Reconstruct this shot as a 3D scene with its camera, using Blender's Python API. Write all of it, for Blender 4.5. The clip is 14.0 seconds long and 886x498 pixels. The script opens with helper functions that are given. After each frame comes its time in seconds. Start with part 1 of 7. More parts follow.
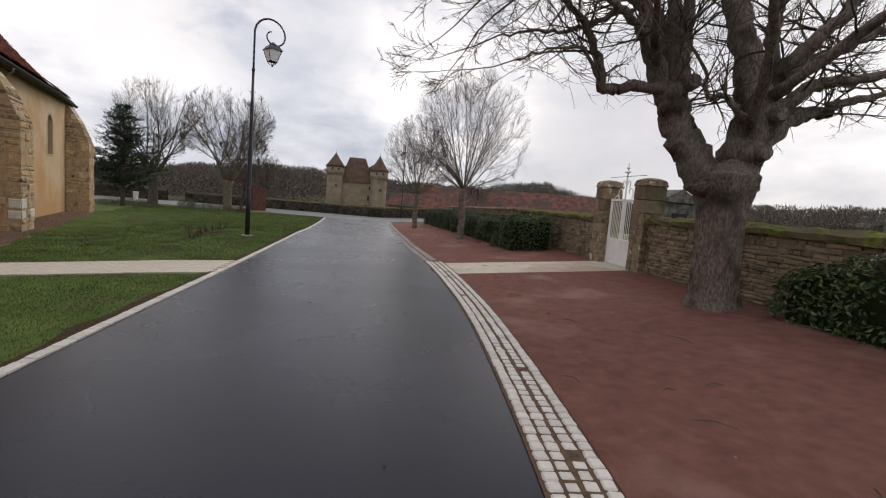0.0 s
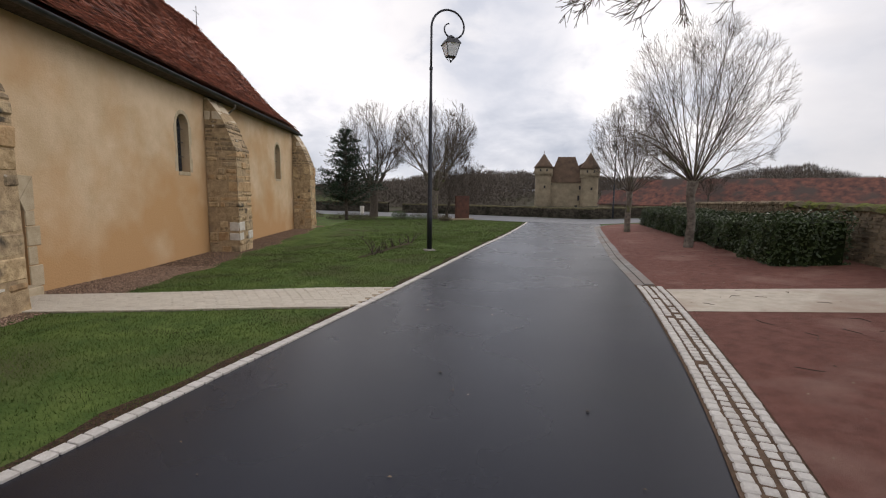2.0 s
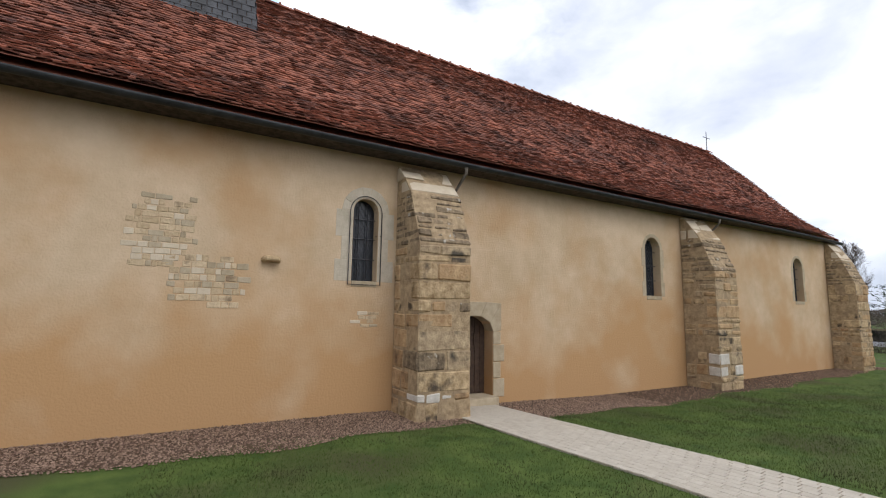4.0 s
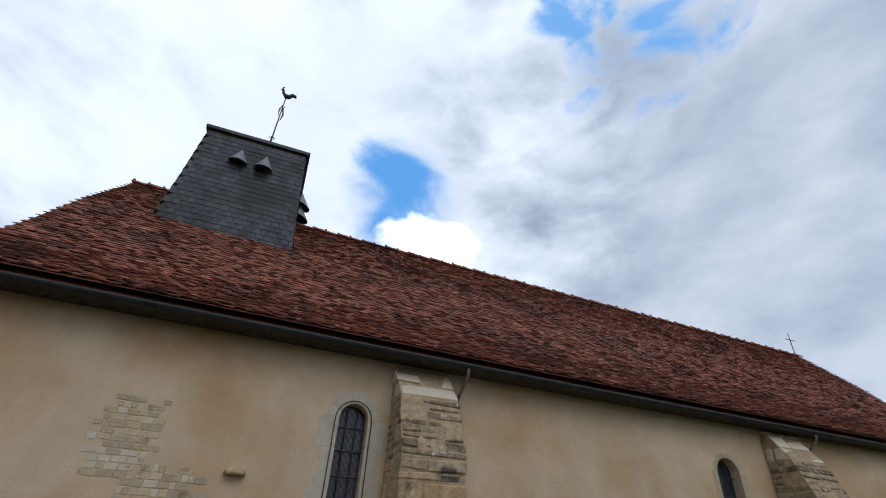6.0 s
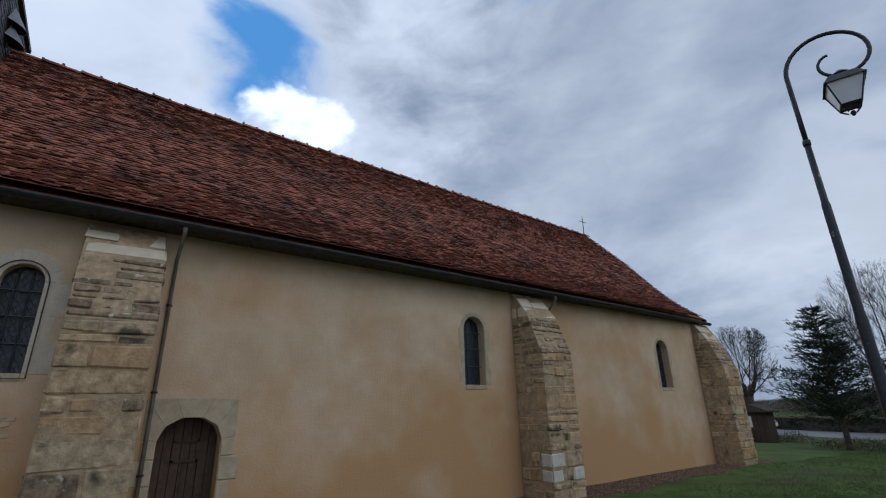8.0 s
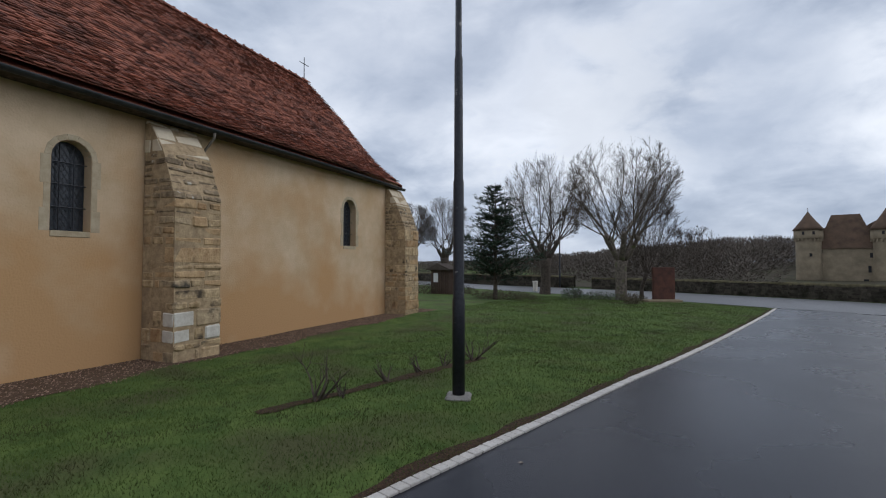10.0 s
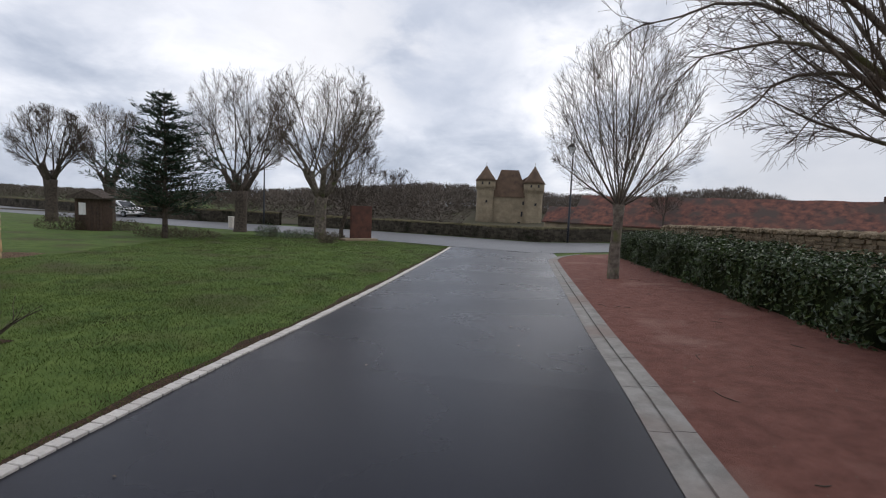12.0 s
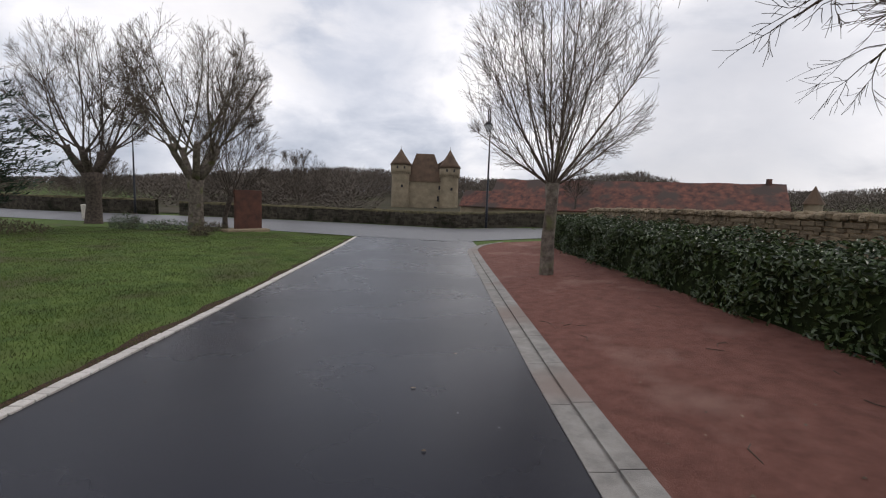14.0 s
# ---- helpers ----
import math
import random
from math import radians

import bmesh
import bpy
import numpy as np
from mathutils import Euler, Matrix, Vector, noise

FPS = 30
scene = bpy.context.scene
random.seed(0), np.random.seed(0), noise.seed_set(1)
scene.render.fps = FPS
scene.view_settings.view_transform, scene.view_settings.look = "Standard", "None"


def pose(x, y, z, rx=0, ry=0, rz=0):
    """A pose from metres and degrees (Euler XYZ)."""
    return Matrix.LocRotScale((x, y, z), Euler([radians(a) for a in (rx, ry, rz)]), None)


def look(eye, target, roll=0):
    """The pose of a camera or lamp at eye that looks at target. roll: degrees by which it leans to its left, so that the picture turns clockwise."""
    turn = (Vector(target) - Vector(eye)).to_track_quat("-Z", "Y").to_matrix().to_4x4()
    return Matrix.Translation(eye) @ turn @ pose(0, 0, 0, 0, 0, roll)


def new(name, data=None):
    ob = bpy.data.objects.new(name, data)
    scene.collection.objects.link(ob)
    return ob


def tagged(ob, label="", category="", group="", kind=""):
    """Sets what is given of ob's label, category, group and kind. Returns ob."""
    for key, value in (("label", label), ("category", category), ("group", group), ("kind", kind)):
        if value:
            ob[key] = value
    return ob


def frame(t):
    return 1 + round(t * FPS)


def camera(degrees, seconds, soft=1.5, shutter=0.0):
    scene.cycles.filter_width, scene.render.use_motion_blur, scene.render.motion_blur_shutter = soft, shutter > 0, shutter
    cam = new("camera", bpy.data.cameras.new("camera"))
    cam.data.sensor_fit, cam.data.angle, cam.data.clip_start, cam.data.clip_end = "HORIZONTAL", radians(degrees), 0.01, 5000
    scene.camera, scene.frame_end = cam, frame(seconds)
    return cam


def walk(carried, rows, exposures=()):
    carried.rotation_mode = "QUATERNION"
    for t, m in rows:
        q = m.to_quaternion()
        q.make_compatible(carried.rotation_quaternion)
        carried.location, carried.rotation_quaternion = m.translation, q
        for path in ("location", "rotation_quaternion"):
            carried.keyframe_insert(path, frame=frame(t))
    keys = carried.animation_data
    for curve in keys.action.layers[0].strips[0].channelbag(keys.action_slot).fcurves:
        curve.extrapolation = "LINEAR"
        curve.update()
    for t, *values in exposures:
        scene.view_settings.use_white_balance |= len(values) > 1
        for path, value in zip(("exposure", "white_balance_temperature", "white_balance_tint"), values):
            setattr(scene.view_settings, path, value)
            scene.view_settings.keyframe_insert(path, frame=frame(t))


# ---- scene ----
cam = camera(86.5, 14.0, soft=1.15)
METRES, EYE, TILT, LEAN, TURN = 18.75, 1.8, 0.0, 0.0, -26.8
ROWS = [
    (0.0, 0.0, 0.0, 0.0, 0.46, -5.78, -4.57),
    (0.5, -0.0016, 0.0418, 0.0006, 2.54, -6.35, -2.93),
    (1.0, -0.0015, 0.0841, 0.0026, 6.33, -6.83, -2.23),
    (1.5, -0.0002, 0.1224, 0.0039, 16.05, -7.06, -1.28),
    (2.0, 0.0015, 0.1582, 0.0059, 25.61, -6.81, -0.74),
    (2.5, 0.0011, 0.1989, 0.0069, 39.31, -6.53, -0.09),
    (3.0, 0.0003, 0.237, 0.0079, 52.75, -6.06, 0.31),
    (3.5, -0.0065, 0.2688, 0.0084, 71.07, -3.06, 0.19),
    (4.0, 0.0017, 0.2988, 0.0094, 86.59, 7.22, -0.95),
    (6.5, -0.044, 0.4135, 0.0057, 94.93, 31.96, -2.22),
    (7.0, -0.0521, 0.4456, 0.005, 92.2, 27.99, -0.67),
    (7.5, -0.0658, 0.4788, 0.0038, 88.42, 23.83, 0.49),
    (8.0, -0.0736, 0.5175, 0.0022, 81.24, 19.04, 1.14),
    (10.5, -0.1121, 0.6927, 0.0018, 43.31, -0.9, -0.5),
    (11.0, -0.1149, 0.7318, 0.0011, 34.27, -2.83, -0.97),
    (11.5, -0.1194, 0.7681, 0.0009, 25.98, -3.86, -2.06),
    (12.0, -0.1179, 0.8095, 0.0001, 19.07, -5.06, -2.51),
    (12.5, -0.1239, 0.8535, -0.0013, 13.53, -5.73, -3.46),
    (13.0, -0.1282, 0.8918, -0.0024, 11.24, -6.24, -4.02),
    (13.5, -0.136, 0.935, -0.003, 9.38, -6.14, -2.73),
    (14.0, -0.1406, 0.9765, -0.0041, 9.04, -6.43, -2.02),
]
EXPOSURES = [
    (0.0, 0.08, 7050, 15), (1.5, 0.12, 7050, 15), (3.0, 0.23, 6800, 14), (4.2, 0.46, 6500, 12), (6.3, -0.40, 5900, 9), (7.5, -0.62, 5680, 9),
    (8.2, -0.64, 5650, 9), (10.5, -0.11, 6300, 11), (12.5, 0.02, 6600, 13), (14.0, 0.05, 6800, 14),
]
POSES = [(t, pose(0, 0, EYE, TILT, LEAN, TURN) @ pose(METRES * x, METRES * y, METRES * z, 90 + pitch, roll, yaw)) for t, x, y, z, yaw, pitch, roll in ROWS]
POSES += [(4.2, pose(2.574, 5.176, 1.976, 101.59, -1.84, 64.34)), (6.3, look((2.735, 7.031, 1.915), (1.155, 7.585, 3.009), 3.4))]
walk(cam, sorted(POSES, key=lambda row: row[0]), EXPOSURES)
SKY_STRENGTH = 0.9

# world: a broken overcast sky
world = bpy.data.worlds.new("sky")
scene.world = world
world.use_nodes = True
wn, wl = world.node_tree.nodes, world.node_tree.links
wn.clear()


def wnode(kind, **vals):
    n = wn.new(kind)
    for k, v in vals.items():
        n.inputs[k].default_value = v
    return n


SUN_EL, SUN_AZ = 40.0, 78.0
sky = wn.new("ShaderNodeTexSky")
sky.sky_type, sky.sun_disc = "NISHITA", False
sky.sun_elevation, sky.sun_rotation = radians(SUN_EL), radians(SUN_AZ)
coord = wn.new("ShaderNodeTexCoord")
flat = wn.new("ShaderNodeMapping")
flat.inputs["Scale"].default_value = (1.0, 1.0, 1.9)
wl.new(coord.outputs["Generated"], flat.inputs["Vector"])
big = wnode("ShaderNodeTexNoise", Scale=1.9, Detail=7.0, Roughness=0.52, Distortion=0.25)
wl.new(flat.outputs["Vector"], big.inputs["Vector"])
fine = wnode("ShaderNodeTexNoise", Scale=5.5, Detail=8.0, Roughness=0.55, Distortion=0.3)
wl.new(flat.outputs["Vector"], fine.inputs["Vector"])
tone = wn.new("ShaderNodeMix")
tone.inputs["Factor"].default_value = 0.35
wl.new(big.outputs["Fac"], tone.inputs["A"])
wl.new(fine.outputs["Fac"], tone.inputs["B"])
cloud = wn.new("ShaderNodeValToRGB")
cr = cloud.color_ramp
cr.elements[0].position, cr.elements[0].color = 0.37, (0.42, 0.50, 0.64, 1)
cr.elements[1].position, cr.elements[1].color = 0.60, (1.32, 1.35, 1.40, 1)
cr.elements.new(0.485).color = (0.78, 0.85, 0.97, 1)
wl.new(tone.outputs["Result"], cloud.inputs["Fac"])
# the gap of blue sky over the church roof, and the white cloud under it


def sky_spot(way, inner, outer, amount):
    dot = wn.new("ShaderNodeVectorMath")
    dot.operation = "DOT_PRODUCT"
    dot.inputs[1].default_value = Vector(way).normalized()
    wl.new(coord.outputs["Generated"], dot.inputs[0])
    bent = wn.new("ShaderNodeMath")
    bent.operation = "MULTIPLY_ADD"
    bent.inputs[1].default_value = amount
    wl.new(fine.outputs["Fac"], bent.inputs[0])
    wl.new(dot.outputs["Value"], bent.inputs[2])
    ramp = wn.new("ShaderNodeMapRange")
    ramp.interpolation_type = "SMOOTHSTEP"
    ramp.inputs["From Min"].default_value = math.cos(radians(outer)) + amount * 0.5
    ramp.inputs["From Max"].default_value = math.cos(radians(inner)) + amount * 0.5
    wl.new(bent.outputs["Value"], ramp.inputs["Value"])
    return ramp.outputs["Result"]


# thin cloud glows round the hidden sun
haze = wn.new("ShaderNodeMix")
haze.data_type = "RGBA"
haze.inputs["B"].default_value = (1.35, 1.34, 1.32, 1)
dim = wn.new("ShaderNodeMath")
dim.operation = "MULTIPLY"
dim.inputs[1].default_value = 0.36
wl.new(sky_spot((math.sin(radians(66)) * 0.93, math.cos(radians(66)) * 0.93, 0.36), 4.0, 58.0, 0.5), dim.inputs[0])
wl.new(dim.outputs["Value"], haze.inputs["Factor"])
wl.new(cloud.outputs["Color"], haze.inputs["A"])
puff = wn.new("ShaderNodeMix")
puff.data_type = "RGBA"
puff.inputs["B"].default_value = (2.1, 2.1, 2.1, 1)
wl.new(sky_spot((-0.808, 0.232, 0.538), 2.2, 5.6, 0.03), puff.inputs["Factor"])
# a grey bank of cloud to the north-west, a paler one overhead
bank = wn.new("ShaderNodeMix")
bank.data_type = "RGBA"
bank.inputs["B"].default_value = (0.74, 0.80, 0.92, 1)
soft_bank = wn.new("ShaderNodeMath")
soft_bank.operation = "MULTIPLY"
soft_bank.inputs[1].default_value = 0.55
wl.new(sky_spot((-0.35, 0.76, 0.55), 4.0, 26.0, 0.16), soft_bank.inputs[0])
wl.new(soft_bank.outputs["Value"], bank.inputs["Factor"])
wl.new(haze.outputs["Result"], bank.inputs["A"])
veil = wn.new("ShaderNodeMix")
veil.data_type = "RGBA"
veil.inputs["B"].default_value = (1.55, 1.60, 1.70, 1)
soft_veil = wn.new("ShaderNodeMath")
soft_veil.operation = "MULTIPLY"
soft_veil.inputs[1].default_value = 0.75
wl.new(sky_spot((-0.74, -0.10, 0.68), 8.0, 44.0, 0.4), soft_veil.inputs[0])
wl.new(soft_veil.outputs["Value"], veil.inputs["Factor"])
wl.new(bank.outputs["Result"], veil.inputs["A"])
blue_gap = wn.new("ShaderNodeMix")
blue_gap.data_type = "RGBA"
blue_gap.inputs["B"].default_value = (0.20, 0.56, 1.15, 1)
wl.new(sky_spot((-0.767, 0.159, 0.621), 0.5, 8.5, 0.028), blue_gap.inputs["Factor"])
far_gap = wn.new("ShaderNodeMix")
far_gap.data_type = "RGBA"
far_gap.inputs["B"].default_value = (0.32, 0.66, 1.2, 1)
wl.new(sky_spot((-0.36, 0.44, 0.825), 0.3, 9.0, 0.07), far_gap.inputs["Factor"])
# over the lane: a dark slate-blue bank between two bright rifts
slate_bank = wn.new("ShaderNodeMix")
slate_bank.data_type = "RGBA"
slate_bank.inputs["B"].default_value = (0.62, 0.70, 0.84, 1)
part_bank = wn.new("ShaderNodeMath")
part_bank.operation = "MULTIPLY"
part_bank.inputs[1].default_value = 0.5
wl.new(sky_spot((0.10, 0.946, 0.31), 1.0, 11.0, 0.05), part_bank.inputs[0])
wl.new(part_bank.outputs["Value"], slate_bank.inputs["Factor"])
wl.new(veil.outputs["Result"], slate_bank.inputs["A"])
rift = wn.new("ShaderNodeMix")
rift.data_type = "RGBA"
rift.inputs["B"].default_value = (1.05, 1.08, 1.13, 1)
part_rift = wn.new("ShaderNodeMath")
part_rift.operation = "MULTIPLY"
part_rift.inputs[1].default_value = 0.7
wl.new(sky_spot((-0.085, 0.95, 0.30), 0.5, 10.0, 0.05), part_rift.inputs[0])
wl.new(part_rift.outputs["Value"], rift.inputs["Factor"])
wl.new(slate_bank.outputs["Result"], rift.inputs["A"])
low_bank = wn.new("ShaderNodeMix")
low_bank.data_type = "RGBA"
low_bank.inputs["B"].default_value = (0.66, 0.70, 0.78, 1)
part_low = wn.new("ShaderNodeMath")
part_low.operation = "MULTIPLY"
part_low.inputs[1].default_value = 0.6
wl.new(sky_spot((0.72, 0.68, 0.125), 1.0, 13.0, 0.06), part_low.inputs[0])
wl.new(part_low.outputs["Value"], low_bank.inputs["Factor"])
wl.new(rift.outputs["Result"], low_bank.inputs["A"])
wl.new(low_bank.outputs["Result"], far_gap.inputs["A"])
wl.new(far_gap.outputs["Result"], blue_gap.inputs["A"])
wl.new(blue_gap.outputs["Result"], puff.inputs["A"])
clear = wn.new("ShaderNodeBackground")
clear.inputs["Strength"].default_value = 0.06
wl.new(sky.outputs["Color"], clear.inputs["Color"])
cover = wn.new("ShaderNodeBackground")
cover.inputs["Strength"].default_value = SKY_STRENGTH
wl.new(puff.outputs["Result"], cover.inputs["Color"])
mixed = wn.new("ShaderNodeMixShader")
mixed.inputs["Fac"].default_value = 0.9
wl.new(clear.outputs["Background"], mixed.inputs[1])
wl.new(cover.outputs["Background"], mixed.inputs[2])
wout = wn.new("ShaderNodeOutputWorld")
wl.new(mixed.outputs["Shader"], wout.inputs["Surface"])

sun = new("sun", bpy.data.lights.new("sun", "SUN"))
sun.data.energy, sun.data.angle, sun.data.color = 0.6, radians(35), (1.0, 0.96, 0.9)
az = radians(SUN_AZ)
el = radians(SUN_EL)
sun.matrix_world = look((0, 0, 60), Vector((0, 0, 60)) - Vector((math.sin(az) * math.cos(el), math.cos(az) * math.cos(el), math.sin(el))))

# ---- materials ----


def material(name, dark, light, scale=4.0, rough=0.85, bump=0.3, bump_scale=60.0, metal=0.0, stain=None, stain_scale=0.6, piece=0.0, island=0.0, gloss=0.5, stain_at=(0.5, 0.65), damp=0.0, grain=0.0, upright=0.0, course=None):
    """Two tones mixed by a noise, a broad stain, a variation from piece to piece, and a fine relief."""
    m = bpy.data.materials.new(name)
    m.use_nodes = True
    n, l = m.node_tree.nodes, m.node_tree.links
    b = n["Principled BSDF"]
    b.inputs["Roughness"].default_value, b.inputs["Metallic"].default_value = rough, metal
    b.inputs["Specular IOR Level"].default_value = gloss
    tc = n.new("ShaderNodeTexCoord")
    noise_a = n.new("ShaderNodeTexNoise")
    noise_a.inputs["Scale"].default_value, noise_a.inputs["Detail"].default_value, noise_a.inputs["Roughness"].default_value = scale, 8, 0.62
    geo = n.new("ShaderNodeNewGeometry")
    place = geo.outputs["Position"]
    if upright:
        # bark that runs up the stem
        squash = n.new("ShaderNodeMapping")
        squash.inputs["Scale"].default_value = (1, 1, upright)
        l.new(place, squash.inputs["Vector"])
        place = squash.outputs["Vector"]
    if course:
        # patches that follow the courses
        drawn = n.new("ShaderNodeMapping")
        drawn.inputs["Scale"].default_value = course
        l.new(place, drawn.inputs["Vector"])
        place = drawn.outputs["Vector"]
    l.new(place, noise_a.inputs["Vector"])
    ramp = n.new("ShaderNodeMapRange")
    ramp.inputs["From Min"].default_value, ramp.inputs["From Max"].default_value = 0.34, 0.66
    l.new(noise_a.outputs["Fac"], ramp.inputs["Value"])
    mix = n.new("ShaderNodeMix")
    mix.data_type = "RGBA"
    mix.inputs["A"].default_value, mix.inputs["B"].default_value = (*dark, 1), (*light, 1)
    fac = ramp.outputs["Result"]
    if piece or island:
        rnd = n.new("ShaderNodeObjectInfo").outputs["Random"] if piece else geo.outputs["Random Per Island"]
        w = n.new("ShaderNodeMix")
        w.inputs["Factor"].default_value = piece or island
        l.new(fac, w.inputs["A"])
        l.new(rnd, w.inputs["B"])
        fac = w.outputs["Result"]
    l.new(fac, mix.inputs["Factor"])
    colour = mix.outputs["Result"]
    if stain:
        noise_b = n.new("ShaderNodeTexNoise")
        noise_b.inputs["Scale"].default_value, noise_b.inputs["Detail"].default_value = stain_scale, 6
        l.new(geo.outputs["Position"], noise_b.inputs["Vector"])
        cut = n.new("ShaderNodeMapRange")
        cut.inputs["From Min"].default_value, cut.inputs["From Max"].default_value = stain_at
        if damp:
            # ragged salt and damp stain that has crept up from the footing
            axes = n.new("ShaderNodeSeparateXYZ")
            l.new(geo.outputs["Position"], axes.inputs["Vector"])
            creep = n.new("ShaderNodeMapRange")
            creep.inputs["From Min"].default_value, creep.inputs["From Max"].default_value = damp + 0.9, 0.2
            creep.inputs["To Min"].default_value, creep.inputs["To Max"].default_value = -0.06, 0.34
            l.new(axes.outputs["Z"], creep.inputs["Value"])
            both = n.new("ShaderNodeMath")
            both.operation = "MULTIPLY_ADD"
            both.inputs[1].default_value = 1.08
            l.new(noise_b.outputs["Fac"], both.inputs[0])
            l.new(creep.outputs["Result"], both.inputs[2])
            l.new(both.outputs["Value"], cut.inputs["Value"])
        else:
            l.new(noise_b.outputs["Fac"], cut.inputs["Value"])
        mix2 = n.new("ShaderNodeMix")
        mix2.data_type = "RGBA"
        mix2.inputs["B"].default_value = (*stain, 1)
        l.new(cut.outputs["Result"], mix2.inputs["Factor"])
        l.new(colour, mix2.inputs["A"])
        colour = mix2.outputs["Result"]
    l.new(colour, b.inputs["Base Color"])
    if bump:
        noise_c = n.new("ShaderNodeTexNoise")
        noise_c.inputs["Scale"].default_value, noise_c.inputs["Detail"].default_value = bump_scale, 5
        if grain:
            # furrows run up the stem
            along = n.new("ShaderNodeMapping")
            along.inputs["Scale"].default_value = (1, 1, 0.22)
            l.new(geo.outputs["Position"], along.inputs["Vector"])
            l.new(along.outputs["Vector"], noise_c.inputs["Vector"])
        else:
            l.new(geo.outputs["Position"], noise_c.inputs["Vector"])
        bm_node = n.new("ShaderNodeBump")
        bm_node.inputs["Strength"].default_value, bm_node.inputs["Distance"].default_value = bump, grain or 0.02
        l.new(noise_c.outputs["Fac"], bm_node.inputs["Height"])
        l.new(bm_node.outputs["Normal"], b.inputs["Normal"])
    return m


GRASS = material("grass_ground", (0.048, 0.086, 0.018), (0.105, 0.150, 0.036), 2.0, 0.95, 0.8, 45, stain=(0.07, 0.075, 0.03), stain_scale=0.5, gloss=0.2)
BLADE = material("grass_blade", (0.044, 0.078, 0.017), (0.118, 0.160, 0.040), 0.8, 0.7, 0, island=0.4, gloss=0.2, stain=(0.056, 0.060, 0.022), stain_scale=1.3, stain_at=(0.5, 0.68))
ASPHALT = material("wet_asphalt", (0.0045, 0.0045, 0.0080), (0.012, 0.0122, 0.0195), 60.0, 0.35, 0.10, 350, stain=(0.006, 0.0061, 0.0105), stain_scale=0.45, gloss=0.27)
ASPHALT.node_tree.nodes["Principled BSDF"].inputs["Specular Tint"].default_value = (0.86, 0.89, 1.0, 1)
# drying and still wet stretches of the lane
an, al = ASPHALT.node_tree.nodes, ASPHALT.node_tree.links
wet_noise = an.new("ShaderNodeTexNoise")
wet_noise.inputs["Scale"].default_value, wet_noise.inputs["Detail"].default_value, wet_noise.inputs["Roughness"].default_value = 0.4, 5, 0.5
wet_place = an.new("ShaderNodeNewGeometry")
al.new(wet_place.outputs["Position"], wet_noise.inputs["Vector"])
wet_range = an.new("ShaderNodeMapRange")
wet_range.inputs["From Min"].default_value, wet_range.inputs["From Max"].default_value = 0.36, 0.64
wet_range.inputs["To Min"].default_value, wet_range.inputs["To Max"].default_value = 0.25, 0.31
al.new(wet_noise.outputs["Fac"], wet_range.inputs["Value"])
al.new(wet_range.outputs["Result"], an["Principled BSDF"].inputs["Roughness"])
ROAD_OLD = material("pale_asphalt", (0.08, 0.08, 0.085), (0.12, 0.12, 0.125), 8.0, 0.5, 0.2, 200)
RED = material("red_gravel", (0.128, 0.050, 0.037), (0.195, 0.082, 0.062), 5.0, 0.9, 0.8, 220, stain=(0.25, 0.14, 0.112), stain_scale=0.8, stain_at=(0.56, 0.74), gloss=0.3)
SETT = material("pale_sett", (0.42, 0.39, 0.36), (0.62, 0.59, 0.55), 30.0, 0.8, 0.4, 90, piece=0.5)
SETT_JOINED = material("pale_sett_joined", (0.42, 0.39, 0.36), (0.62, 0.59, 0.55), 30.0, 0.8, 0.4, 90, island=0.5)
CONCRETE = material("concrete", (0.17, 0.16, 0.148), (0.28, 0.265, 0.245), 5.0, 0.85, 0.3, 120, stain=(0.2, 0.16, 0.14))
PAVER = material("pale_paver", (0.42, 0.37, 0.30), (0.55, 0.50, 0.42), 12.0, 0.85, 0.3, 120, piece=0.4)
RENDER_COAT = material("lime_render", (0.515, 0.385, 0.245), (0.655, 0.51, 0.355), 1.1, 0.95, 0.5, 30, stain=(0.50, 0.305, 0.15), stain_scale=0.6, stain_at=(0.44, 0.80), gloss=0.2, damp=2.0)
STONE = material("golden_stone", (0.218, 0.146, 0.073), (0.646, 0.491, 0.304), 7.0, 0.95, 1.0, 22, piece=0.3, stain=(0.087, 0.068, 0.050), stain_scale=2.6, stain_at=(0.54, 0.66), gloss=0.2)
WHITE_STONE = material("white_stone", (0.5, 0.46, 0.40), (0.66, 0.63, 0.57), 8.0, 0.9, 0.4, 40)
DRESSED = material("dressed_stone", (0.36, 0.29, 0.19), (0.52, 0.44, 0.32), 5.0, 0.9, 0.4, 40, piece=0.3, gloss=0.2)
SURROUND = material("pale_window_stone", (0.44, 0.39, 0.30), (0.60, 0.54, 0.44), 6.0, 0.9, 0.4, 40, piece=0.3, gloss=0.2)
STONE_GREY = material("grey_stone", (0.214, 0.153, 0.098), (0.540, 0.420, 0.266), 7.0, 0.95, 1.0, 22, piece=0.3, stain=(0.084, 0.072, 0.056), stain_scale=2.6, stain_at=(0.54, 0.66), gloss=0.2)
STONE_ORANGE = material("orange_stone", (0.288, 0.173, 0.089), (0.576, 0.413, 0.237), 6.0, 0.95, 1.0, 22, piece=0.3, stain=(0.138, 0.090, 0.052), stain_scale=3.0, stain_at=(0.55, 0.7), gloss=0.2)
STONE_LICHEN = material("lichen_stone", (0.069, 0.051, 0.035), (0.370, 0.283, 0.184), 9.0, 0.95, 1.0, 22, piece=0.3, stain=(0.493, 0.458, 0.392), stain_scale=5.0, stain_at=(0.62, 0.68), gloss=0.2)
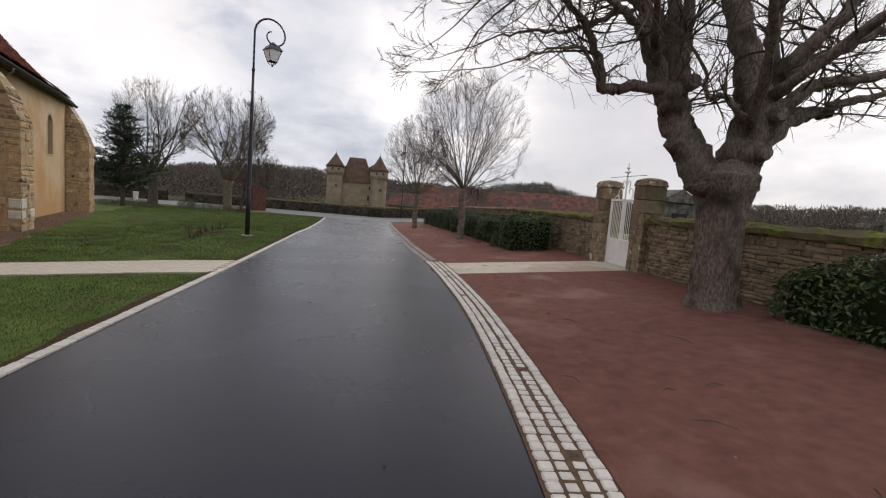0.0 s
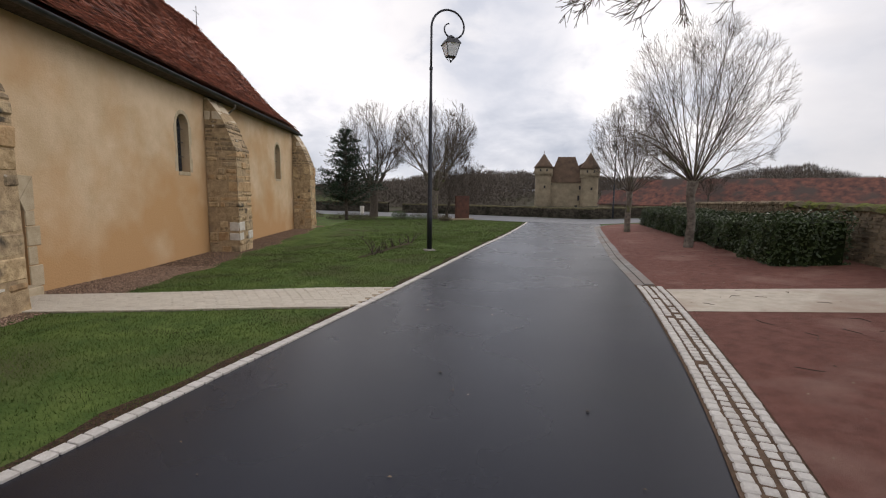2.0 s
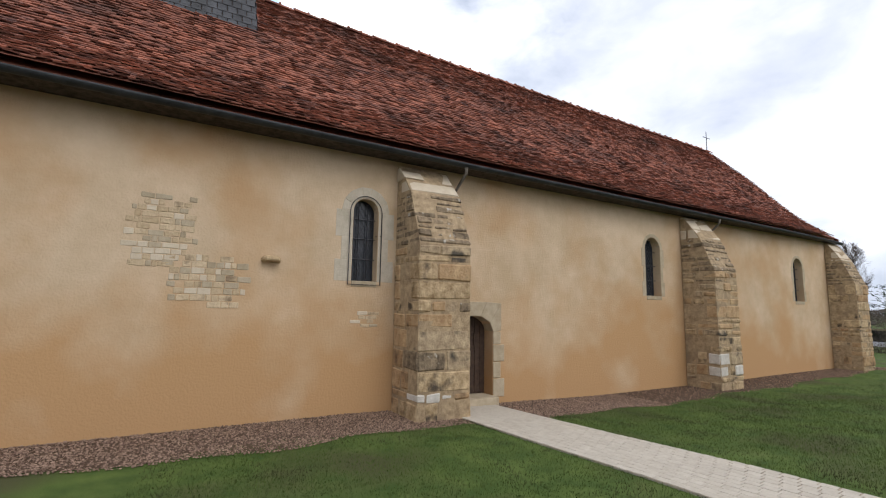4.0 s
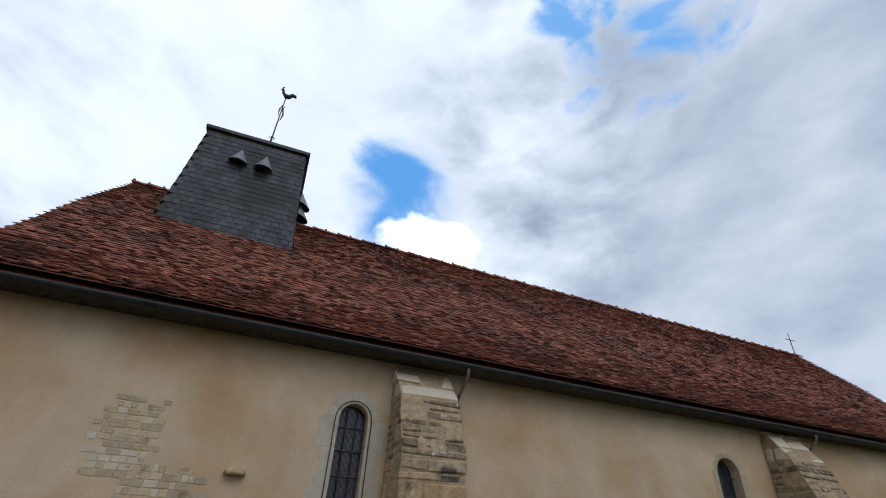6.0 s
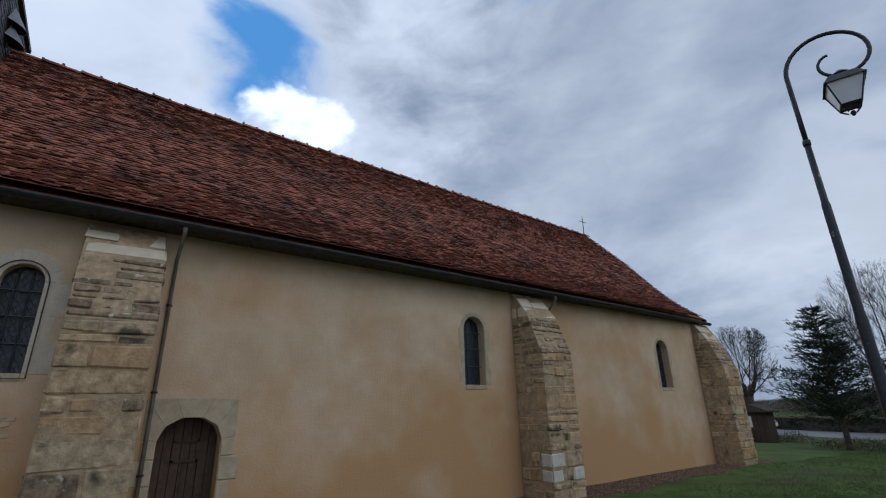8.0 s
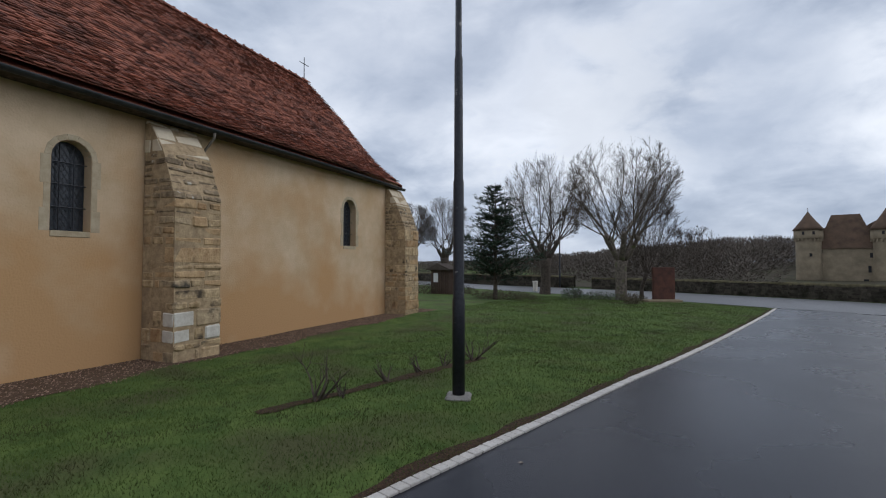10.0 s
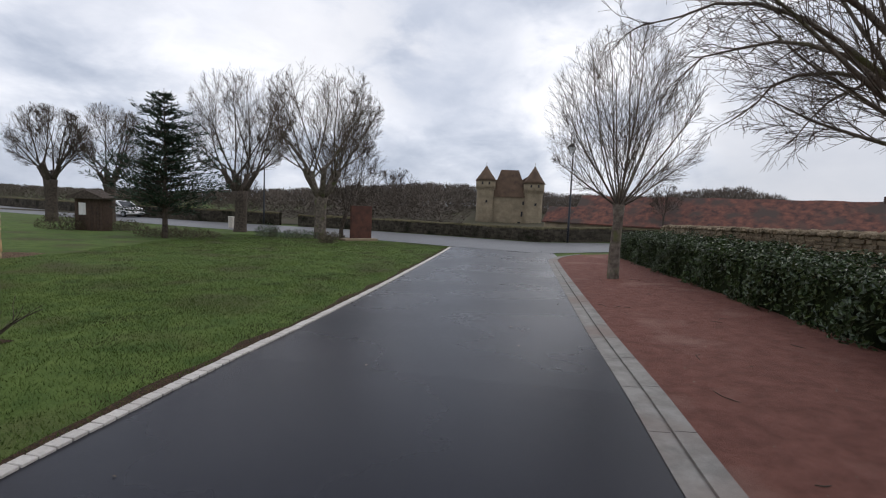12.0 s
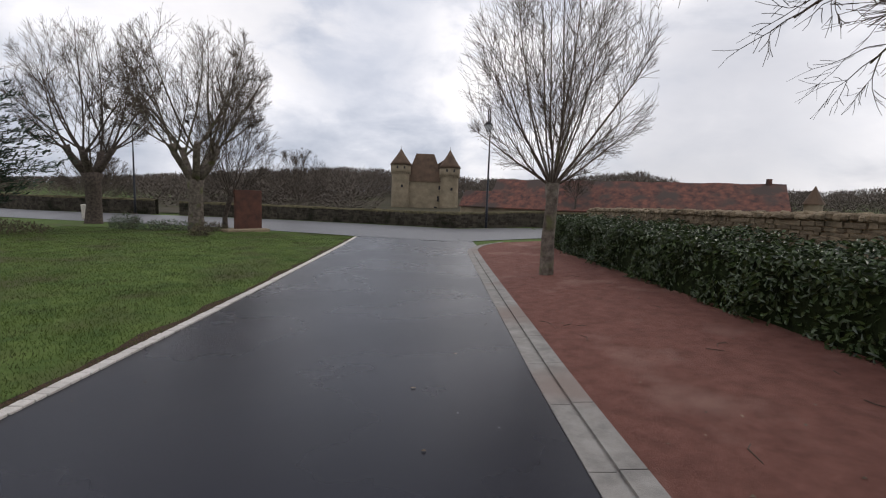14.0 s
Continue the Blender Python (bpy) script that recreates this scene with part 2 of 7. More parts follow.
BARED = material("bared_rubble", (0.42, 0.315, 0.19), (0.66, 0.53, 0.36), 6.0, 0.95, 0.9, 25, piece=0.55, stain=(0.27, 0.20, 0.13), stain_scale=4.0, stain_at=(0.56, 0.7), gloss=0.2)
PALE_STONE = material("pale_dressed_stone", (0.54, 0.45, 0.33), (0.66, 0.58, 0.45), 5.0, 0.9, 0.3, 40, piece=0.3, gloss=0.2)
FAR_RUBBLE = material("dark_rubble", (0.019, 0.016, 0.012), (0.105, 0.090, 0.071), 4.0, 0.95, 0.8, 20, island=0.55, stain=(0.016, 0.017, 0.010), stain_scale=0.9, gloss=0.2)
PASTURE = material("rough_pasture", (0.035, 0.03, 0.02), (0.065, 0.056, 0.034), 0.6, 0.95, 0.6, 8, stain=(0.05, 0.055, 0.022), stain_scale=0.08, gloss=0.15)
MORTAR = material("mortar", (0.25, 0.185, 0.12), (0.38, 0.29, 0.19), 10.0, 0.95, 0.5, 60)
LIME_MORTAR = material("lime_mortar", (0.260, 0.186, 0.109), (0.481, 0.359, 0.218), 9.0, 0.95, 0.6, 60, stain=(0.260, 0.189, 0.118), stain_scale=2.2, stain_at=(0.55, 0.7))
RUBBLE = material("rubble_stone", (0.105, 0.080, 0.055), (0.31, 0.245, 0.165), 7.0, 0.95, 0.8, 40, piece=0.6, stain=(0.05, 0.045, 0.03), stain_scale=1.2, stain_at=(0.55, 0.7), gloss=0.2)
RUBBLE_JOINED = material("rubble_stone_joined", (0.105, 0.080, 0.055), (0.31, 0.245, 0.165), 7.0, 0.95, 0.8, 40, island=0.6, stain=(0.05, 0.045, 0.03), stain_scale=1.2, stain_at=(0.55, 0.7), gloss=0.2)
MOSS = material("moss", (0.05, 0.06, 0.016), (0.15, 0.16, 0.04), 9.0, 1.0, 1.0, 50, stain=(0.10, 0.08, 0.055), stain_scale=2.6, stain_at=(0.46, 0.6), gloss=0.1)
DRY_MOSS = material("dry_moss", (0.05, 0.044, 0.026), (0.12, 0.105, 0.06), 4.0, 1.0, 1.0, 20, gloss=0.1)
TILE = material("clay_tile", (0.056, 0.029, 0.027), (0.46, 0.172, 0.108), 2.4, 0.9, 0.3, 80, piece=0.42, stain=(0.052, 0.034, 0.030), stain_scale=0.7, stain_at=(0.52, 0.80), gloss=0.25, course=(2.2, 0.75, 2.2))
TILE_JOINED = material("clay_tile_joined", (0.056, 0.029, 0.027), (0.46, 0.172, 0.108), 2.4, 0.9, 0.3, 80, island=0.42, stain=(0.052, 0.034, 0.030), stain_scale=0.7, stain_at=(0.52, 0.80), gloss=0.25, course=(2.2, 0.75, 2.2))
SLATE = material("slate", (0.022, 0.024, 0.030), (0.085, 0.092, 0.106), 2.0, 0.6, 0.4, 60, piece=0.5, stain=(0.022, 0.024, 0.024), stain_scale=1.1, stain_at=(0.46, 0.62))
SLATE_JOINED = material("slate_joined", (0.022, 0.024, 0.030), (0.085, 0.092, 0.106), 2.0, 0.6, 0.4, 60, island=0.5, stain=(0.022, 0.024, 0.024), stain_scale=1.1, stain_at=(0.46, 0.62))
ZINC = material("zinc", (0.15, 0.16, 0.17), (0.27, 0.28, 0.29), 6.0, 0.55, 0.1, 40, metal=0.3)
GUTTER = material("dark_zinc", (0.02, 0.024, 0.026), (0.05, 0.055, 0.06), 4.0, 0.6, 0.1, 40, metal=0.5)
PIPE = material("dull_zinc_pipe", (0.10, 0.085, 0.07), (0.19, 0.165, 0.135), 4.0, 0.6, 0.1, 40, metal=0.2)
IRON = material("dark_iron", (0.012, 0.014, 0.02), (0.03, 0.032, 0.04), 20.0, 0.45, 0.2, 80, metal=0.3)
OLD_WOOD = material("dark_oak", (0.035, 0.02, 0.013), (0.085, 0.05, 0.033), 9.0, 0.8, 0.4, 60, piece=0.3)
DARK = material("dark_interior", (0.012, 0.012, 0.014), (0.02, 0.02, 0.024), 3.0, 0.9, 0)
LEADED = material("leaded_glass", (0.012, 0.015, 0.02), (0.05, 0.06, 0.075), 14.0, 0.15, 0.2, 25, piece=0.5)
LAMP_GLASS = material("frosted_lamp_glass", (0.72, 0.74, 0.76), (0.8, 0.82, 0.84), 5.0, 0.2, 0)
BARK = material("grey_bark", (0.075, 0.06, 0.048), (0.21, 0.18, 0.15), 7.0, 0.95, 1.0, 26, stain=(0.12, 0.125, 0.06), stain_scale=2.5, stain_at=(0.55, 0.7), gloss=0.15)
BARK_DARK = material("dark_bark", (0.045, 0.036, 0.03), (0.11, 0.09, 0.075), 9.0, 0.95, 1.0, 26, gloss=0.15)
BARK_CHESTNUT = material("chestnut_bark", (0.075, 0.06, 0.052), (0.24, 0.195, 0.17), 30.0, 0.95, 1.0, 34, stain=(0.05, 0.04, 0.03), stain_scale=1.6, stain_at=(0.52, 0.66), gloss=0.12, grain=0.06, upright=0.4)
IRON_WORN = material("worn_dark_iron", (0.012, 0.014, 0.02), (0.03, 0.032, 0.04), 20.0, 0.45, 0.2, 80, metal=0.3, stain=(0.22, 0.21, 0.2), stain_scale=9.0, stain_at=(0.66, 0.70))
TWIG = material("bare_twig", (0.06, 0.049, 0.04), (0.125, 0.10, 0.078), 3.0, 0.9, 0, gloss=0.2)
TWIG_DARK = material("dark_twig", (0.05, 0.04, 0.034), (0.10, 0.08, 0.062), 3.0, 0.9, 0, gloss=0.2)
# lighter and greyer than near twigs: distance haze is put into this colour
HAZY_WOODS = material("hazy_winter_woods", (0.062, 0.053, 0.046), (0.150, 0.127, 0.105), 0.12, 0.95, 0, island=0.6, gloss=0.1)
LEAF = material("laurel_leaf", (0.016, 0.03, 0.010), (0.06, 0.095, 0.026), 3.0, 0.35, 0, island=0.6)
LEAF_PIECE = material("laurel_leaf_single", (0.014, 0.03, 0.012), (0.045, 0.085, 0.028), 3.0, 0.35, 0, piece=0.6)
# near-black: the shade behind the leaves is put into this colour
HEDGE_SHADE_CORE = material("hedge_shade_core", (0.008, 0.012, 0.005), (0.02, 0.03, 0.01), 8.0, 0.95, 1.0, 20, gloss=0.1)
NEEDLE = material("fir_needles", (0.014, 0.028, 0.018), (0.05, 0.078, 0.052), 1.5, 0.7, 0, island=0.6, gloss=0.25)
RUST = material("corten_steel", (0.05, 0.018, 0.012), (0.10, 0.035, 0.02), 3.0, 0.8, 0.2, 60)
CASTLE_WALL = material("castle_stone", (0.18, 0.145, 0.098), (0.30, 0.245, 0.165), 0.5, 0.95, 0.3, 4, stain=(0.15, 0.12, 0.08), stain_scale=0.12)
CASTLE_ROOF = material("old_brown_tile", (0.062, 0.038, 0.024), (0.115, 0.072, 0.045), 0.6, 0.9, 0.3, 5)
BARN_ROOF = material("barn_red_tile", (0.04, 0.021, 0.018), (0.17, 0.062, 0.042), 1.3, 0.9, 0.6, 6, stain=(0.055, 0.038, 0.032), stain_scale=0.35, stain_at=(0.48, 0.62))
WHITE_PAINT = material("white_paint", (0.68, 0.67, 0.65), (0.8, 0.8, 0.79), 6.0, 0.5, 0.1, 60, stain=(0.5, 0.45, 0.38), stain_scale=3.0, stain_at=(0.62, 0.8))
CAR_PAINT = material("white_car_paint", (0.72, 0.72, 0.73), (0.8, 0.8, 0.81), 1.0, 0.25, 0)
CAR_GLASS = material("dark_car_glass", (0.01, 0.012, 0.014), (0.02, 0.022, 0.025), 1.0, 0.1, 0)
RUBBER = material("rubber", (0.012, 0.012, 0.012), (0.025, 0.025, 0.025), 9.0, 0.8, 0)
PEBBLE = material("pebbles", (0.10, 0.055, 0.038), (0.42, 0.29, 0.21), 20.0, 0.9, 0, island=0.8)
DARK_EARTH = material("damp_dark_earth", (0.022, 0.015, 0.010), (0.085, 0.05, 0.03), 30.0, 0.95, 1.0, 60, gloss=0.2)
EARTH = material("bare_earth", (0.07, 0.045, 0.03), (0.14, 0.09, 0.06), 12.0, 0.95, 0.8, 60, gloss=0.2)

# ---- mesh helpers ----


class Build:
    """Gathers vertices and faces and turns them into one mesh object."""

    def __init__(self):
        self.v, self.f = [], []

    def add(self, verts, faces):
        k = len(self.v)
        self.v.extend([tuple(p) for p in verts])
        self.f.extend([tuple(i + k for i in q) for q in faces])

    def box(self, lo, hi, m=None):
        (a, b, c), (d, e, f) = lo, hi
        vs = [Vector(p) for p in ((a, b, c), (d, b, c), (d, e, c), (a, e, c), (a, b, f), (d, b, f), (d, e, f), (a, e, f))]
        if m is not None:
            vs = [m @ p for p in vs]
        self.add(vs, HEX)

    def hexa(self, vs, bevel):
        """A block of eight corners with worn, chamfered edges."""
        vs = [Vector(p) for p in vs]
        out, ids, faces = [], {}, []
        for fi, q in enumerate(HEX):
            for k, c in enumerate(q):
                a, b = vs[q[k - 1]] - vs[c], vs[q[(k + 1) % 4]] - vs[c]
                ids[(fi, c)] = len(out)
                out.append(vs[c] + a.normalized() * min(bevel, a.length * 0.4) + b.normalized() * min(bevel, b.length * 0.4))
            faces.append(tuple(ids[(fi, c)] for c in q))
        seen = {}
        for fi, q in enumerate(HEX):
            for k in range(4):
                a, b = q[k], q[(k + 1) % 4]
                if (b, a) in seen:
                    fj = seen[(b, a)]
                    faces.append((ids[(fi, b)], ids[(fi, a)], ids[(fj, a)], ids[(fj, b)]))
                seen[(a, b)] = fi
        for c in range(8):
            tri = [ids[(fi, c)] for fi, q in enumerate(HEX) if c in q]
            n = (out[tri[1]] - out[tri[0]]).cross(out[tri[2]] - out[tri[0]])
            if n.dot(vs[c] - sum(vs, Vector()) / 8) < 0:
                tri.reverse()
            faces.append(tuple(tri))
        self.add(out, faces)

    def tube(self, pts, radii, sides=6, cap=True):
        pts = [Vector(p) for p in pts]
        side = None
        rings = []
        for i, p in enumerate(pts):
            d = (pts[min(i + 1, len(pts) - 1)] - pts[max(i - 1, 0)]).normalized()
            if side is None:
                side = d.orthogonal().normalized()
            side = (side - d * side.dot(d)).normalized()
            up = d.cross(side)
            rings.append([p + (side * math.cos(2 * math.pi * k / sides) + up * math.sin(2 * math.pi * k / sides)) * radii[i] for k in range(sides)])
        faces = [(i * sides + k, i * sides + (k + 1) % sides, (i + 1) * sides + (k + 1) % sides, (i + 1) * sides + k) for i in range(len(pts) - 1) for k in range(sides)]
        if cap:
            faces += [tuple(range(sides - 1, -1, -1)), tuple(range((len(pts) - 1) * sides, len(pts) * sides))]
        self.add([p for r in rings for p in r], faces)

    def lathe(self, profile, centre=(0, 0), sides=16):
        """Turned about an upright axis: profile rows of radius, height."""
        cx, cy = centre
        vs = [(cx + r * math.cos(2 * math.pi * k / sides), cy + r * math.sin(2 * math.pi * k / sides), z) for r, z in profile for k in range(sides)]
        fs = [(i * sides + k, i * sides + (k + 1) % sides, (i + 1) * sides + (k + 1) % sides, (i + 1) * sides + k) for i in range(len(profile) - 1) for k in range(sides)]
        fs += [tuple(range(sides - 1, -1, -1)), tuple(range((len(profile) - 1) * sides, len(profile) * sides))]
        self.add(vs, fs)

    def extrude(self, loop, depth):
        """A closed loop of points pushed along depth."""
        n = len(loop)
        d = Vector(depth)
        vs = [Vector(p) for p in loop]
        self.add(vs + [p + d for p in vs], [tuple(range(n - 1, -1, -1)), tuple(range(n, 2 * n))] + [(i, (i + 1) % n, n + (i + 1) % n, n + i) for i in range(n)])

    def mesh(self, name, mat, smooth=False):
        me = bpy.data.meshes.new(name)
        me.from_pydata(self.v, [], self.f)
        me.materials.append(mat)
        if smooth:
            me.polygons.foreach_set("use_smooth", [True] * len(me.polygons))
        me.update()
        return me

    def thing(self, name, mat, parent=None, label="", category="", group="", kind="", smooth=False):
        ob = new(name, self.mesh(name, mat, smooth))
        ob.parent = parent
        return tagged(ob, label, category, group, kind)


HEX = ((0, 3, 2, 1), (4, 5, 6, 7), (0, 1, 5, 4), (1, 2, 6, 5), (2, 3, 7, 6), (3, 0, 4, 7))


def block(lo, hi):
    (a, b, c), (d, e, f) = lo, hi
    return [(a, b, c), (d, b, c), (d, e, c), (a, e, c), (a, b, f), (d, b, f), (d, e, f), (a, e, f)]


def empty(name, place, label, category, group="", kind="", turn=0.0):
    ob = new(name)
    ob.matrix_basis = pose(*place, 0, 0, turn)
    return tagged(ob, label, category, group, kind)


def rnd(a, b):
    return random.uniform(a, b)


# ---- lie of the land: s runs along the lane, u across it to the right ----


def at(s, u):
    return 0.28 * s + 0.96 * u, 0.96 * s - 0.28 * u


def su(x, y):
    return 0.28 * x + 0.96 * y, 0.96 * x - 0.28 * y


def level(s, u):
    base = 0.05 - 0.5 * min(max((s - 20) / 26, 0), 1)
    # the lawn falls a little towards the church
    dip = min(max((-u - 4) / 4.5, 0), 1) * min(max((s - 6) / 6, 0), 1) * (1 - min(max((s - 19) / 7, 0), 1))
    return base + 0.07 * min(max(u - 2.3, 0), 4.9) - 0.16 * dip


def ground_z(x, y):
    return level(*su(x, y))


def spline(rows, s):
    """Reads a smooth curve through rows of (s, u)."""
    for i in range(len(rows) - 1):
        if s <= rows[i + 1][0] or i == len(rows) - 2:
            (s0, u0), (s1, u1) = rows[i], rows[i + 1]
            k = (s - s0) / (s1 - s0)
            a = (rows[i + 1][1] - rows[max(i - 1, 0)][1]) / (rows[i + 1][0] - rows[max(i - 1, 0)][0]) * (s1 - s0)
            j = min(i + 2, len(rows) - 1)
            b = (rows[j][1] - u0) / (rows[j][0] - s0) * (s1 - s0)
            k2, k3 = k * k, k * k * k
            return u0 * (2 * k3 - 3 * k2 + 1) + a * (k3 - 2 * k2 + k) + u1 * (3 * k2 - 2 * k3) + b * (k3 - k2)


LEFT_EDGE = [(-14, -3.6), (0, -2.98), (4.5, -2.79), (6.7, -2.70), (10.6, -2.54), (15.2, -2.40), (19, -2.30), (22, -2.23), (26, -2.24), (28.5, -2.28), (35.7, -2.44), (40.6, -2.62)]
RIGHT_EDGE = [(-14, -1.2), (0, 0.80), (2.54, 1.24), (5.0, 1.565), (7.3, 1.79), (9.5, 1.90), (12.2, 1.95), (14.0, 1.90), (16.0, 1.82), (18.0, 1.76), (20.0, 1.78), (23.2, 1.81), (35.0, 2.12), (36.2, 2.28), (37.6, 2.80), (38.6, 3.65)]


def left_u(s):
    return spline(LEFT_EDGE, s)


def right_u(s):
    return spline(RIGHT_EDGE, s)


def sheet(name, s0, s1, step, lo, hi, nu, dz, mat, label, category):
    b = Build()
    n = round((s1 - s0) / step)
    for i in range(n + 1):
        s = s0 + (s1 - s0) * i / n
        a, c = lo(s), hi(s)
        for k in range(nu + 1):
            u = a + (c - a) * k / nu
            b.v.append((*at(s, u), level(s, u) + dz))
    b.f = [(i * (nu + 1) + k, i * (nu + 1) + k + 1, (i + 1) * (nu + 1) + k + 1, (i + 1) * (nu + 1) + k) for i in range(n) for k in range(nu)]
    # a skirt gives the surface its thickness
    return b.thing(name, mat, None, label, category, kind="structure")


# ---- ground ----
S_LINES = [-1500, -400, -100, -30, -10, 0, 3, 6, 7.5, 9, 10.5, 12, 14, 16, 18, 19, 20, 21.5, 23, 24.5, 26, 33, 40, 46, 55, 70, 90, 110, 130, 150, 170, 190, 215, 240, 280, 400, 900, 2500]
U_LINES = [-1500, -500, -250, -150, -100, -70, -45, -25, -12, -10, -8.5, -7.6, -6.7, -5.8, -4.9, -4, -2.8, 0, 2.3, 4.5, 7.2, 12, 25, 45, 70, 100, 130, 170, 250, 500, 1500]


def far_level(s, u):
    drop = -1.2 * min(max((s - 60) / 60, 0), 1)
    hill = (5.0 - 2.6 * min(max((-u - 20) / 60, 0), 1)) * min(max((s - 150) / 120, 0), 1) + (3.5 if u > 0 else 0.8) * min(max((abs(u) - 60) / 120, 0), 1) * min(max((s - 60) / 60, 0), 1)
    return level(s, u) + drop + hill


b = Build()
b.v = [(*at(s, u), far_level(s, u) - 0.0) for s in S_LINES for u in U_LINES]
nu = len(U_LINES)
b.f = [(i * nu + k, i * nu + k + 1, (i + 1) * nu + k + 1, (i + 1) * nu + k) for i in range(len(S_LINES) - 1) for k in range(nu - 1)]
b.thing("ground", GRASS, None, "short winter grass lawn and fields beyond", "ground", kind="structure")

sheet("road", -14, 42.5, 0.5, lambda s: left_u(min(s, 40.6)) - 0.02, lambda s: right_u(min(s, 37.4)) + 0.02, 6, 0.02, ASPHALT, "dark wet new asphalt lane", "road")
NEAR_ROAD = [(-60, 80), (-25, 61), (-9.6, 51.6), (2.5, 45.5), (8.7, 40.3), (12.6, 37.6), (16.2, 36.9), (26, 33.5), (60, 20)]
FAR_ROAD = [(-62, 96), (-28, 70), (-12.0, 60.5), (4.0, 54.6), (11, 50.6), (15, 48.0), (19.5, 44.6), (29, 40.0), (62, 27)]


def strip(name, near, far, dz, mat, label, category, nu=4):
    b = Build()
    for (a, c), (d, e) in zip(near, far):
        for k in range(nu + 1):
            x, y = a + (d - a) * k / nu, c + (e - c) * k / nu
            b.v.append((x, y, ground_z(x, y) + dz))
    b.f = [(i * (nu + 1) + k, i * (nu + 1) + k + 1, (i + 1) * (nu + 1) + k + 1, (i + 1) * (nu + 1) + k) for i in range(len(near) - 1) for k in range(nu)]
    return b.thing(name, mat, None, label, category, kind="structure")


def densify(line, n):
    out = []
    for p, q in zip(line, line[1:]):
        out += [(p[0] + (q[0] - p[0]) * k / n, p[1] + (q[1] - p[1]) * k / n) for k in range(n)]
    return out + [line[-1]]


strip("village_road", densify(NEAR_ROAD, 6), densify(FAR_ROAD, 6), 0.03, ROAD_OLD, "pale wet asphalt village road", "road")
sheet("red_forecourt", -14, 38.4, 0.4, lambda s: right_u(s) + (0.50 if s < 13.2 else 0.385), lambda s: 7.1 if s < 30 else 7.1 - max(0, s - 34) * 0.3, 8, 0.035, RED, "damp red crushed brick forecourt", "pavement")

# ---- church ----
WX, Y0, Y1 = -5.92, 1.75, 28.4
RIDGE_X = -11.0


def eave_z(y):
    t = (y - Y0) / (Y1 - Y0)
    return 5.03 - 0.13 * t - 0.05 * math.sin(math.pi * min(1, max(0, t)))


def ridge_z(y):
    return 10.78 - 0.55 * (y - 1.4) / 27.4


church = empty("church", (WX, 10, 0), "rendered stone village church with a red tiled roof", "church")
church.matrix_basis = Matrix()


def arch(y0, y1, z0, z1, rise, n=10):
    """A window or door outline: upright sides, a rounded head of that rise."""
    c, r = (y0 + y1) / 2, (y1 - y0) / 2
    return [(y0, z0), (y1, z0)] + [(c + r * math.cos(math.pi * k / n), z1 - rise + rise * math.sin(math.pi * k / n)) for k in range(n + 1)]


def pierced(name, outline, holes, x, thick, mat, parent, label=""):
    """An upright wall along y with real openings through it."""
    from mathutils.geometry import tessellate_polygon
    loops = [[Vector((p, q, 0)) for p, q in lp] for lp in [outline] + holes]
    flat_pts = [p for lp in loops for p in lp]
    tris = tessellate_polygon(loops)
    n = len(flat_pts)
    b = Build()
    b.v = [(x, p.x, p.y) for p in flat_pts] + [(x - thick, p.x, p.y) for p in flat_pts]
    for t in tris:
        a, c, d = [Vector(b.v[i]) for i in t]
        t = tuple(t) if (c - a).cross(d - a).x > 0 else tuple(reversed(t))
        b.f += [t, tuple(n + i for i in reversed(t))]
    k = 0
    for lp in loops:
        m = len(lp)
        b.f += [(k + i, k + (i + 1) % m, n + k + (i + 1) % m, n + k + i) for i in range(m)]
        k += m
    return b.thing(name, mat, parent, label)


WINDOWS = [(7.92, 8.43, 2.46, 4.06, "tall round-headed window with iron grille and pale stone surround"), (16.43, 17.08, 2.42, 4.08, "narrow round-headed window"), (24.80, 25.50, 2.45, 4.05, "narrow round-headed window")]
DOOR = (10.25, 11.19, 0.0, 1.84)
holes = [arch(a, c, d, e, (c - a) / 2) for a, c, d, e, _ in WINDOWS] + [arch(*DOOR, 0.36)]
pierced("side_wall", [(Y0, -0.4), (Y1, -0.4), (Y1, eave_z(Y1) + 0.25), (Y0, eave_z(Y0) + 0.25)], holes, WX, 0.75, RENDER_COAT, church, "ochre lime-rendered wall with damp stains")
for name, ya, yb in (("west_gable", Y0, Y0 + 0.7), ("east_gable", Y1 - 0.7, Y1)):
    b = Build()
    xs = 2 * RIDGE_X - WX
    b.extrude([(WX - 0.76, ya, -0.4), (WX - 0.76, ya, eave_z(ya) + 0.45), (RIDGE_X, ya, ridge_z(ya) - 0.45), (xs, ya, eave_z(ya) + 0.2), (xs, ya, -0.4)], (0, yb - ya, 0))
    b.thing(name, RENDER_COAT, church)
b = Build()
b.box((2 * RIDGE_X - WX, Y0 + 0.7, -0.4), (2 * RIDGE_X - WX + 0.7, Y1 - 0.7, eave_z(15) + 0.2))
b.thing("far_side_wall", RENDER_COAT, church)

# roof: a boarded slope with a kick at the eaves, laid with separate tiles
RY0, RY1 = 1.32, 28.85


def eave_x(y):
    """The eaves draw in a little towards the far gable."""
    return -5.42 - 0.0086 * (y - 9.85) - 0.22 * max(0, (y - 22) / 6.6) ** 2


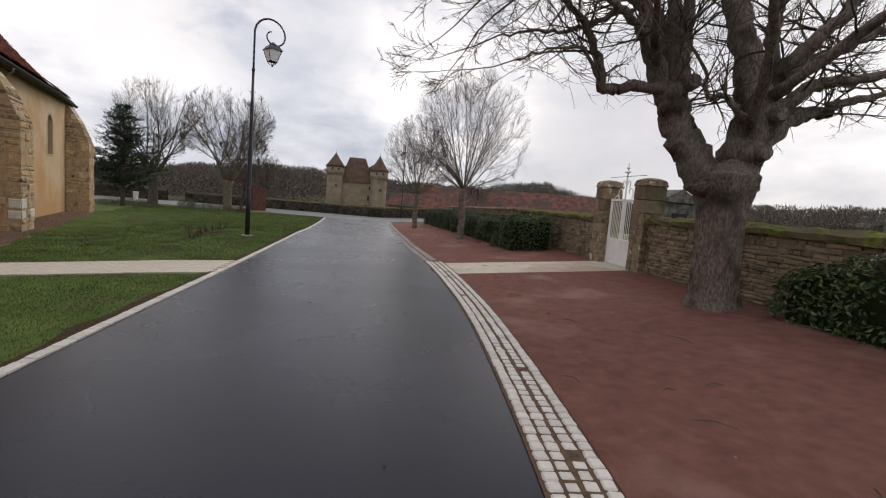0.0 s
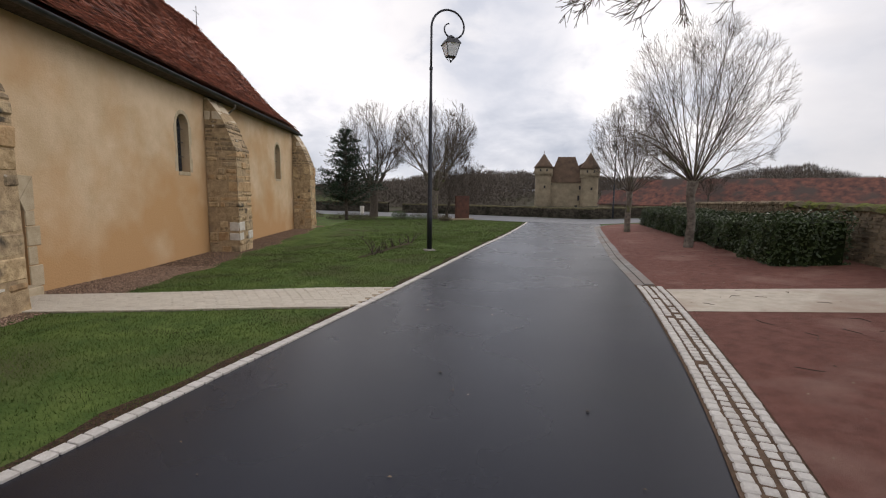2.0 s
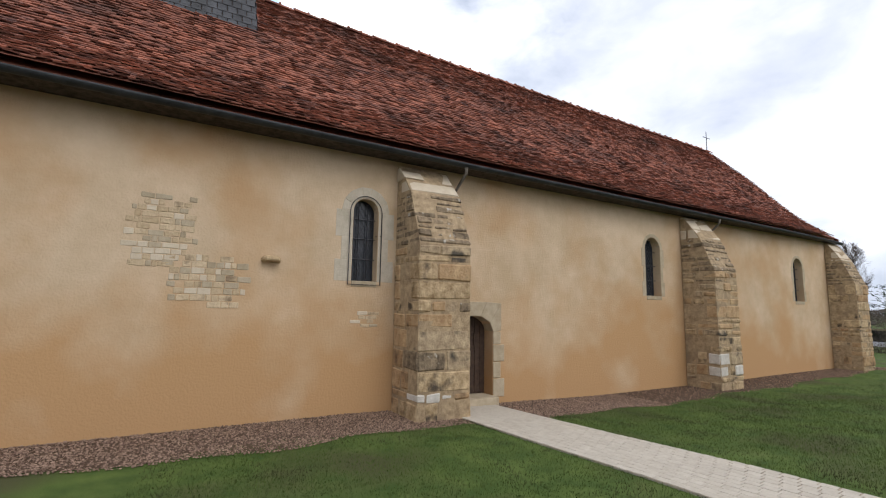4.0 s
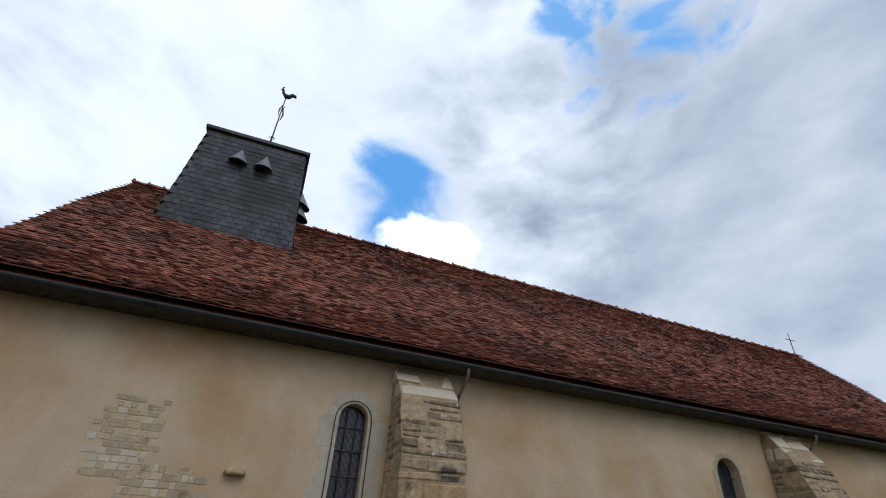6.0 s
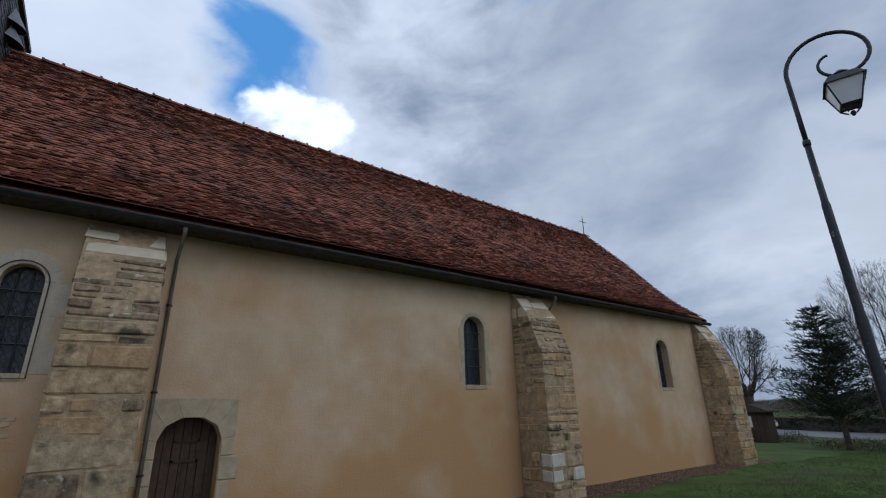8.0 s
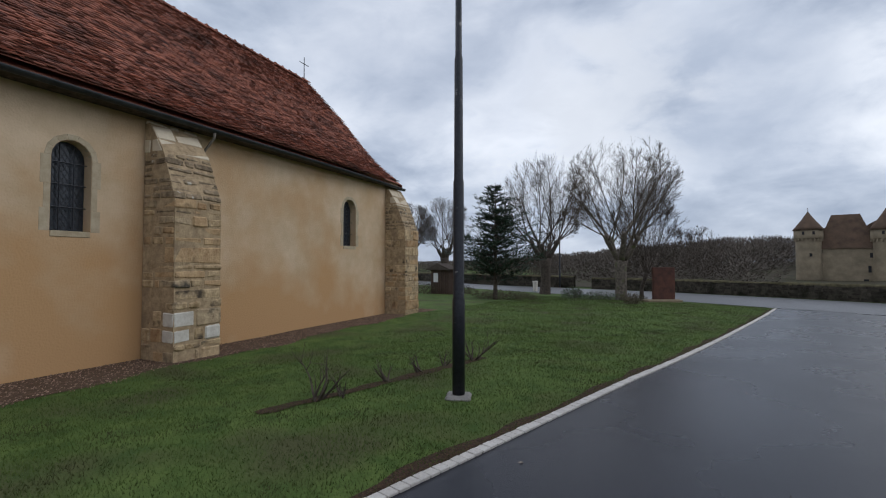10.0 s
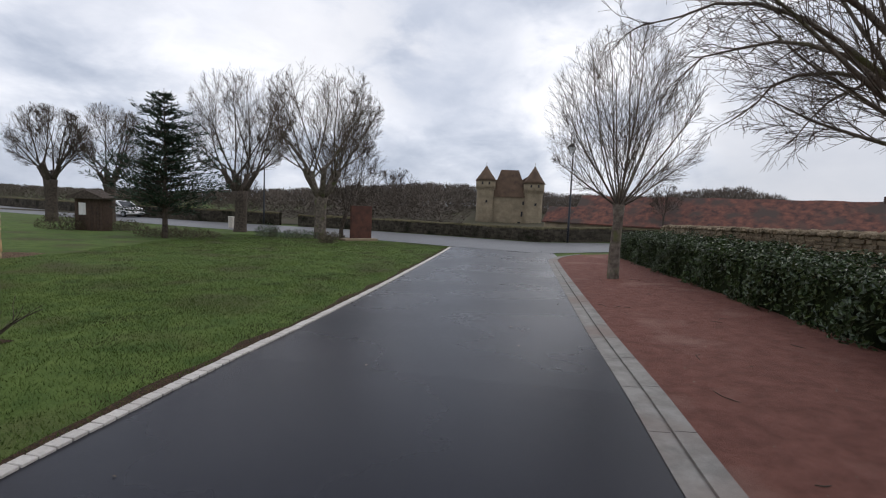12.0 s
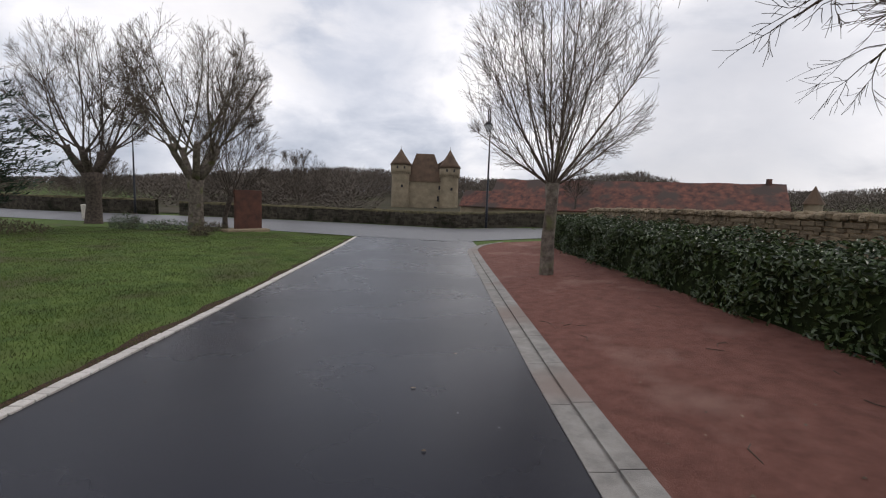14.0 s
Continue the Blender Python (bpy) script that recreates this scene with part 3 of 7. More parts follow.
def slope(k, y):
    """The roof at k from eaves (0) to ridge (1): the lowest stretch is flatter."""
    x = eave_x(y) + (RIDGE_X - eave_x(y)) * k
    y -= 0.28 * (1 - k) * max(0, (y - 18) / (RY1 - 18))
    z0, z1 = eave_z(y), ridge_z(y)
    sag = 0.05 * math.sin(y * 0.5) * math.sin(math.pi * k)
    return Vector((x, y, z0 + (z1 - z0) * (k + 0.035 * (1 - k) * max(0, 1 - k * 4) - 0.03 * math.sin(math.pi * min(1, k * 1.6)) * (k < 0.62)) + sag * 0.6))


b = Build()
NK, NY = 14, 24
for side in (1, -1):
    for up in (0.0, -0.16):
        for i in range(NK + 1):
            for j in range(NY + 1):
                p = slope(i / NK, RY0 + (RY1 - RY0) * j / NY)
                b.v.append((p.x if side > 0 else 2 * RIDGE_X - p.x, p.y, p.z + up - 0.03))
per = (NK + 1) * (NY + 1)
for q in range(4):
    for i in range(NK):
        for j in range(NY):
            a = q * per + i * (NY + 1) + j
            f = (a, a + NY + 1, a + NY + 2, a + 1)
            b.f.append(f if q in (1, 2) else f[::-1])
for side in (0, 2):
    for j in (0, NY):
        for i in range(NK):
            a, c = side * per + i * (NY + 1) + j, (side + 1) * per + i * (NY + 1) + j
            b.f.append((a, a + NY + 1, c + NY + 1, c))
roof = b.thing("roof", TILE_JOINED, church, "steep roof of weathered red and brown clay tiles")
TILE_W, ROWS_UP = 0.172, 68
tiles = Build()
N_ALONG = int((RY1 - RY0) / TILE_W)


def tile_corners(i, j, jit=1.0):
    k0, k1 = i / ROWS_UP, min(1.0, (i + 1.25) / ROWS_UP)
    y = RY0 + (j + 0.5 * (i % 2)) * TILE_W + rnd(-0.006, 0.006) * jit
    w = TILE_W - 0.008
    lift, twist = rnd(0.020, 0.056), rnd(-0.010, 0.010) * jit
    a, c, d, e = slope(k0, y), slope(k0, y + w), slope(k1, y + w), slope(k1, y)
    nrm = (c - a).cross(e - a).normalized()
    if nrm.z < 0:
        nrm = -nrm
    low0, low1 = nrm * (lift + twist), nrm * (lift - twist)
    hi = nrm * 0.006
    return [a + low0, c + low1, d + hi, e + hi, a + low0 - nrm * 0.018, c + low1 - nrm * 0.018]


TILE_F = ((0, 1, 2, 3), (4, 5, 1, 0), (4, 0, 3), (1, 5, 2))
for i in range(2, ROWS_UP):
    for j in range(N_ALONG):
        tiles.add(tile_corners(i, j), TILE_F)
tiles.thing("roof_tiles", TILE_JOINED, roof, kind="stuff")
tile_meshes = []
for k in range(5):
    b = Build()
    c = tile_corners(0, 40)
    o = slope(0, RY0 + 40 * TILE_W)
    b.add([p - o for p in c], TILE_F)
    tile_meshes.append(b.mesh("tile", TILE))
for i in range(2):
    for j in range(N_ALONG - 8):
        ob = new("tile", tile_meshes[(j * 7 + i * 3) % 5])
        ob.parent = roof
        ob.location = slope(i / ROWS_UP, RY0 + (j + 0.5 * (i % 2)) * TILE_W)
b = Build()
n = 66
for k in range(n):
    y = RY0 + (RY1 - RY0) * k / n
    z = ridge_z(y) + 0.0
    r = 0.10 + 0.02 * (k % 2)
    ring0 = [(RIDGE_X + (r + 0.045) * math.cos(a), y, z - 0.03 + (r + 0.01) * math.sin(a)) for a in [math.pi * q / 6 for q in range(7)]]
    ring1 = [(RIDGE_X + r * math.cos(a), y + (RY1 - RY0) / n + 0.02, z - 0.04 + r * math.sin(a)) for a in [math.pi * q / 6 for q in range(7)]]
    b.add(ring0 + ring1, [(q, q + 1, 8 + q, 7 + q) for q in range(6)] + [tuple(range(7))])
    b.box((RIDGE_X - 0.04, y - 0.02, z + 0.05), (RIDGE_X + 0.04, y + 0.04, z + 0.11 + rnd(0, 0.04)))
b.thing("ridge_tiles", TILE_JOINED, roof, "mortared half-round ridge tiles", kind="stuff")
# gutter, fascia and rafters
b = Build()
m = 12
ring = [(math.cos(math.pi + math.pi * k / m) * 0.085, math.sin(math.pi + math.pi * k / m) * 0.085) for k in range(m + 1)]
ring += [(x * 0.9, z * 0.9 + 0.002) for x, z in reversed(ring)]
rows_y = [RY0 + (RY1 - 0.28 - RY0) * k / 20 for k in range(21)]
b.v = [(eave_x(y) + 0.06 + x, y, eave_z(y) - 0.01 + z) for y in rows_y for x, z in ring]
q = len(ring)
b.f = [(i * q + k, i * q + (k + 1) % q, (i + 1) * q + (k + 1) % q, (i + 1) * q + k) for i in range(20) for k in range(q)] + [tuple(range(q - 1, -1, -1)), tuple(range(20 * q, 21 * q))]
gutter = b.thing("gutter", GUTTER, church, "dark half-round zinc gutter", smooth=True)
b = Build()
b.v = [(x, y, eave_z(y) + h) for y in rows_y for x, h in ((WX, -0.05), (eave_x(y) - 0.05, -0.05), (eave_x(y) - 0.05, 0.0), (WX, 0.0))]
b.f = [(i * 4 + k, i * 4 + (k + 1) % 4, i * 4 + 4 + (k + 1) % 4, i * 4 + 4 + k) for i in range(20) for k in range(4)] + [(3, 2, 1, 0), (80, 81, 82, 83)]
b.thing("eaves_board", BARK_DARK, church)


def downpipe(y, low):
    b = Build()
    z = eave_z(y)
    ex = eave_x(y) + 0.06
    b.tube([(ex, y, z - 0.06), (ex, y, z - 0.2), (WX + 0.065, y, z - 0.55), (WX + 0.065, y, 1.9), (WX + 0.065, y, low)], [0.040, 0.032, 0.030, 0.030, 0.034], 10)
    p = b.thing("downpipe", PIPE, church, "dark zinc downpipe in the corner by the buttress", smooth=True)
    for h in (3.6, 2.2, 1.0):
        if h > low:
            c = Build()
            c.lathe([(0.04, h), (0.05, h + 0.005), (0.05, h + 0.03), (0.04, h + 0.035)], (WX + 0.065, y), 10)
            c.thing("bracket", GUTTER, p)


downpipe(10.10, 0.05)
downpipe(19.34, 0.0)


def window(y0, y1, z0, z1, label, surround):
    base = empty("window", (0, 0, 0), "", "")
    base.parent = church
    base["label"] = label
    c, r = (y0 + y1) / 2, (y1 - y0) / 2
    b = Build()
    b.extrude([(WX - 0.24, p, q) for p, q in arch(y0, y1, z0, z1, r)], (-0.02, 0, 0))
    b.thing("pane", LEADED, base, "dark leaded glass")
    # lead lattice
    b = Build()
    n = 7
    for k in range(-n * 3, n * 3):
        for sg in (1, -1):
            y_a = c + k * 0.09
            pts = []
            for h in [z0 + 0.02 + (z1 - z0 - 0.04) * t / 40 for t in range(41)]:
                y = y_a + sg * (h - z0) * 0.62
                room = r - 0.02 if h < z1 - r else math.sqrt(max(0, (r - 0.02) ** 2 - (h - z1 + r) ** 2))
                if abs(y - c) < room:
                    pts.append((WX - 0.232, y, h))
            if len(pts) > 1:
                b.tube([pts[0], pts[-1]], [0.005, 0.005], 3)
    b.thing("lead_lattice", IRON, base)
    # iron bars
    for y in (c - r * 0.36, c + r * 0.36):
        b = Build()
        b.tube([(WX - 0.17, y, z0), (WX - 0.17, y, z1 - 0.07)], [0.011, 0.011], 6)
        b.thing("iron_bar", IRON, base)
    for t in (0.27, 0.52, 0.76):
        b = Build()
        h = z0 + (z1 - z0) * t
        b.tube([(WX - 0.17, y0, h), (WX - 0.17, y1, h)], [0.011, 0.011], 6)
        b.thing("iron_bar", IRON, base)
    # dressed surround, stone by stone
    out, face = surround
    heights = [z0 - 0.0 + (z1 - r - z0) * t for t in (0, 0.3, 0.62, 1.0)]
    for ya, sg in ((y0 - 0.005, -1), (y1 + 0.005, 1)):
        for k, (h0, h1) in enumerate(zip(heights, heights[1:])):
            w = out * (1.0 if k % 2 else 1.55)
            b = Build()
            b.hexa(block((WX - 0.1, min(ya, ya + sg * w), h0 + 0.001), (WX + face, max(ya, ya + sg * w), h1 - 0.001)), 0.003)
            b.thing("surround_stone", SURROUND if out > 0.15 else DRESSED, base)
    nv = 7
    for k in range(nv):
        a0, a1 = math.pi * k / nv + 0.002, math.pi * (k + 1) / nv - 0.002
        b = Build()
        co = [(c + rr * math.cos(a), z1 - r + rr * math.sin(a)) for rr in (r + 0.005, r + out * 1.1) for a in (a0, a1)]
        (p0, p1, p2, p3) = co
        b.hexa([(WX - 0.1, *p0), (WX + face, *p0), (WX + face, *p2), (WX - 0.1, *p2), (WX - 0.1, *p1), (WX + face, *p1), (WX + face, *p3), (WX - 0.1, *p3)], 0.006)
        b.thing("arch_stone", SURROUND if out > 0.15 else DRESSED, base)
    b = Build()
    b.hexa(block((WX - 0.235, y0 + 0.005, z0 - 0.10), (WX + face + 0.01, y1 - 0.005, z0 + 0.008)), 0.008)
    b.thing("sill", DRESSED, base)
    return base


w_one = window(*WINDOWS[0], (0.21, 0.005))
b = Build()
loop = arch(7.85, 8.49, 2.40, 4.10, 0.32, 16)
loop = [(WX + 0.03, p, q) for p, q in loop]
b.tube(loop + [loop[0]], [0.009] * (len(loop) + 1), 4)
for h in (3.35,):
    b.tube([(WX + 0.03, 7.85, h), (WX - 0.1, 7.93, h)], [0.009, 0.009], 4)
    b.tube([(WX + 0.03, 8.49, h), (WX - 0.1, 8.42, h)], [0.009, 0.009], 4)
b.thing("guard_frame", IRON, w_one, "thin iron frame of a window guard")
window(*WINDOWS[1], (0.1, 0.006))
window(*WINDOWS[2], (0.1, 0.006))

# door with its dressed surround
door = empty("door", (0, 0, 0), "closed dark oak plank door under a low arch", "")
door.parent = church
dy0, dy1, dz0, dz1 = DOOR
nb = 7
for k in range(nb):
    ya, yb = dy0 + (dy1 - dy0) * k / nb, dy0 + (dy1 - dy0) * (k + 1) / nb
    mid = ((ya + yb) / 2 - (dy0 + dy1) / 2) / ((dy1 - dy0) / 2)
    top = dz1 - 0.36 + 0.36 * math.sqrt(max(0.04, 1 - mid * mid)) + 0.05
    b = Build()
    b.hexa(block((WX - 0.36, ya + 0.003, 0.16), (WX - 0.31, yb - 0.003, top)), 0.006)
    b.thing("plank", OLD_WOOD, door)
b = Build()
for lo, hi in (((10.52, 1.14), (10.92, 1.18)), ((10.52, 1.44), (10.92, 1.48)), ((10.52, 1.14), (10.56, 1.48)), ((10.88, 1.14), (10.92, 1.48)), ((10.70, 0.2), (10.74, 1.1))):
    b.box((WX - 0.32, lo[0], lo[1]), (WX - 0.285, hi[0], hi[1]))
b.thing("wicket_frame", OLD_WOOD, door)
b = Build()
b.hexa(block((WX - 0.5, dy0 + 0.006, -0.1), (WX + 0.25, dy1 - 0.006, 0.15)), 0.015)
b.thing("threshold", DRESSED, door, "pale stone doorstep")
for sg, ya in ((-1, dy0 - 0.006), (1, dy1 + 0.006)):
    for k, (h0, h1) in enumerate(((0.1, 0.5), (0.5, 0.85), (0.85, 1.22), (1.22, 1.50))):
        w = 0.2 if k % 2 else 0.3
        b = Build()
        b.hexa(block((WX - 0.3, min(ya, ya + sg * w), h0 + 0.006), (WX + 0.02, max(ya, ya + sg * w), h1 - 0.006)), 0.012)
        b.thing("jamb_stone", DRESSED, door)
nv, mid_y, half = 5, (dy0 + dy1) / 2, (dy1 - dy0) / 2
for k in range(nv):
    a0, a1 = math.pi * k / nv, math.pi * (k + 1) / nv
    p0, p1 = [(mid_y + (half + 0.006) * math.cos(a), dz1 - 0.36 + 0.366 * math.sin(a)) for a in (a0, a1)]
    q0, q1 = [(mid_y + (half + 0.22) * max(-1, min(1, 1.35 * math.cos(a))), 2.08 + 0.06 * math.sin(a) if 0.01 < a < 3.13 else 1.52) for a in (a0, a1)]
    b = Build()
    b.hexa([(WX - 0.3, *p0), (WX + 0.02, *p0), (WX + 0.02, *q0), (WX - 0.3, *q0), (WX - 0.3, *p1), (WX + 0.02, *p1), (WX + 0.02, *q1), (WX - 0.3, *q1)], 0.008)
    b.thing("arch_stone", DRESSED, door)


def buttress(y0, y1, xf, white):
    base = empty("buttress", (0, 0, 0), "weathered golden stone buttress with a sloping head", "")
    base.parent = church
    prof = [(WX + 0.02, -0.3), (xf, -0.3), (xf - 0.03, 3.15), (xf - 0.42, 4.15), (WX + 0.12, 4.80), (WX + 0.02, 4.80)]
    b = Build()
    b.extrude([(x - 0.012 if x > WX + 0.1 else x, y0 + 0.011, z) for x, z in prof], (0, y1 - y0 - 0.022, 0))
    b.thing("core", LIME_MORTAR, base)

    def front(z):
        pts = prof[1:5]
        for (xa, za), (xb, zb) in zip(pts, pts[1:]):
            if za <= z <= zb:
                return xa + (xb - xa) * (z - za) / (zb - za)
        return WX + 0.1
    z = -0.2
    while z < 4.76:
        tall = random.random() < 0.35
        h = (rnd(0.26, 0.38) if tall else rnd(0.12, 0.22)) if z < 3.1 else rnd(0.10, 0.17) if z < 4.1 else 0.3
        if z < 3.15 < z + h + 0.08:
            h = 3.15 - z
        h = min(h, 4.8 - z)
        n_y = random.choice((1, 2, 2, 3)) if tall else random.choice((2, 3, 4)) if z < 3.1 else random.choice((3, 3, 4)) if z < 4.1 else random.choice((1, 2))
        cuts = [y0] + sorted(y0 + (y1 - y0) * ((k + rnd(0.65, 1.35)) / n_y) for k in range(n_y - 1)) + [y1]
        for ya, yb in zip(cuts, cuts[1:]):
            x0, x1 = front(z), front(z + h - 0.001)
            reach = min(x0, x1) - WX
            outer = ya == y0 or yb == y1
            nx = random.choice((2, 3, 3)) if outer and reach > 0.5 else 2 if reach > 0.3 else 1
            xs = [WX + 0.02] + sorted(WX + reach * (k + rnd(0.7, 1.2)) / nx for k in range(nx - 1)) + [None]
            for k, a0 in enumerate(xs[:-1]):
                face = xs[k + 1] is None
                if not outer and not face:
                    continue
                g_, o = rnd(0.005, 0.016), [rnd(-0.012, 0.024) for _ in range(3)]
                w_ = [rnd(-0.024, 0.018) for _ in range(8)]
                b0, b1 = (x0 + o[0], x1 + o[0]) if face else (xs[k + 1] - g_, xs[k + 1] - g_)
                ja, jb = ya + (o[1] if ya == y0 else g_), yb + (o[2] if yb == y1 else -g_)
                a0 += g_ if k else 0
                b = Build()
                b.hexa([(a0, ja, z + g_), (b0 + w_[0], ja + w_[2] * 0.4, z + g_ + w_[4]), (b0 + w_[1], jb, z + g_ + w_[5]), (a0, jb, z + g_), (a0, ja, z + h - g_), (b1 + w_[2], ja, z + h - g_ + w_[6]), (b1 + w_[3], jb + w_[1] * 0.4, z + h - g_ + w_[7]), (a0, jb, z + h - g_)], rnd(0.016, 0.045))
                pale = white and 0.25 < z < 0.85 and face and n_y > 1 and (ya == y0 or random.random() < 0.35)
                mat = WHITE_STONE if pale else PALE_STONE if z > 4.05 else STONE_LICHEN if z > 3.0 or random.random() < 0.04 else random.choice((STONE, STONE_GREY, STONE_ORANGE, STONE_ORANGE, STONE))
                b.thing("stone", mat, base)
        z += h
    return base


random.seed(11)
buttress(8.80, 9.90, -4.83, True)
buttress(18.05, 19.14, -4.90, True)
buttress(27.40, 28.44, -4.98, False)

# rubble showing where the render has fallen, old quoins and a stone corbel
random.seed(5)


def bare_patch(cy, cz, wy, wz, count_rows):
    base = empty("exposed_masonry", (0, 0, 0), "", "")
    base["label"] = "rubble stones bared where the render has fallen"
    base.parent = church
    h = wz / count_rows
    for r_ in range(count_rows):
        off = rnd(-0.15, 0.15)
        y = cy - wy / 2 * rnd(0.75, 1.0) + off
        end = cy + wy / 2 * rnd(0.75, 1.0) + off
        while y < end:
            w = rnd(0.07, 0.24)
            z = cz - wz / 2 + r_ * h
            b = Build()
            q = [rnd(-0.010, 0.010) for _ in range(8)]
            b.hexa([(WX - 0.05, y, z + 0.008 + q[0]), (WX + 0.009, y + 0.005, z + 0.006 + q[1]), (WX + 0.013, y + w - 0.006, z + 0.006 + q[2]), (WX - 0.05, y + w, z + 0.008),
                    (WX - 0.05, y, z + h - 0.008), (WX + 0.013, y + 0.005, z + h - 0.004 + q[3]), (WX + 0.010, y + w - 0.006, z + h - 0.004 + q[4]), (WX - 0.05, y + w, z + h - 0.008)], 0.007)
            gone = ((y + w / 2 - cy) / (wy * 0.5)) ** 2 + ((z + h / 2 - cz) / (wz * 0.5)) ** 2
            if random.random() < 1.7 - gone:
                b.thing("stone", random.choice((BARED, BARED, PALE_STONE, DRESSED)), base)
            y += w
            if random.random() < 0.12:
                y += 0.12


bare_patch(4.82, 3.12, 0.95, 1.15, 12)
bare_patch(5.45, 2.35, 1.25, 0.85, 8)
bare_patch(8.25, 1.75, 0.5, 0.3, 4)
b = Build()
z = -0.1
quoins = empty("quoin_pier", (0, 0, 0), "old corner stones standing out of the render", "")
quoins.parent = church
while z < 4.4:
    h = rnd(0.18, 0.34)
    w = rnd(0.35, 1.0)
    b = Build()
    b.hexa(block((WX - 0.2, Y0 - 0.02, z + 0.008), (WX + 0.025 + rnd(0, 0.015), Y0 + w, z + h - 0.008)), 0.025)
    b.thing("stone", random.choice((DRESSED, STONE, DRESSED)), quoins)
    z += h
b = Build()
b.hexa([(WX - 0.1, 6.28, 2.70), (WX + 0.2, 6.34, 2.74), (WX + 0.2, 6.62, 2.73), (WX - 0.1, 6.66, 2.70), (WX - 0.1, 6.28, 2.80), (WX + 0.16, 6.36, 2.83), (WX + 0.16, 6.58, 2.83), (WX - 0.1, 6.64, 2.82)], 0.03)
b.thing("corbel", STONE, church, "small stone corbel")

# belfry, slate hung, splayed at the foot
belfry = empty("belfry", (0, 0, 0), "slate-hung timber belfry with a low pyramid cap", "")
belfry.parent = church
BC = (-10.9, 4.62)
B_ROWS = [(6.6, 2.34, 1.90), (8.2, 2.14, 1.75), (10.0, 2.0, 1.57), (12.0, 1.88, 1.41)]


def belfry_half(z):
    """Half depth (towards the wall) and half width (along the ridge) at a height."""
    for (za, a, c), (zb, d, e) in zip(B_ROWS, B_ROWS[1:]):
        if z <= zb or zb == B_ROWS[-1][0]:
            k = (z - za) / (zb - za)
            return a + (d - a) * k, c + (e - c) * k


b = Build()
for z in (6.6, 8.4, 10.0, 12.0):
    hx, hy = belfry_half(z)
    b.v += [(BC[0] + sx * (hx - 0.03), BC[1] + sy * (hy - 0.03), z) for sx, sy in ((1, -1), (1, 1), (-1, 1), (-1, -1))]
b.f = [(4 * i + k, 4 * i + (k + 1) % 4, 4 * i + 4 + (k + 1) % 4, 4 * i + 4 + k) for i in range(3) for k in range(4)]
b.thing("frame", OLD_WOOD, belfry)
slates, singles = Build(), 0
random.seed(3)
dzs = 0.165
for r_ in range(int((12.0 - 6.8) / dzs)):
    za, zb = 6.75 + r_ * dzs, 6.75 + r_ * dzs + dzs * 1.2
    if zb > 12.02:
        zb = 12.02
    for face in range(4):
        ha, hb = belfry_half(za), belfry_half(zb)
        span_a, span_b = (ha[1], hb[1]) if face in (0, 2) else (ha[0], hb[0])
        n = max(4, round(2 * span_a / 0.21))
        for k in range(n):
            t0 = (k + 0.5 * (r_ % 2)) / n
            t1 = min(1.0, t0 + 1 / n - 0.006)
            lift = rnd(0.012, 0.022)

            def pt(t, z, half, out):
                hx, hy = half
                if face == 0:
                    return Vector((BC[0] + hx + out, BC[1] - hy + 2 * hy * t, z))
                if face == 2:
                    return Vector((BC[0] - hx - out, BC[1] + hy - 2 * hy * t, z))
                if face == 1:
                    return Vector((BC[0] + hx - 2 * hx * t, BC[1] + hy + out, z))
                return Vector((BC[0] - hx + 2 * hx * t, BC[1] - hy - out, z))
            if t1 <= t0:
                continue
            zl = za + rnd(-0.008, 0.008)
            a, c, d, e = pt(t0, zl, ha, lift), pt(t1, zl, ha, lift), pt(t1, zb, hb, 0.004), pt(t0, zb, hb, 0.004)
            in0, in1 = pt(t0, zl, ha, lift - 0.01), pt(t1, zl, ha, lift - 0.01)
            if face == 0 and singles < 300 and za > 8.0:
                one = Build()
                one.add([a, c, d, e, in0, in1], TILE_F)
                one.thing("slate", SLATE, belfry)
                singles += 1
            elif face != 2:
                slates.add([a, c, d, e, in0, in1], TILE_F)
slates.thing("slate_hanging", SLATE_JOINED, belfry, kind="stuff")
b = Build()
hx, hy = 1.96, 1.50
cap = [(BC[0] + hx, BC[1] - hy, 11.98), (BC[0] + hx, BC[1] + hy, 11.98), (BC[0] - hx, BC[1] + hy, 11.98), (BC[0] - hx, BC[1] - hy, 11.98)]
b.add(cap + [(x, y, 12.08) for x, y, z in cap] + [(BC[0], BC[1], 13.8)], [(3, 2, 1, 0)] + [(k, (k + 1) % 4, 4 + (k + 1) % 4, 4 + k) for k in range(4)] + [(4 + k, 4 + (k + 1) % 4, 8) for k in range(4)])
b.thing("cap_roof", SLATE_JOINED, belfry, "low slated pyramid cap")


def vent(place, turn):
    """A conical zinc hood with a dark mouth."""
    m = pose(*place, 0, 0, turn)
    b = Build()
    n = 12
    arc = [Vector((0.36 * math.sin(math.pi * k / n), 0.27 * math.cos(math.pi * k / n), -0.10 * math.sin(math.pi * k / n))) for k in range(n + 1)]
    tip = Vector((0.02, 0, 0.52))
    inner = [Vector((p.x * 0.92, p.y * 0.92, p.z + 0.012)) for p in arc]
    b.add([m @ p for p in arc + [tip] + inner], [(k + 1, k, n + 1) for k in range(n)] + [(k, k + 1, n + 3 + k, n + 2 + k) for k in range(n)])
    v = b.thing("vent_hood", ZINC, belfry, "pale zinc vent hood")
    b = Build()
    b.add([m @ (p + Vector((0, 0, 0.02))) for p in inner], [tuple(range(n + 1))])
    b.thing("mouth", DARK, v)


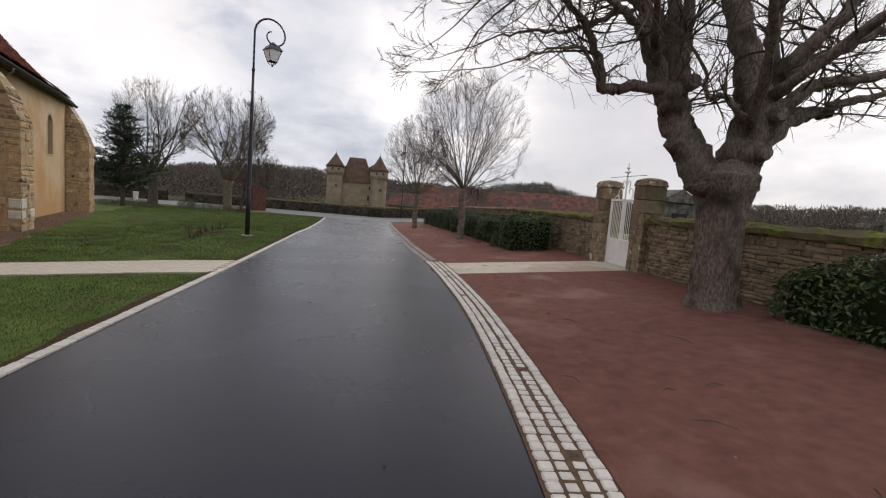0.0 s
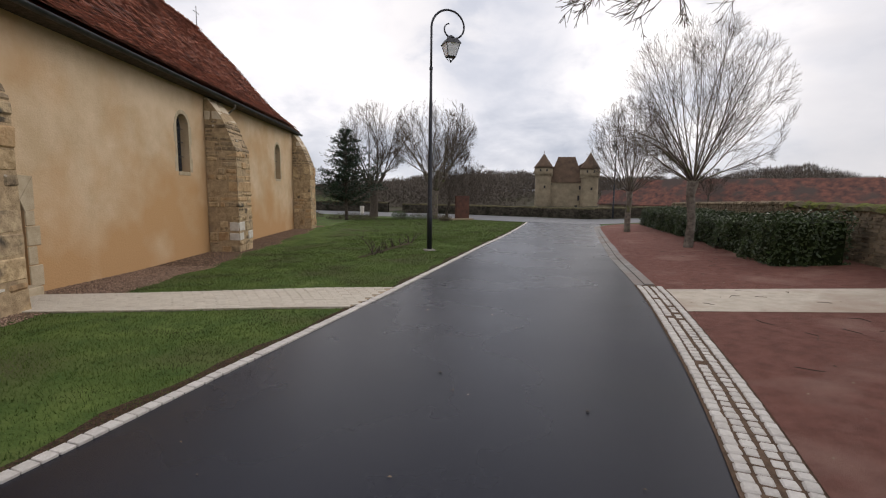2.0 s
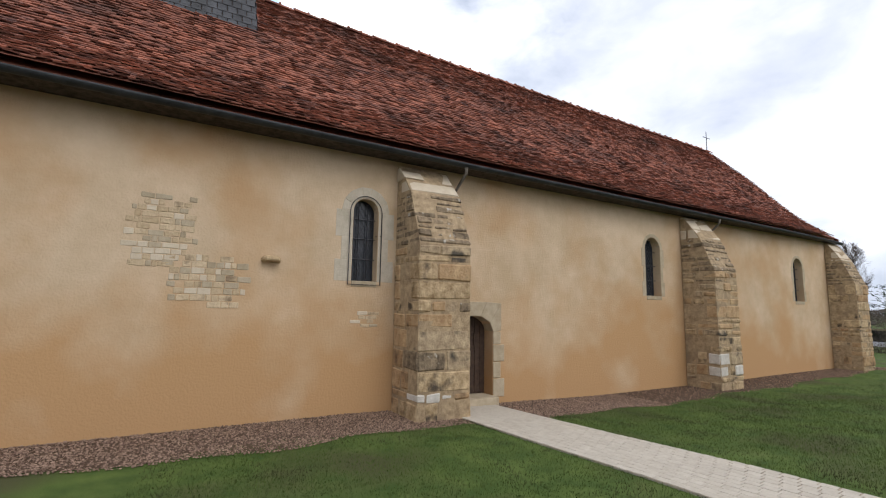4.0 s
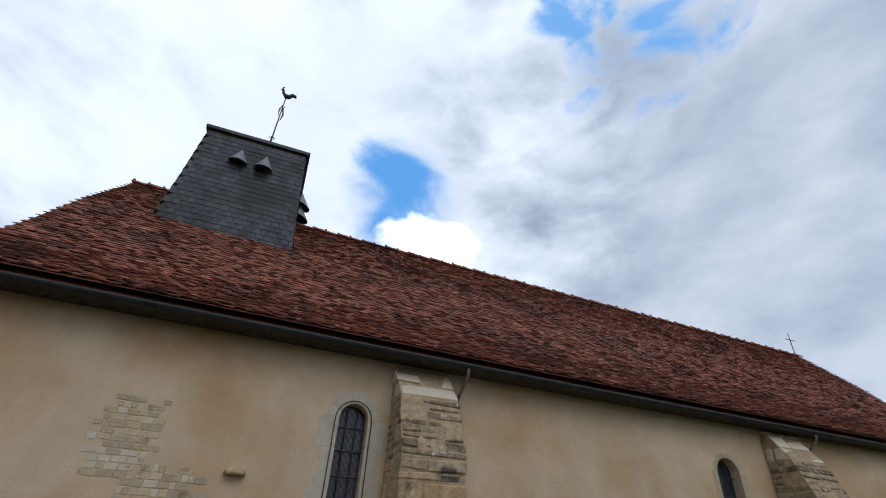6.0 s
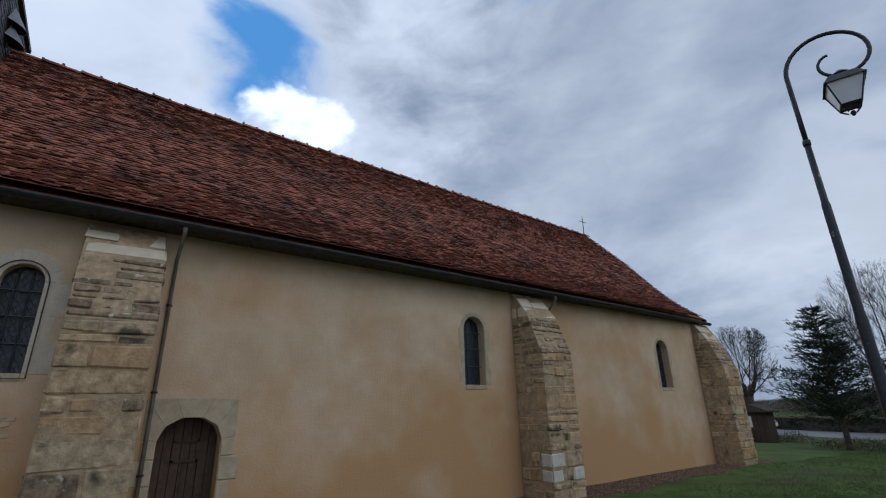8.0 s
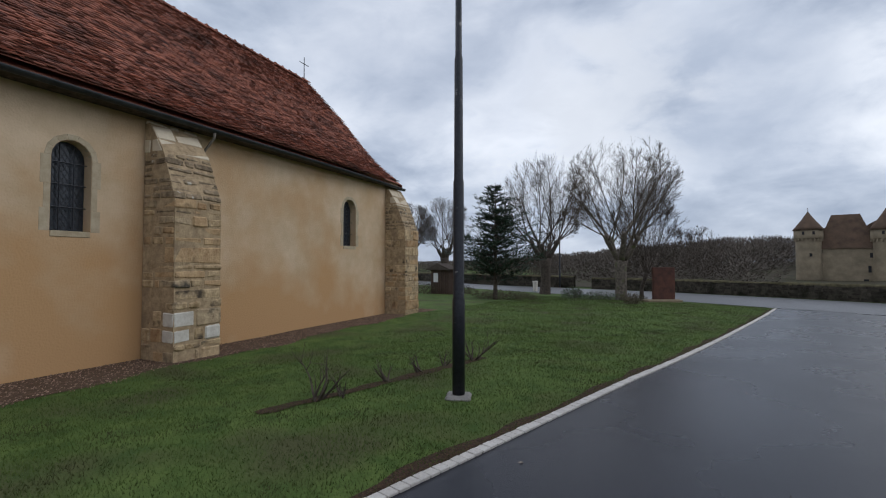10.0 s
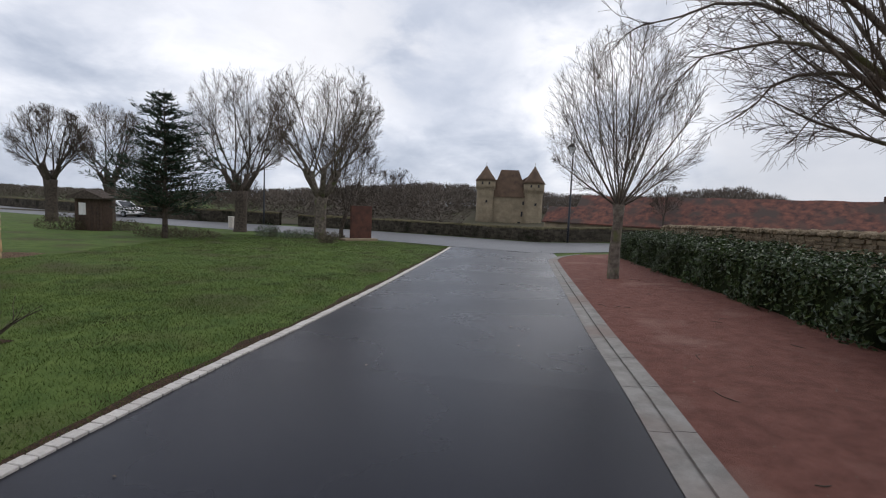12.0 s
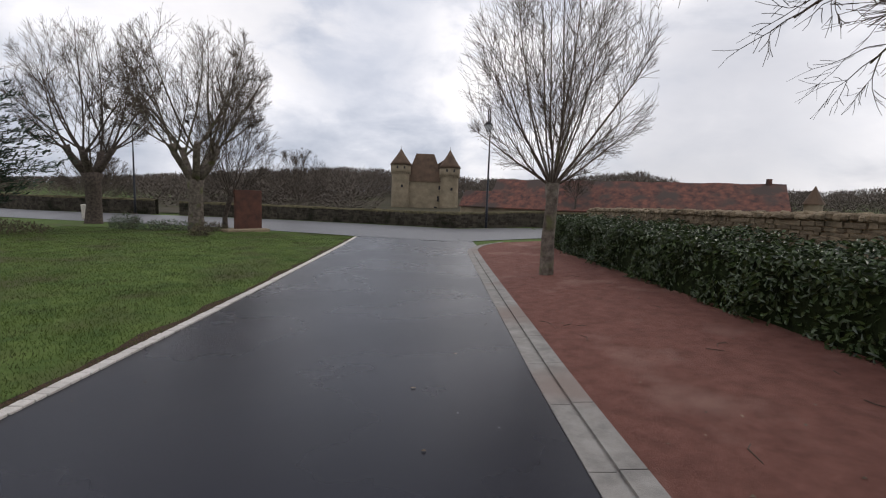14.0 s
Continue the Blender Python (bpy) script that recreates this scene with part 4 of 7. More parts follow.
hx, _ = belfry_half(10.9)
for y in (4.28, 4.98):
    vent((BC[0] + hx + 0.02, y, 10.95), 0)
for z in (10.85, 10.4):
    hx, hy = belfry_half(z)
    vent((BC[0] + 0.8, BC[1] + hy + 0.02, z), 90)

# weathercock and cross
cock = empty("weathercock", (BC[0], BC[1], 13.82), "iron weathercock on a pole over the belfry", "weathercock")
b = Build()
b.tube([(0, 0, -0.1), (0, 0, 0.2), (0, 0, 2.0)], [0.05, 0.025, 0.018], 6)
b.tube([(-0.08, 0, 0.12), (0, 0, 0.2), (0.08, 0, 0.12)], [0.015] * 3, 5)
b.tube([(0, -0.1, 0.1), (0, 0, 0.2), (0, 0.1, 0.1)], [0.015] * 3, 5)
b.thing("pole", IRON, cock)
b = Build()
b.tube([(0, 0.05, 0.9), (0, 0.09, 1.2), (0, 0.03, 1.45), (0, 0.07, 1.6)], [0.01, 0.035, 0.02, 0.008], 5)
b.tube([(0, -0.05, 1.1), (0, -0.08, 1.4), (0, -0.02, 1.62)], [0.01, 0.03, 0.008], 5)
b.thing("arrow", IRON, cock)
b = Build()
b.tube([(0, -0.2, 2.36), (0, -0.17, 2.28), (0, -0.12, 2.12), (0, 0.0, 2.02), (0, 0.1, 2.05), (0, 0.18, 2.16), (0, 0.3, 2.14), (0, 0.34, 2.07)], [0.02, 0.05, 0.05, 0.09, 0.08, 0.07, 0.06, 0.01], 8)
b.tube([(0, -0.28, 2.29), (0, -0.2, 2.3)], [0.005, 0.03], 5)
b.tube([(0, -0.22, 2.4), (0, -0.15, 2.41)], [0.02, 0.03], 5)
b.thing("cock", GUTTER, cock, "flat metal cock", smooth=True)
cock.scale = (1.05, 1.05, 1.16)
cross = empty("roof_cross", (RIDGE_X, 28.55, ridge_z(28.55)), "thin iron cross on the gable end of the ridge", "cross")
b = Build()
b.tube([(0, 0, -0.05), (0, 0, 1.1)], [0.022, 0.016], 6)
b.thing("shaft", IRON, cross)
b = Build()
b.tube([(0, -0.3, 0.78), (0, 0.3, 0.78)], [0.016, 0.016], 6)
b.thing("cross_arm", IRON, cross)

# ---- trees ----


def limb(b, twigs, p, d, length, r, depth, spread=0.6, lift=0.25, wob=0.25, kids=4, min_r=0.006):
    """A tapering limb that wanders upward and carries side shoots."""
    n = 5 if depth > 1 else 4 if depth == 1 else 3
    pts, rad = [p.copy()], [r]
    d = d.normalized()
    dirs = [d]
    for k in range(n):
        d = (d + Vector((rnd(-wob, wob), rnd(-wob, wob), rnd(-wob, wob) + lift)) * 0.5).normalized()
        p = p + d * length / n
        pts.append(p)
        rad.append(max(min_r * 0.6, r * (1 - 0.8 * (k + 1) / n)))
        dirs.append(d)
    (b if r > 0.035 else twigs).tube(pts, rad, 7 if r > 0.08 else 5 if r > 0.03 else 3, cap=False)
    if depth <= 0:
        return
    for k in range(kids):
        t = rnd(0.2, 0.98)
        i = min(n - 1, int(t * n))
        q = pts[i].lerp(pts[i + 1], t * n - i)
        side = Vector((rnd(-1, 1), rnd(-1, 1), rnd(-0.5, 0.8)))
        nd = (dirs[i] + side.normalized() * spread * rnd(0.7, 1.4)).normalized()
        limb(b, twigs, q, nd, length * rnd(0.38, 0.62) * (1.15 - 0.5 * t), max(min_r, rad[i] * 0.5), depth - 1, spread, lift, wob, kids, min_r)


def fork(b, twigs, p, d, length, r, depth, spread, wob, min_r, lift):
    """A shoot that parts again and again into straight, slowly thinning twigs."""
    n = 3 if r > 0.02 else 2
    pts, rad = [p], [r]
    for k in range(n):
        d = (d + Vector((rnd(-wob, wob), rnd(-wob, wob), rnd(-wob, wob) + lift * 0.5))).normalized()
        p = p + d * length / n
        pts.append(p)
        rad.append(max(min_r, r * (1 - 0.28 * (k + 1) / n)) if depth else max(min_r * 0.6, r * (1 - 0.5 * (k + 1) / n)))
    (b if r > 0.03 else twigs).tube(pts, rad, 8 if r > 0.08 else 5 if r > 0.025 else 3, cap=False)
    if depth <= 0:
        return
    turn = rnd(0, 6.283)
    side = d.orthogonal().normalized()
    cross = d.cross(side)
    count = 3 if random.random() < 0.42 else 2
    for k in range(count):
        a = turn + 6.283 * k / count + rnd(-0.4, 0.4)
        dev = spread * rnd(0.45, 1.25) * (0.45 if k == 0 else 1.0)
        nd = (d + (side * math.cos(a) + cross * math.sin(a)) * dev).normalized()
        fork(b, twigs, p, nd, length * rnd(0.74, 0.9), max(min_r, rad[-1] * (0.86 if k == 0 else 0.68)), depth - 1, spread, wob, min_r, lift)
    for _ in range(2 if depth < 5 else 1):
        t = rnd(0.15, 0.95)
        q = pts[0].lerp(pts[-1], t)
        a = rnd(0, 6.283)
        nd = (d + (side * math.cos(a) + cross * math.sin(a)) * rnd(0.5, 0.9)).normalized()
        fork(b, twigs, q, nd, length * rnd(0.4, 0.75), max(min_r, rad[-1] * 0.3), min(depth - 2, 2), spread, wob, min_r, lift)


def lime_tree(x, y, height, width, head, trunk_r, limbs, seed, label, dark=False, fineness=0.005, arms=0, lean=0.0, low=0.2, arcs=()):
    """A bare tree in winter: a short trunk, straight limbs that rise from its head, and twigs that end on a rounded dome."""
    random.seed(seed)
    base = empty("bare_tree", (x, y, ground_z(x, y)), label, "tree", "bare trees")
    bark = BARK_DARK if dark else BARK
    trunk, tw = Build(), Build()
    pts = [(0, 0, -0.15), (0, 0, 0.05), (rnd(-0.03, 0.03), rnd(-0.03, 0.03), head * 0.4), (lean * 0.6 + rnd(-0.04, 0.04), rnd(-0.04, 0.04), head * 0.8), (lean, 0, head)]
    trunk.tube(pts, [trunk_r * 1.45, trunk_r * 1.12, trunk_r * 0.95, trunk_r, trunk_r * 1.25], 14)
    trunk.v = [tuple(Vector(p) + noise.noise_vector(Vector(p) * 3.5 + Vector((seed, 0, 0))) * trunk_r * 0.22) for p in trunk.v]
    trunk.thing("trunk", bark, base, smooth=True)
    top = Vector((lean, 0, head - 0.06))
    bottom = head - low
    mid = Vector((lean, 0, bottom + (height - bottom) * 0.5))
    half = Vector((width * 0.5, width * 0.5, (height - bottom) * 0.5))

    def room(p, d):
        """How far p may go along d before it leaves the dome."""
        q = Vector(((p.x - mid.x) / half.x, (p.y - mid.y) / half.y, (p.z - mid.z) / half.z))
        e = Vector((d.x / half.x, d.y / half.y, d.z / half.z))
        a, b, c = e.dot(e), 2 * q.dot(e), q.dot(q) - 1
        disc = b * b - 4 * a * c
        return max(0.15, (-b + math.sqrt(disc)) / (2 * a)) if disc > 0 else 0.2

    def shoot(b, p, d, length, r, order):
        """A slim, nearly straight shoot that bends upward and bears finer ones."""
        n = 5 if order == 0 else 4 if order == 1 else 2
        line, rad = [p], [r]
        bow = 0.10 if order < 2 else 0.16
        for k in range(n):
            d = (d + Vector((rnd(-bow, bow), rnd(-bow, bow), rnd(-bow, bow) + (0.05 if order < 2 else 0.02)))).normalized()
            p = p + d * length / n
            line.append(p)
            rad.append(max(fineness * 0.6, r * (1 - 0.78 * (k + 1) / n)))
        b.tube(line, rad, 7 if r > 0.05 else 5 if r > 0.02 else 3, cap=False)
        if order >= 3:
            return
        count = (10, 7, 4)[order] if arms else (9, 7, 3)[order]
        for k in range(count):
            t = rnd(0.16, 0.97) if order == 0 else rnd(0.1, 0.95)
            i = min(n - 1, int(t * n))
            q = line[i].lerp(line[i + 1], t * n - i)
            way = (line[i + 1] - line[i]).normalized()
            side = way.orthogonal().normalized()
            a = rnd(0, 6.283)
            side = side * math.cos(a) + way.cross(side) * math.sin(a)
            nd = (way + side * rnd(0.35, 0.75)).normalized()
            reach = room(q, nd)
            reach = min(reach * rnd(0.6, 1.0), length * rnd(0.45, 0.8) if order < 2 else rnd(0.25, 0.55))
            shoot(tw, q, nd, reach, max(fineness, rad[i] * 0.36), order + 1)

    starts = [(top, 1.0)]
    if arms:
        # old pollard arms, knobbly at the end
        starts = []
        for k in range(arms):
            a = 6.283 * k / arms + rnd(-0.35, 0.35)
            out = Vector((math.cos(a), math.sin(a), 0))
            tall = (height - head) * rnd(0.13, 0.22)
            one = Build()
            line = [top - Vector((0, 0, 0.15)), top + out * 0.35 * tall + Vector((0, 0, 0.3 * tall)), top + out * 0.62 * tall + Vector((0, 0, 0.75 * tall)), top + out * 0.72 * tall + Vector((0, 0, tall))]
            one.tube(line, [trunk_r * 0.75, trunk_r * 0.5, trunk_r * 0.42, trunk_r * 0.46], 9)
            one.v = [tuple(Vector(p) + noise.noise_vector(Vector(p) * 4 + Vector((seed, k, 0))) * trunk_r * 0.25) for p in one.v]
            one.thing("stub", bark, base, smooth=True)
            starts += [(line[2].lerp(line[3], 0.8), 0.55), (line[2], 0.4)]
        starts.append((top, 0.5))
    for k in range(limbs):
        a = 2.399 * k + rnd(-0.3, 0.3)
        q = (k + 0.5) / limbs
        rise = radians(86 - 62 * q ** 0.85)
        way = Vector((math.cos(a) * math.cos(rise), math.sin(a) * math.cos(rise), math.sin(rise)))
        start, thick = starts[k % len(starts)]
        if arms and (start - top).length > 0.2:
            out = (start - top).normalized()
            way = (way * 0.75 + Vector((out.x, out.y, 0)) * 0.5).normalized()
        one = Build()
        foot = start + Vector((math.cos(a), math.sin(a), 0)) * trunk_r * 0.5 * thick * math.cos(rise)
        shoot(one, foot, way, room(foot, way) * rnd(0.9, 1.0), trunk_r * rnd(0.26, 0.38) * (0.5 if arms else 0.68), 0)
        one.thing("limb", bark, base, smooth=True)
    for ax, ay, az, up in arcs:
        # a limb that arches out and hangs
        tip = Vector((ax, ay, az))
        one, line = Build(), []
        for i in range(9):
            q = i / 8
            line.append(top.lerp(tip, q) + Vector((0, 0, up * 2.2 * q * (1 - q))) + Vector((rnd(-1, 1), rnd(-1, 1), rnd(-1, 1))) * 0.05)
        one.tube(line, [0.034 - 0.0034 * i for i in range(9)], 7)
        one.thing("limb", BARK, base, smooth=True)
        for i in range(2, 9):
            for _ in range(3):
                way = (line[i] - line[i - 1]).normalized() + Vector((rnd(-1, 1), rnd(-1, 1), rnd(-0.8, 0.5))) * 0.85
                fork(tw, tw, line[i - 1].lerp(line[i], rnd(0, 1)), way.normalized(), rnd(0.18, 0.3), 0.006, 2, 0.6, 0.3, 0.0026, -0.05)
    tw.thing("crown", TWIG_DARK if dark else TWIG, base, "round fan of bare twigs")
    return base


SLIM = "slim pruned lime tree, bare in winter"
OLDT = "old pollarded tree, bare in winter, with cut stubs"
lime_tree(11.57, 27.11, 7.0, 4.6, 2.15, 0.14, 19, 21, SLIM + ", on the red verge", fineness=0.0042, low=0.1)
lime_tree(9.8, 17.9, 7.3, 5.3, 2.2, 0.135, 20, 22, SLIM + ", by the laurel hedge", fineness=0.0036, low=0.3,
          arcs=((-2.6, 0.5, 3.8, 1.1), (-2.3, 1.3, 3.5, 1.2), (-1.5, 1.9, 3.2, 1.3), (-0.7, 2.1, 2.75, 1.3), (0.4, 2.3, 2.7, 1.2), (-2.0, -0.6, 4.4, 0.9)))
lime_tree(-4.25, 47.5, 11.0, 6.9, 2.7, 0.38, 18, 23, OLDT, True, 0.0075, arms=5, low=-0.6)
lime_tree(1.46, 43.3, 10.5, 7.5, 2.5, 0.34, 22, 24, OLDT + ", near steel panel", False, 0.0075, arms=5, low=-0.4)
lime_tree(2.6, 44.6, 6.8, 5.4, 1.7, 0.13, 12, 25, "small bare tree beside a rust-brown steel panel", True, 0.008, lean=0.3)
lime_tree(-18.6, 52.3, 8.4, 5.6, 3.0, 0.36, 14, 26, OLDT, True, 0.008, arms=4, low=-0.3)
lime_tree(-15.5, 53.8, 9.0, 5.6, 2.9, 0.36, 14, 27, OLDT, True, 0.008, arms=4, low=-0.3)
lime_tree(-26.0, 52.0, 9.6, 6.0, 2.8, 0.36, 14, 28, OLDT, True, 0.008, arms=4, low=-0.3)
lime_tree(6.5, 62.0, 6.0, 6.0, 1.0, 0.12, 9, 29, "scrubby bare tree behind the roadside wall", True, 0.010)
lime_tree(-8.5, 61.5, 4.5, 6.0, 0.8, 0.12, 9, 30, "scrubby bare tree behind the roadside wall", True, 0.010)
lime_tree(44.5, 76.0, 6.6, 5.0, 2.0, 0.14, 8, 31, "bare tree in front of the barn roof", True, 0.012)

# the great chestnut by the cemetery gate
random.seed(41)
TX, TY = 7.85, 5.15
chestnut = empty("chestnut_tree", (TX, TY, ground_z(TX, TY)), "huge old bare chestnut tree before the cemetery wall", "tree", "bare trees")
RIGHT, AWAY = Vector((0.896, -0.443, 0)), Vector((0.443, 0.896, 0))


def tree_pt(r, z, a=0.0):
    """r to the side of the foot, z above the street's level, a away from the lane."""
    return RIGHT * r + AWAY * a + Vector((0, 0, z - 0.315))


trunk, stems, tw = Build(), Build(), Build()
# fluted trunk that widens into a fork
RING_ROWS = [(0.05, 0.1, 0.52), (0.05, 0.32, 0.45), (0.055, 0.5, 0.39), (0.055, 0.74, 0.36), (0.035, 1.27, 0.345), (0.02, 1.77, 0.36), (0.01, 2.05, 0.39), (0.0, 2.25, 0.44), (-0.02, 2.45, 0.51), (-0.04, 2.6, 0.54), (-0.04, 2.78, 0.36)]
sides = 72
rings = []
for (r_a, z_a, q_a), (r_b, z_b, q_b) in zip(RING_ROWS, RING_ROWS[1:]):
    rings += [(r_a + (r_b - r_a) * k / 8, z_a + (z_b - z_a) * k / 8, q_a + (q_b - q_a) * k / 8) for k in range(8)]
rings.append(RING_ROWS[-1])
for r, z, rad in rings:
    c = tree_pt(r, z)
    for k in range(sides):
        a = 2 * math.pi * k / sides
        flute = 1 + 0.06 * math.sin(5 * a + z * 0.5) + 0.03 * math.sin(11 * a + z) + (0.12 * math.sin(4 * a) * max(0, 0.7 - z)) + 0.07 * noise.noise(Vector((math.cos(a) * 5, math.sin(a) * 5, z * 1.1))) + 0.05 * abs(noise.noise(Vector((math.cos(a) * 12, math.sin(a) * 12, z * 1.6)))) + 0.05 * noise.noise(Vector((math.cos(a) * 26, math.sin(a) * 26, z * 5)))
        trunk.v.append((c.x + rad * flute * math.cos(a), c.y + rad * flute * math.sin(a), c.z))
trunk.f = [(i * sides + k, i * sides + (k + 1) % sides, (i + 1) * sides + (k + 1) % sides, (i + 1) * sides + k) for i in range(len(rings) - 1) for k in range(sides)] + [tuple(range((len(rings) - 1) * sides, len(rings) * sides))]
trunk.thing("trunk", BARK_CHESTNUT, chestnut, "furrowed grey-brown trunk", smooth=True)
BOUGHS = [
    ([(-0.28, 2.45, 0), (-0.42, 2.66, 0), (-0.64, 2.97, 0.05), (-0.87, 3.36, 0.1), (-0.98, 3.68, 0.1), (-1.06, 3.95, 0.1)], 0.330, 0.25),
    ([(-1.02, 3.8, 0.1), (-1.34, 4.2, 0.05), (-1.56, 4.64, 0), (-1.69, 5.08, -0.05), (-1.9, 5.68, -0.1), (-2.1, 6.8, -0.2)], 0.197, 0.07),
    ([(-0.93, 3.7, 0.15), (-0.88, 4.24, 0.2), (-0.86, 4.6, 0.25), (-0.83, 5.06, 0.3), (-0.8, 5.42, 0.35), (-0.78, 6.6, 0.5)], 0.164, 0.07),
    ([(-1.1, 3.94, 0), (-1.74, 3.94, -0.1), (-2.06, 3.85, -0.2), (-2.34, 3.8, -0.25), (-2.43, 4.2, -0.3), (-2.62, 4.6, -0.3), (-2.83, 4.85, -0.35), (-3.14, 5.09, -0.4), (-3.59, 5.37, -0.5)], 0.102, 0.04),
    ([(-1.3, 4.2, 0), (-1.73, 4.67, -0.2), (-2.05, 4.96, -0.3), (-2.35, 5.1, -0.4), (-2.63, 5.16, -0.5), (-3.0, 5.13, -0.6), (-3.46, 4.98, -0.7), (-3.9, 4.85, -0.9)], 0.090, 0.02),
    ([(-2.15, 5.04, -0.3), (-2.6, 4.83, -0.2), (-2.96, 4.71, -0.1), (-3.52, 4.71, 0), (-4.1, 4.6, 0.1)], 0.057, 0.015),
    ([(0.08, 2.42, 0), (0.19, 2.74, 0), (0.26, 3.12, 0), (0.34, 3.69, 0), (0.30, 4.15, 0.05), (0.16, 4.59, 0.1), (0.02, 5.04, 0.15), (-0.11, 5.47, 0.2), (-0.25, 6.4, 0.3), (-0.3, 7.6, 0.3)], 0.420, 0.13),
    ([(0.5, 3.5, 0), (0.59, 3.99, 0), (0.58, 4.63, 0.1), (0.54, 5.08, 0.15), (0.61, 5.53, 0.2), (0.8, 6.8, 0.3)], 0.197, 0.07),
    ([(0.4, 2.95, 0), (0.65, 3.25, 0.05), (1.06, 3.68, 0.1), (1.43, 3.8, 0.2), (1.8, 3.85, 0.3), (1.98, 4.05, 0.35), (2.49, 4.19, 0.45), (3.14, 4.38, 0.6)], 0.172, 0.05),
    ([(0.5, 3.45, 0), (0.72, 3.72, 0), (1.09, 4.12, -0.1), (1.45, 4.24, -0.2), (1.82, 4.29, -0.3), (2.44, 4.5, -0.4), (3.09, 4.65, -0.5)], 0.148, 0.05),
    ([(0.5, 3.9, 0), (0.67, 4.09, 0), (1.13, 4.49, 0.2), (1.55, 4.8, 0.4), (2.08, 5.02, 0.5), (2.59, 5.33, 0.6), (3.4, 5.7, 0.8)], 0.164, 0.06),
    ([(0.5, 4.1, 0), (0.62, 4.36, -0.1), (1.06, 4.89, -0.2), (1.38, 5.23, -0.3), (1.6, 5.61, -0.3), (1.95, 6.5, -0.4)], 0.148, 0.06),
    ([(0.5, 4.0, 0), (0.65, 4.18, 0.2), (1.37, 4.74, 0.7), (1.86, 5.23, 1.0), (2.35, 5.62, 1.3), (3.0, 6.3, 1.6)], 0.139, 0.05),
    ([(0.1, 3.5, -0.25), (-0.07, 3.56, -0.3), (-0.37, 3.82, -0.35), (-0.62, 3.78, -0.3), (-0.75, 4.2, -0.35)], 0.074, 0.03),
    ([(-0.9, 4.4, 0.2), (-1.5, 5.5, 0.6), (-2.4, 6.0, 0.9), (-3.6, 6.3, 1.0)], 0.098, 0.025),
    ([(-1.75, 5.2, 0), (-2.4, 5.6, -0.2), (-3.2, 5.4, -0.3), (-3.9, 5.0, -0.4)], 0.074, 0.02),
    ([(-1.4, 4.3, 0), (-2.0, 4.9, -1.2), (-2.7, 4.9, -1.7)], 0.082, 0.02),
    ([(-2.34, 3.85, -0.25), (-2.7, 4.35, -0.4), (-3.2, 4.3, -0.5), (-3.8, 4.05, -0.6)], 0.037, 0.015),
    ([(-1.8, 5.6, 0), (-2.6, 6.4, 0.5), (-3.6, 6.2, 0.8), (-4.3, 5.6, 1.0)], 0.090, 0.02),
    ([(0.1, 3.4, -0.3), (-0.3, 4.3, -1.2), (-0.9, 5.1, -2.0), (-1.7, 5.4, -2.8)], 0.098, 0.03),
    ([(0.4, 3.9, -0.3), (0.9, 4.6, -1.2), (1.6, 5.3, -1.9), (2.4, 5.6, -2.6)], 0.107, 0.03),
]
for rows, r0, r1 in BOUGHS:
    pts = [tree_pt(*p) for p in rows]
    fine_pts = []
    for i in range(len(pts) - 1):
        for k in range(5):
            p = pts[i].lerp(pts[i + 1], k / 5)
            if k:
                p += Vector((rnd(-1, 1), rnd(-1, 1), rnd(-1, 1))) * 0.03
            fine_pts.append(p)
    fine_pts.append(pts[-1])
    n = len(fine_pts)
    radii = [(r0 + (r1 - r0) * (i / (n - 1)) ** 0.8) * rnd(0.93, 1.08) for i in range(n)]
    one = Build()
    one.tube(fine_pts, radii, 14)
    one.v = [tuple(Vector(p) + noise.noise_vector(Vector(p) * 4.5) * min(0.05, 0.22 * r0) + noise.noise_vector(Vector(p) * 13) * min(0.02, 0.1 * r0)) for p in one.v]
    one.thing("limb", BARK_CHESTNUT, chestnut, smooth=True)
    for k in range(16 if r0 < 0.3 else 9):
        i = int(n * rnd(0.3 if r0 < 0.3 else 0.55, 0.99))
        d = (fine_pts[min(i + 1, n - 1)] - fine_pts[i - 1]).normalized()
        side = Vector((rnd(-1, 1), rnd(-1, 1), rnd(-0.5, 0.6))).normalized()
        limb(stems, tw, fine_pts[i], d * 0.6 + side, rnd(0.6, 1.5), min(0.026, radii[i] * 0.45), 2, 0.75, 0.04, 0.55, 4, 0.0042)
    limb(stems, tw, fine_pts[-1], fine_pts[-1] - fine_pts[-2], 1.8, r1, 3, 0.6, 0.05, 0.4, 4, 0.0055)
stems.thing("side_growth", BARK_DARK, chestnut, kind="stuff")
tw.thing("crown", TWIG_DARK, chestnut, "hanging bare twigs")
for r, z in ((-0.86, 4.05), (0.34, 2.98), (0.5, 3.6)):
    c = tree_pt(r, z, -0.42 if r > 0 else -0.25)
    one = Build()
    one.tube([c + AWAY * 0.2, c, c - AWAY * 0.06], [0.14, 0.13, 0.10], 12)
    one.thing("branch_scar", BARK_CHESTNUT, chestnut, "sawn branch stub")


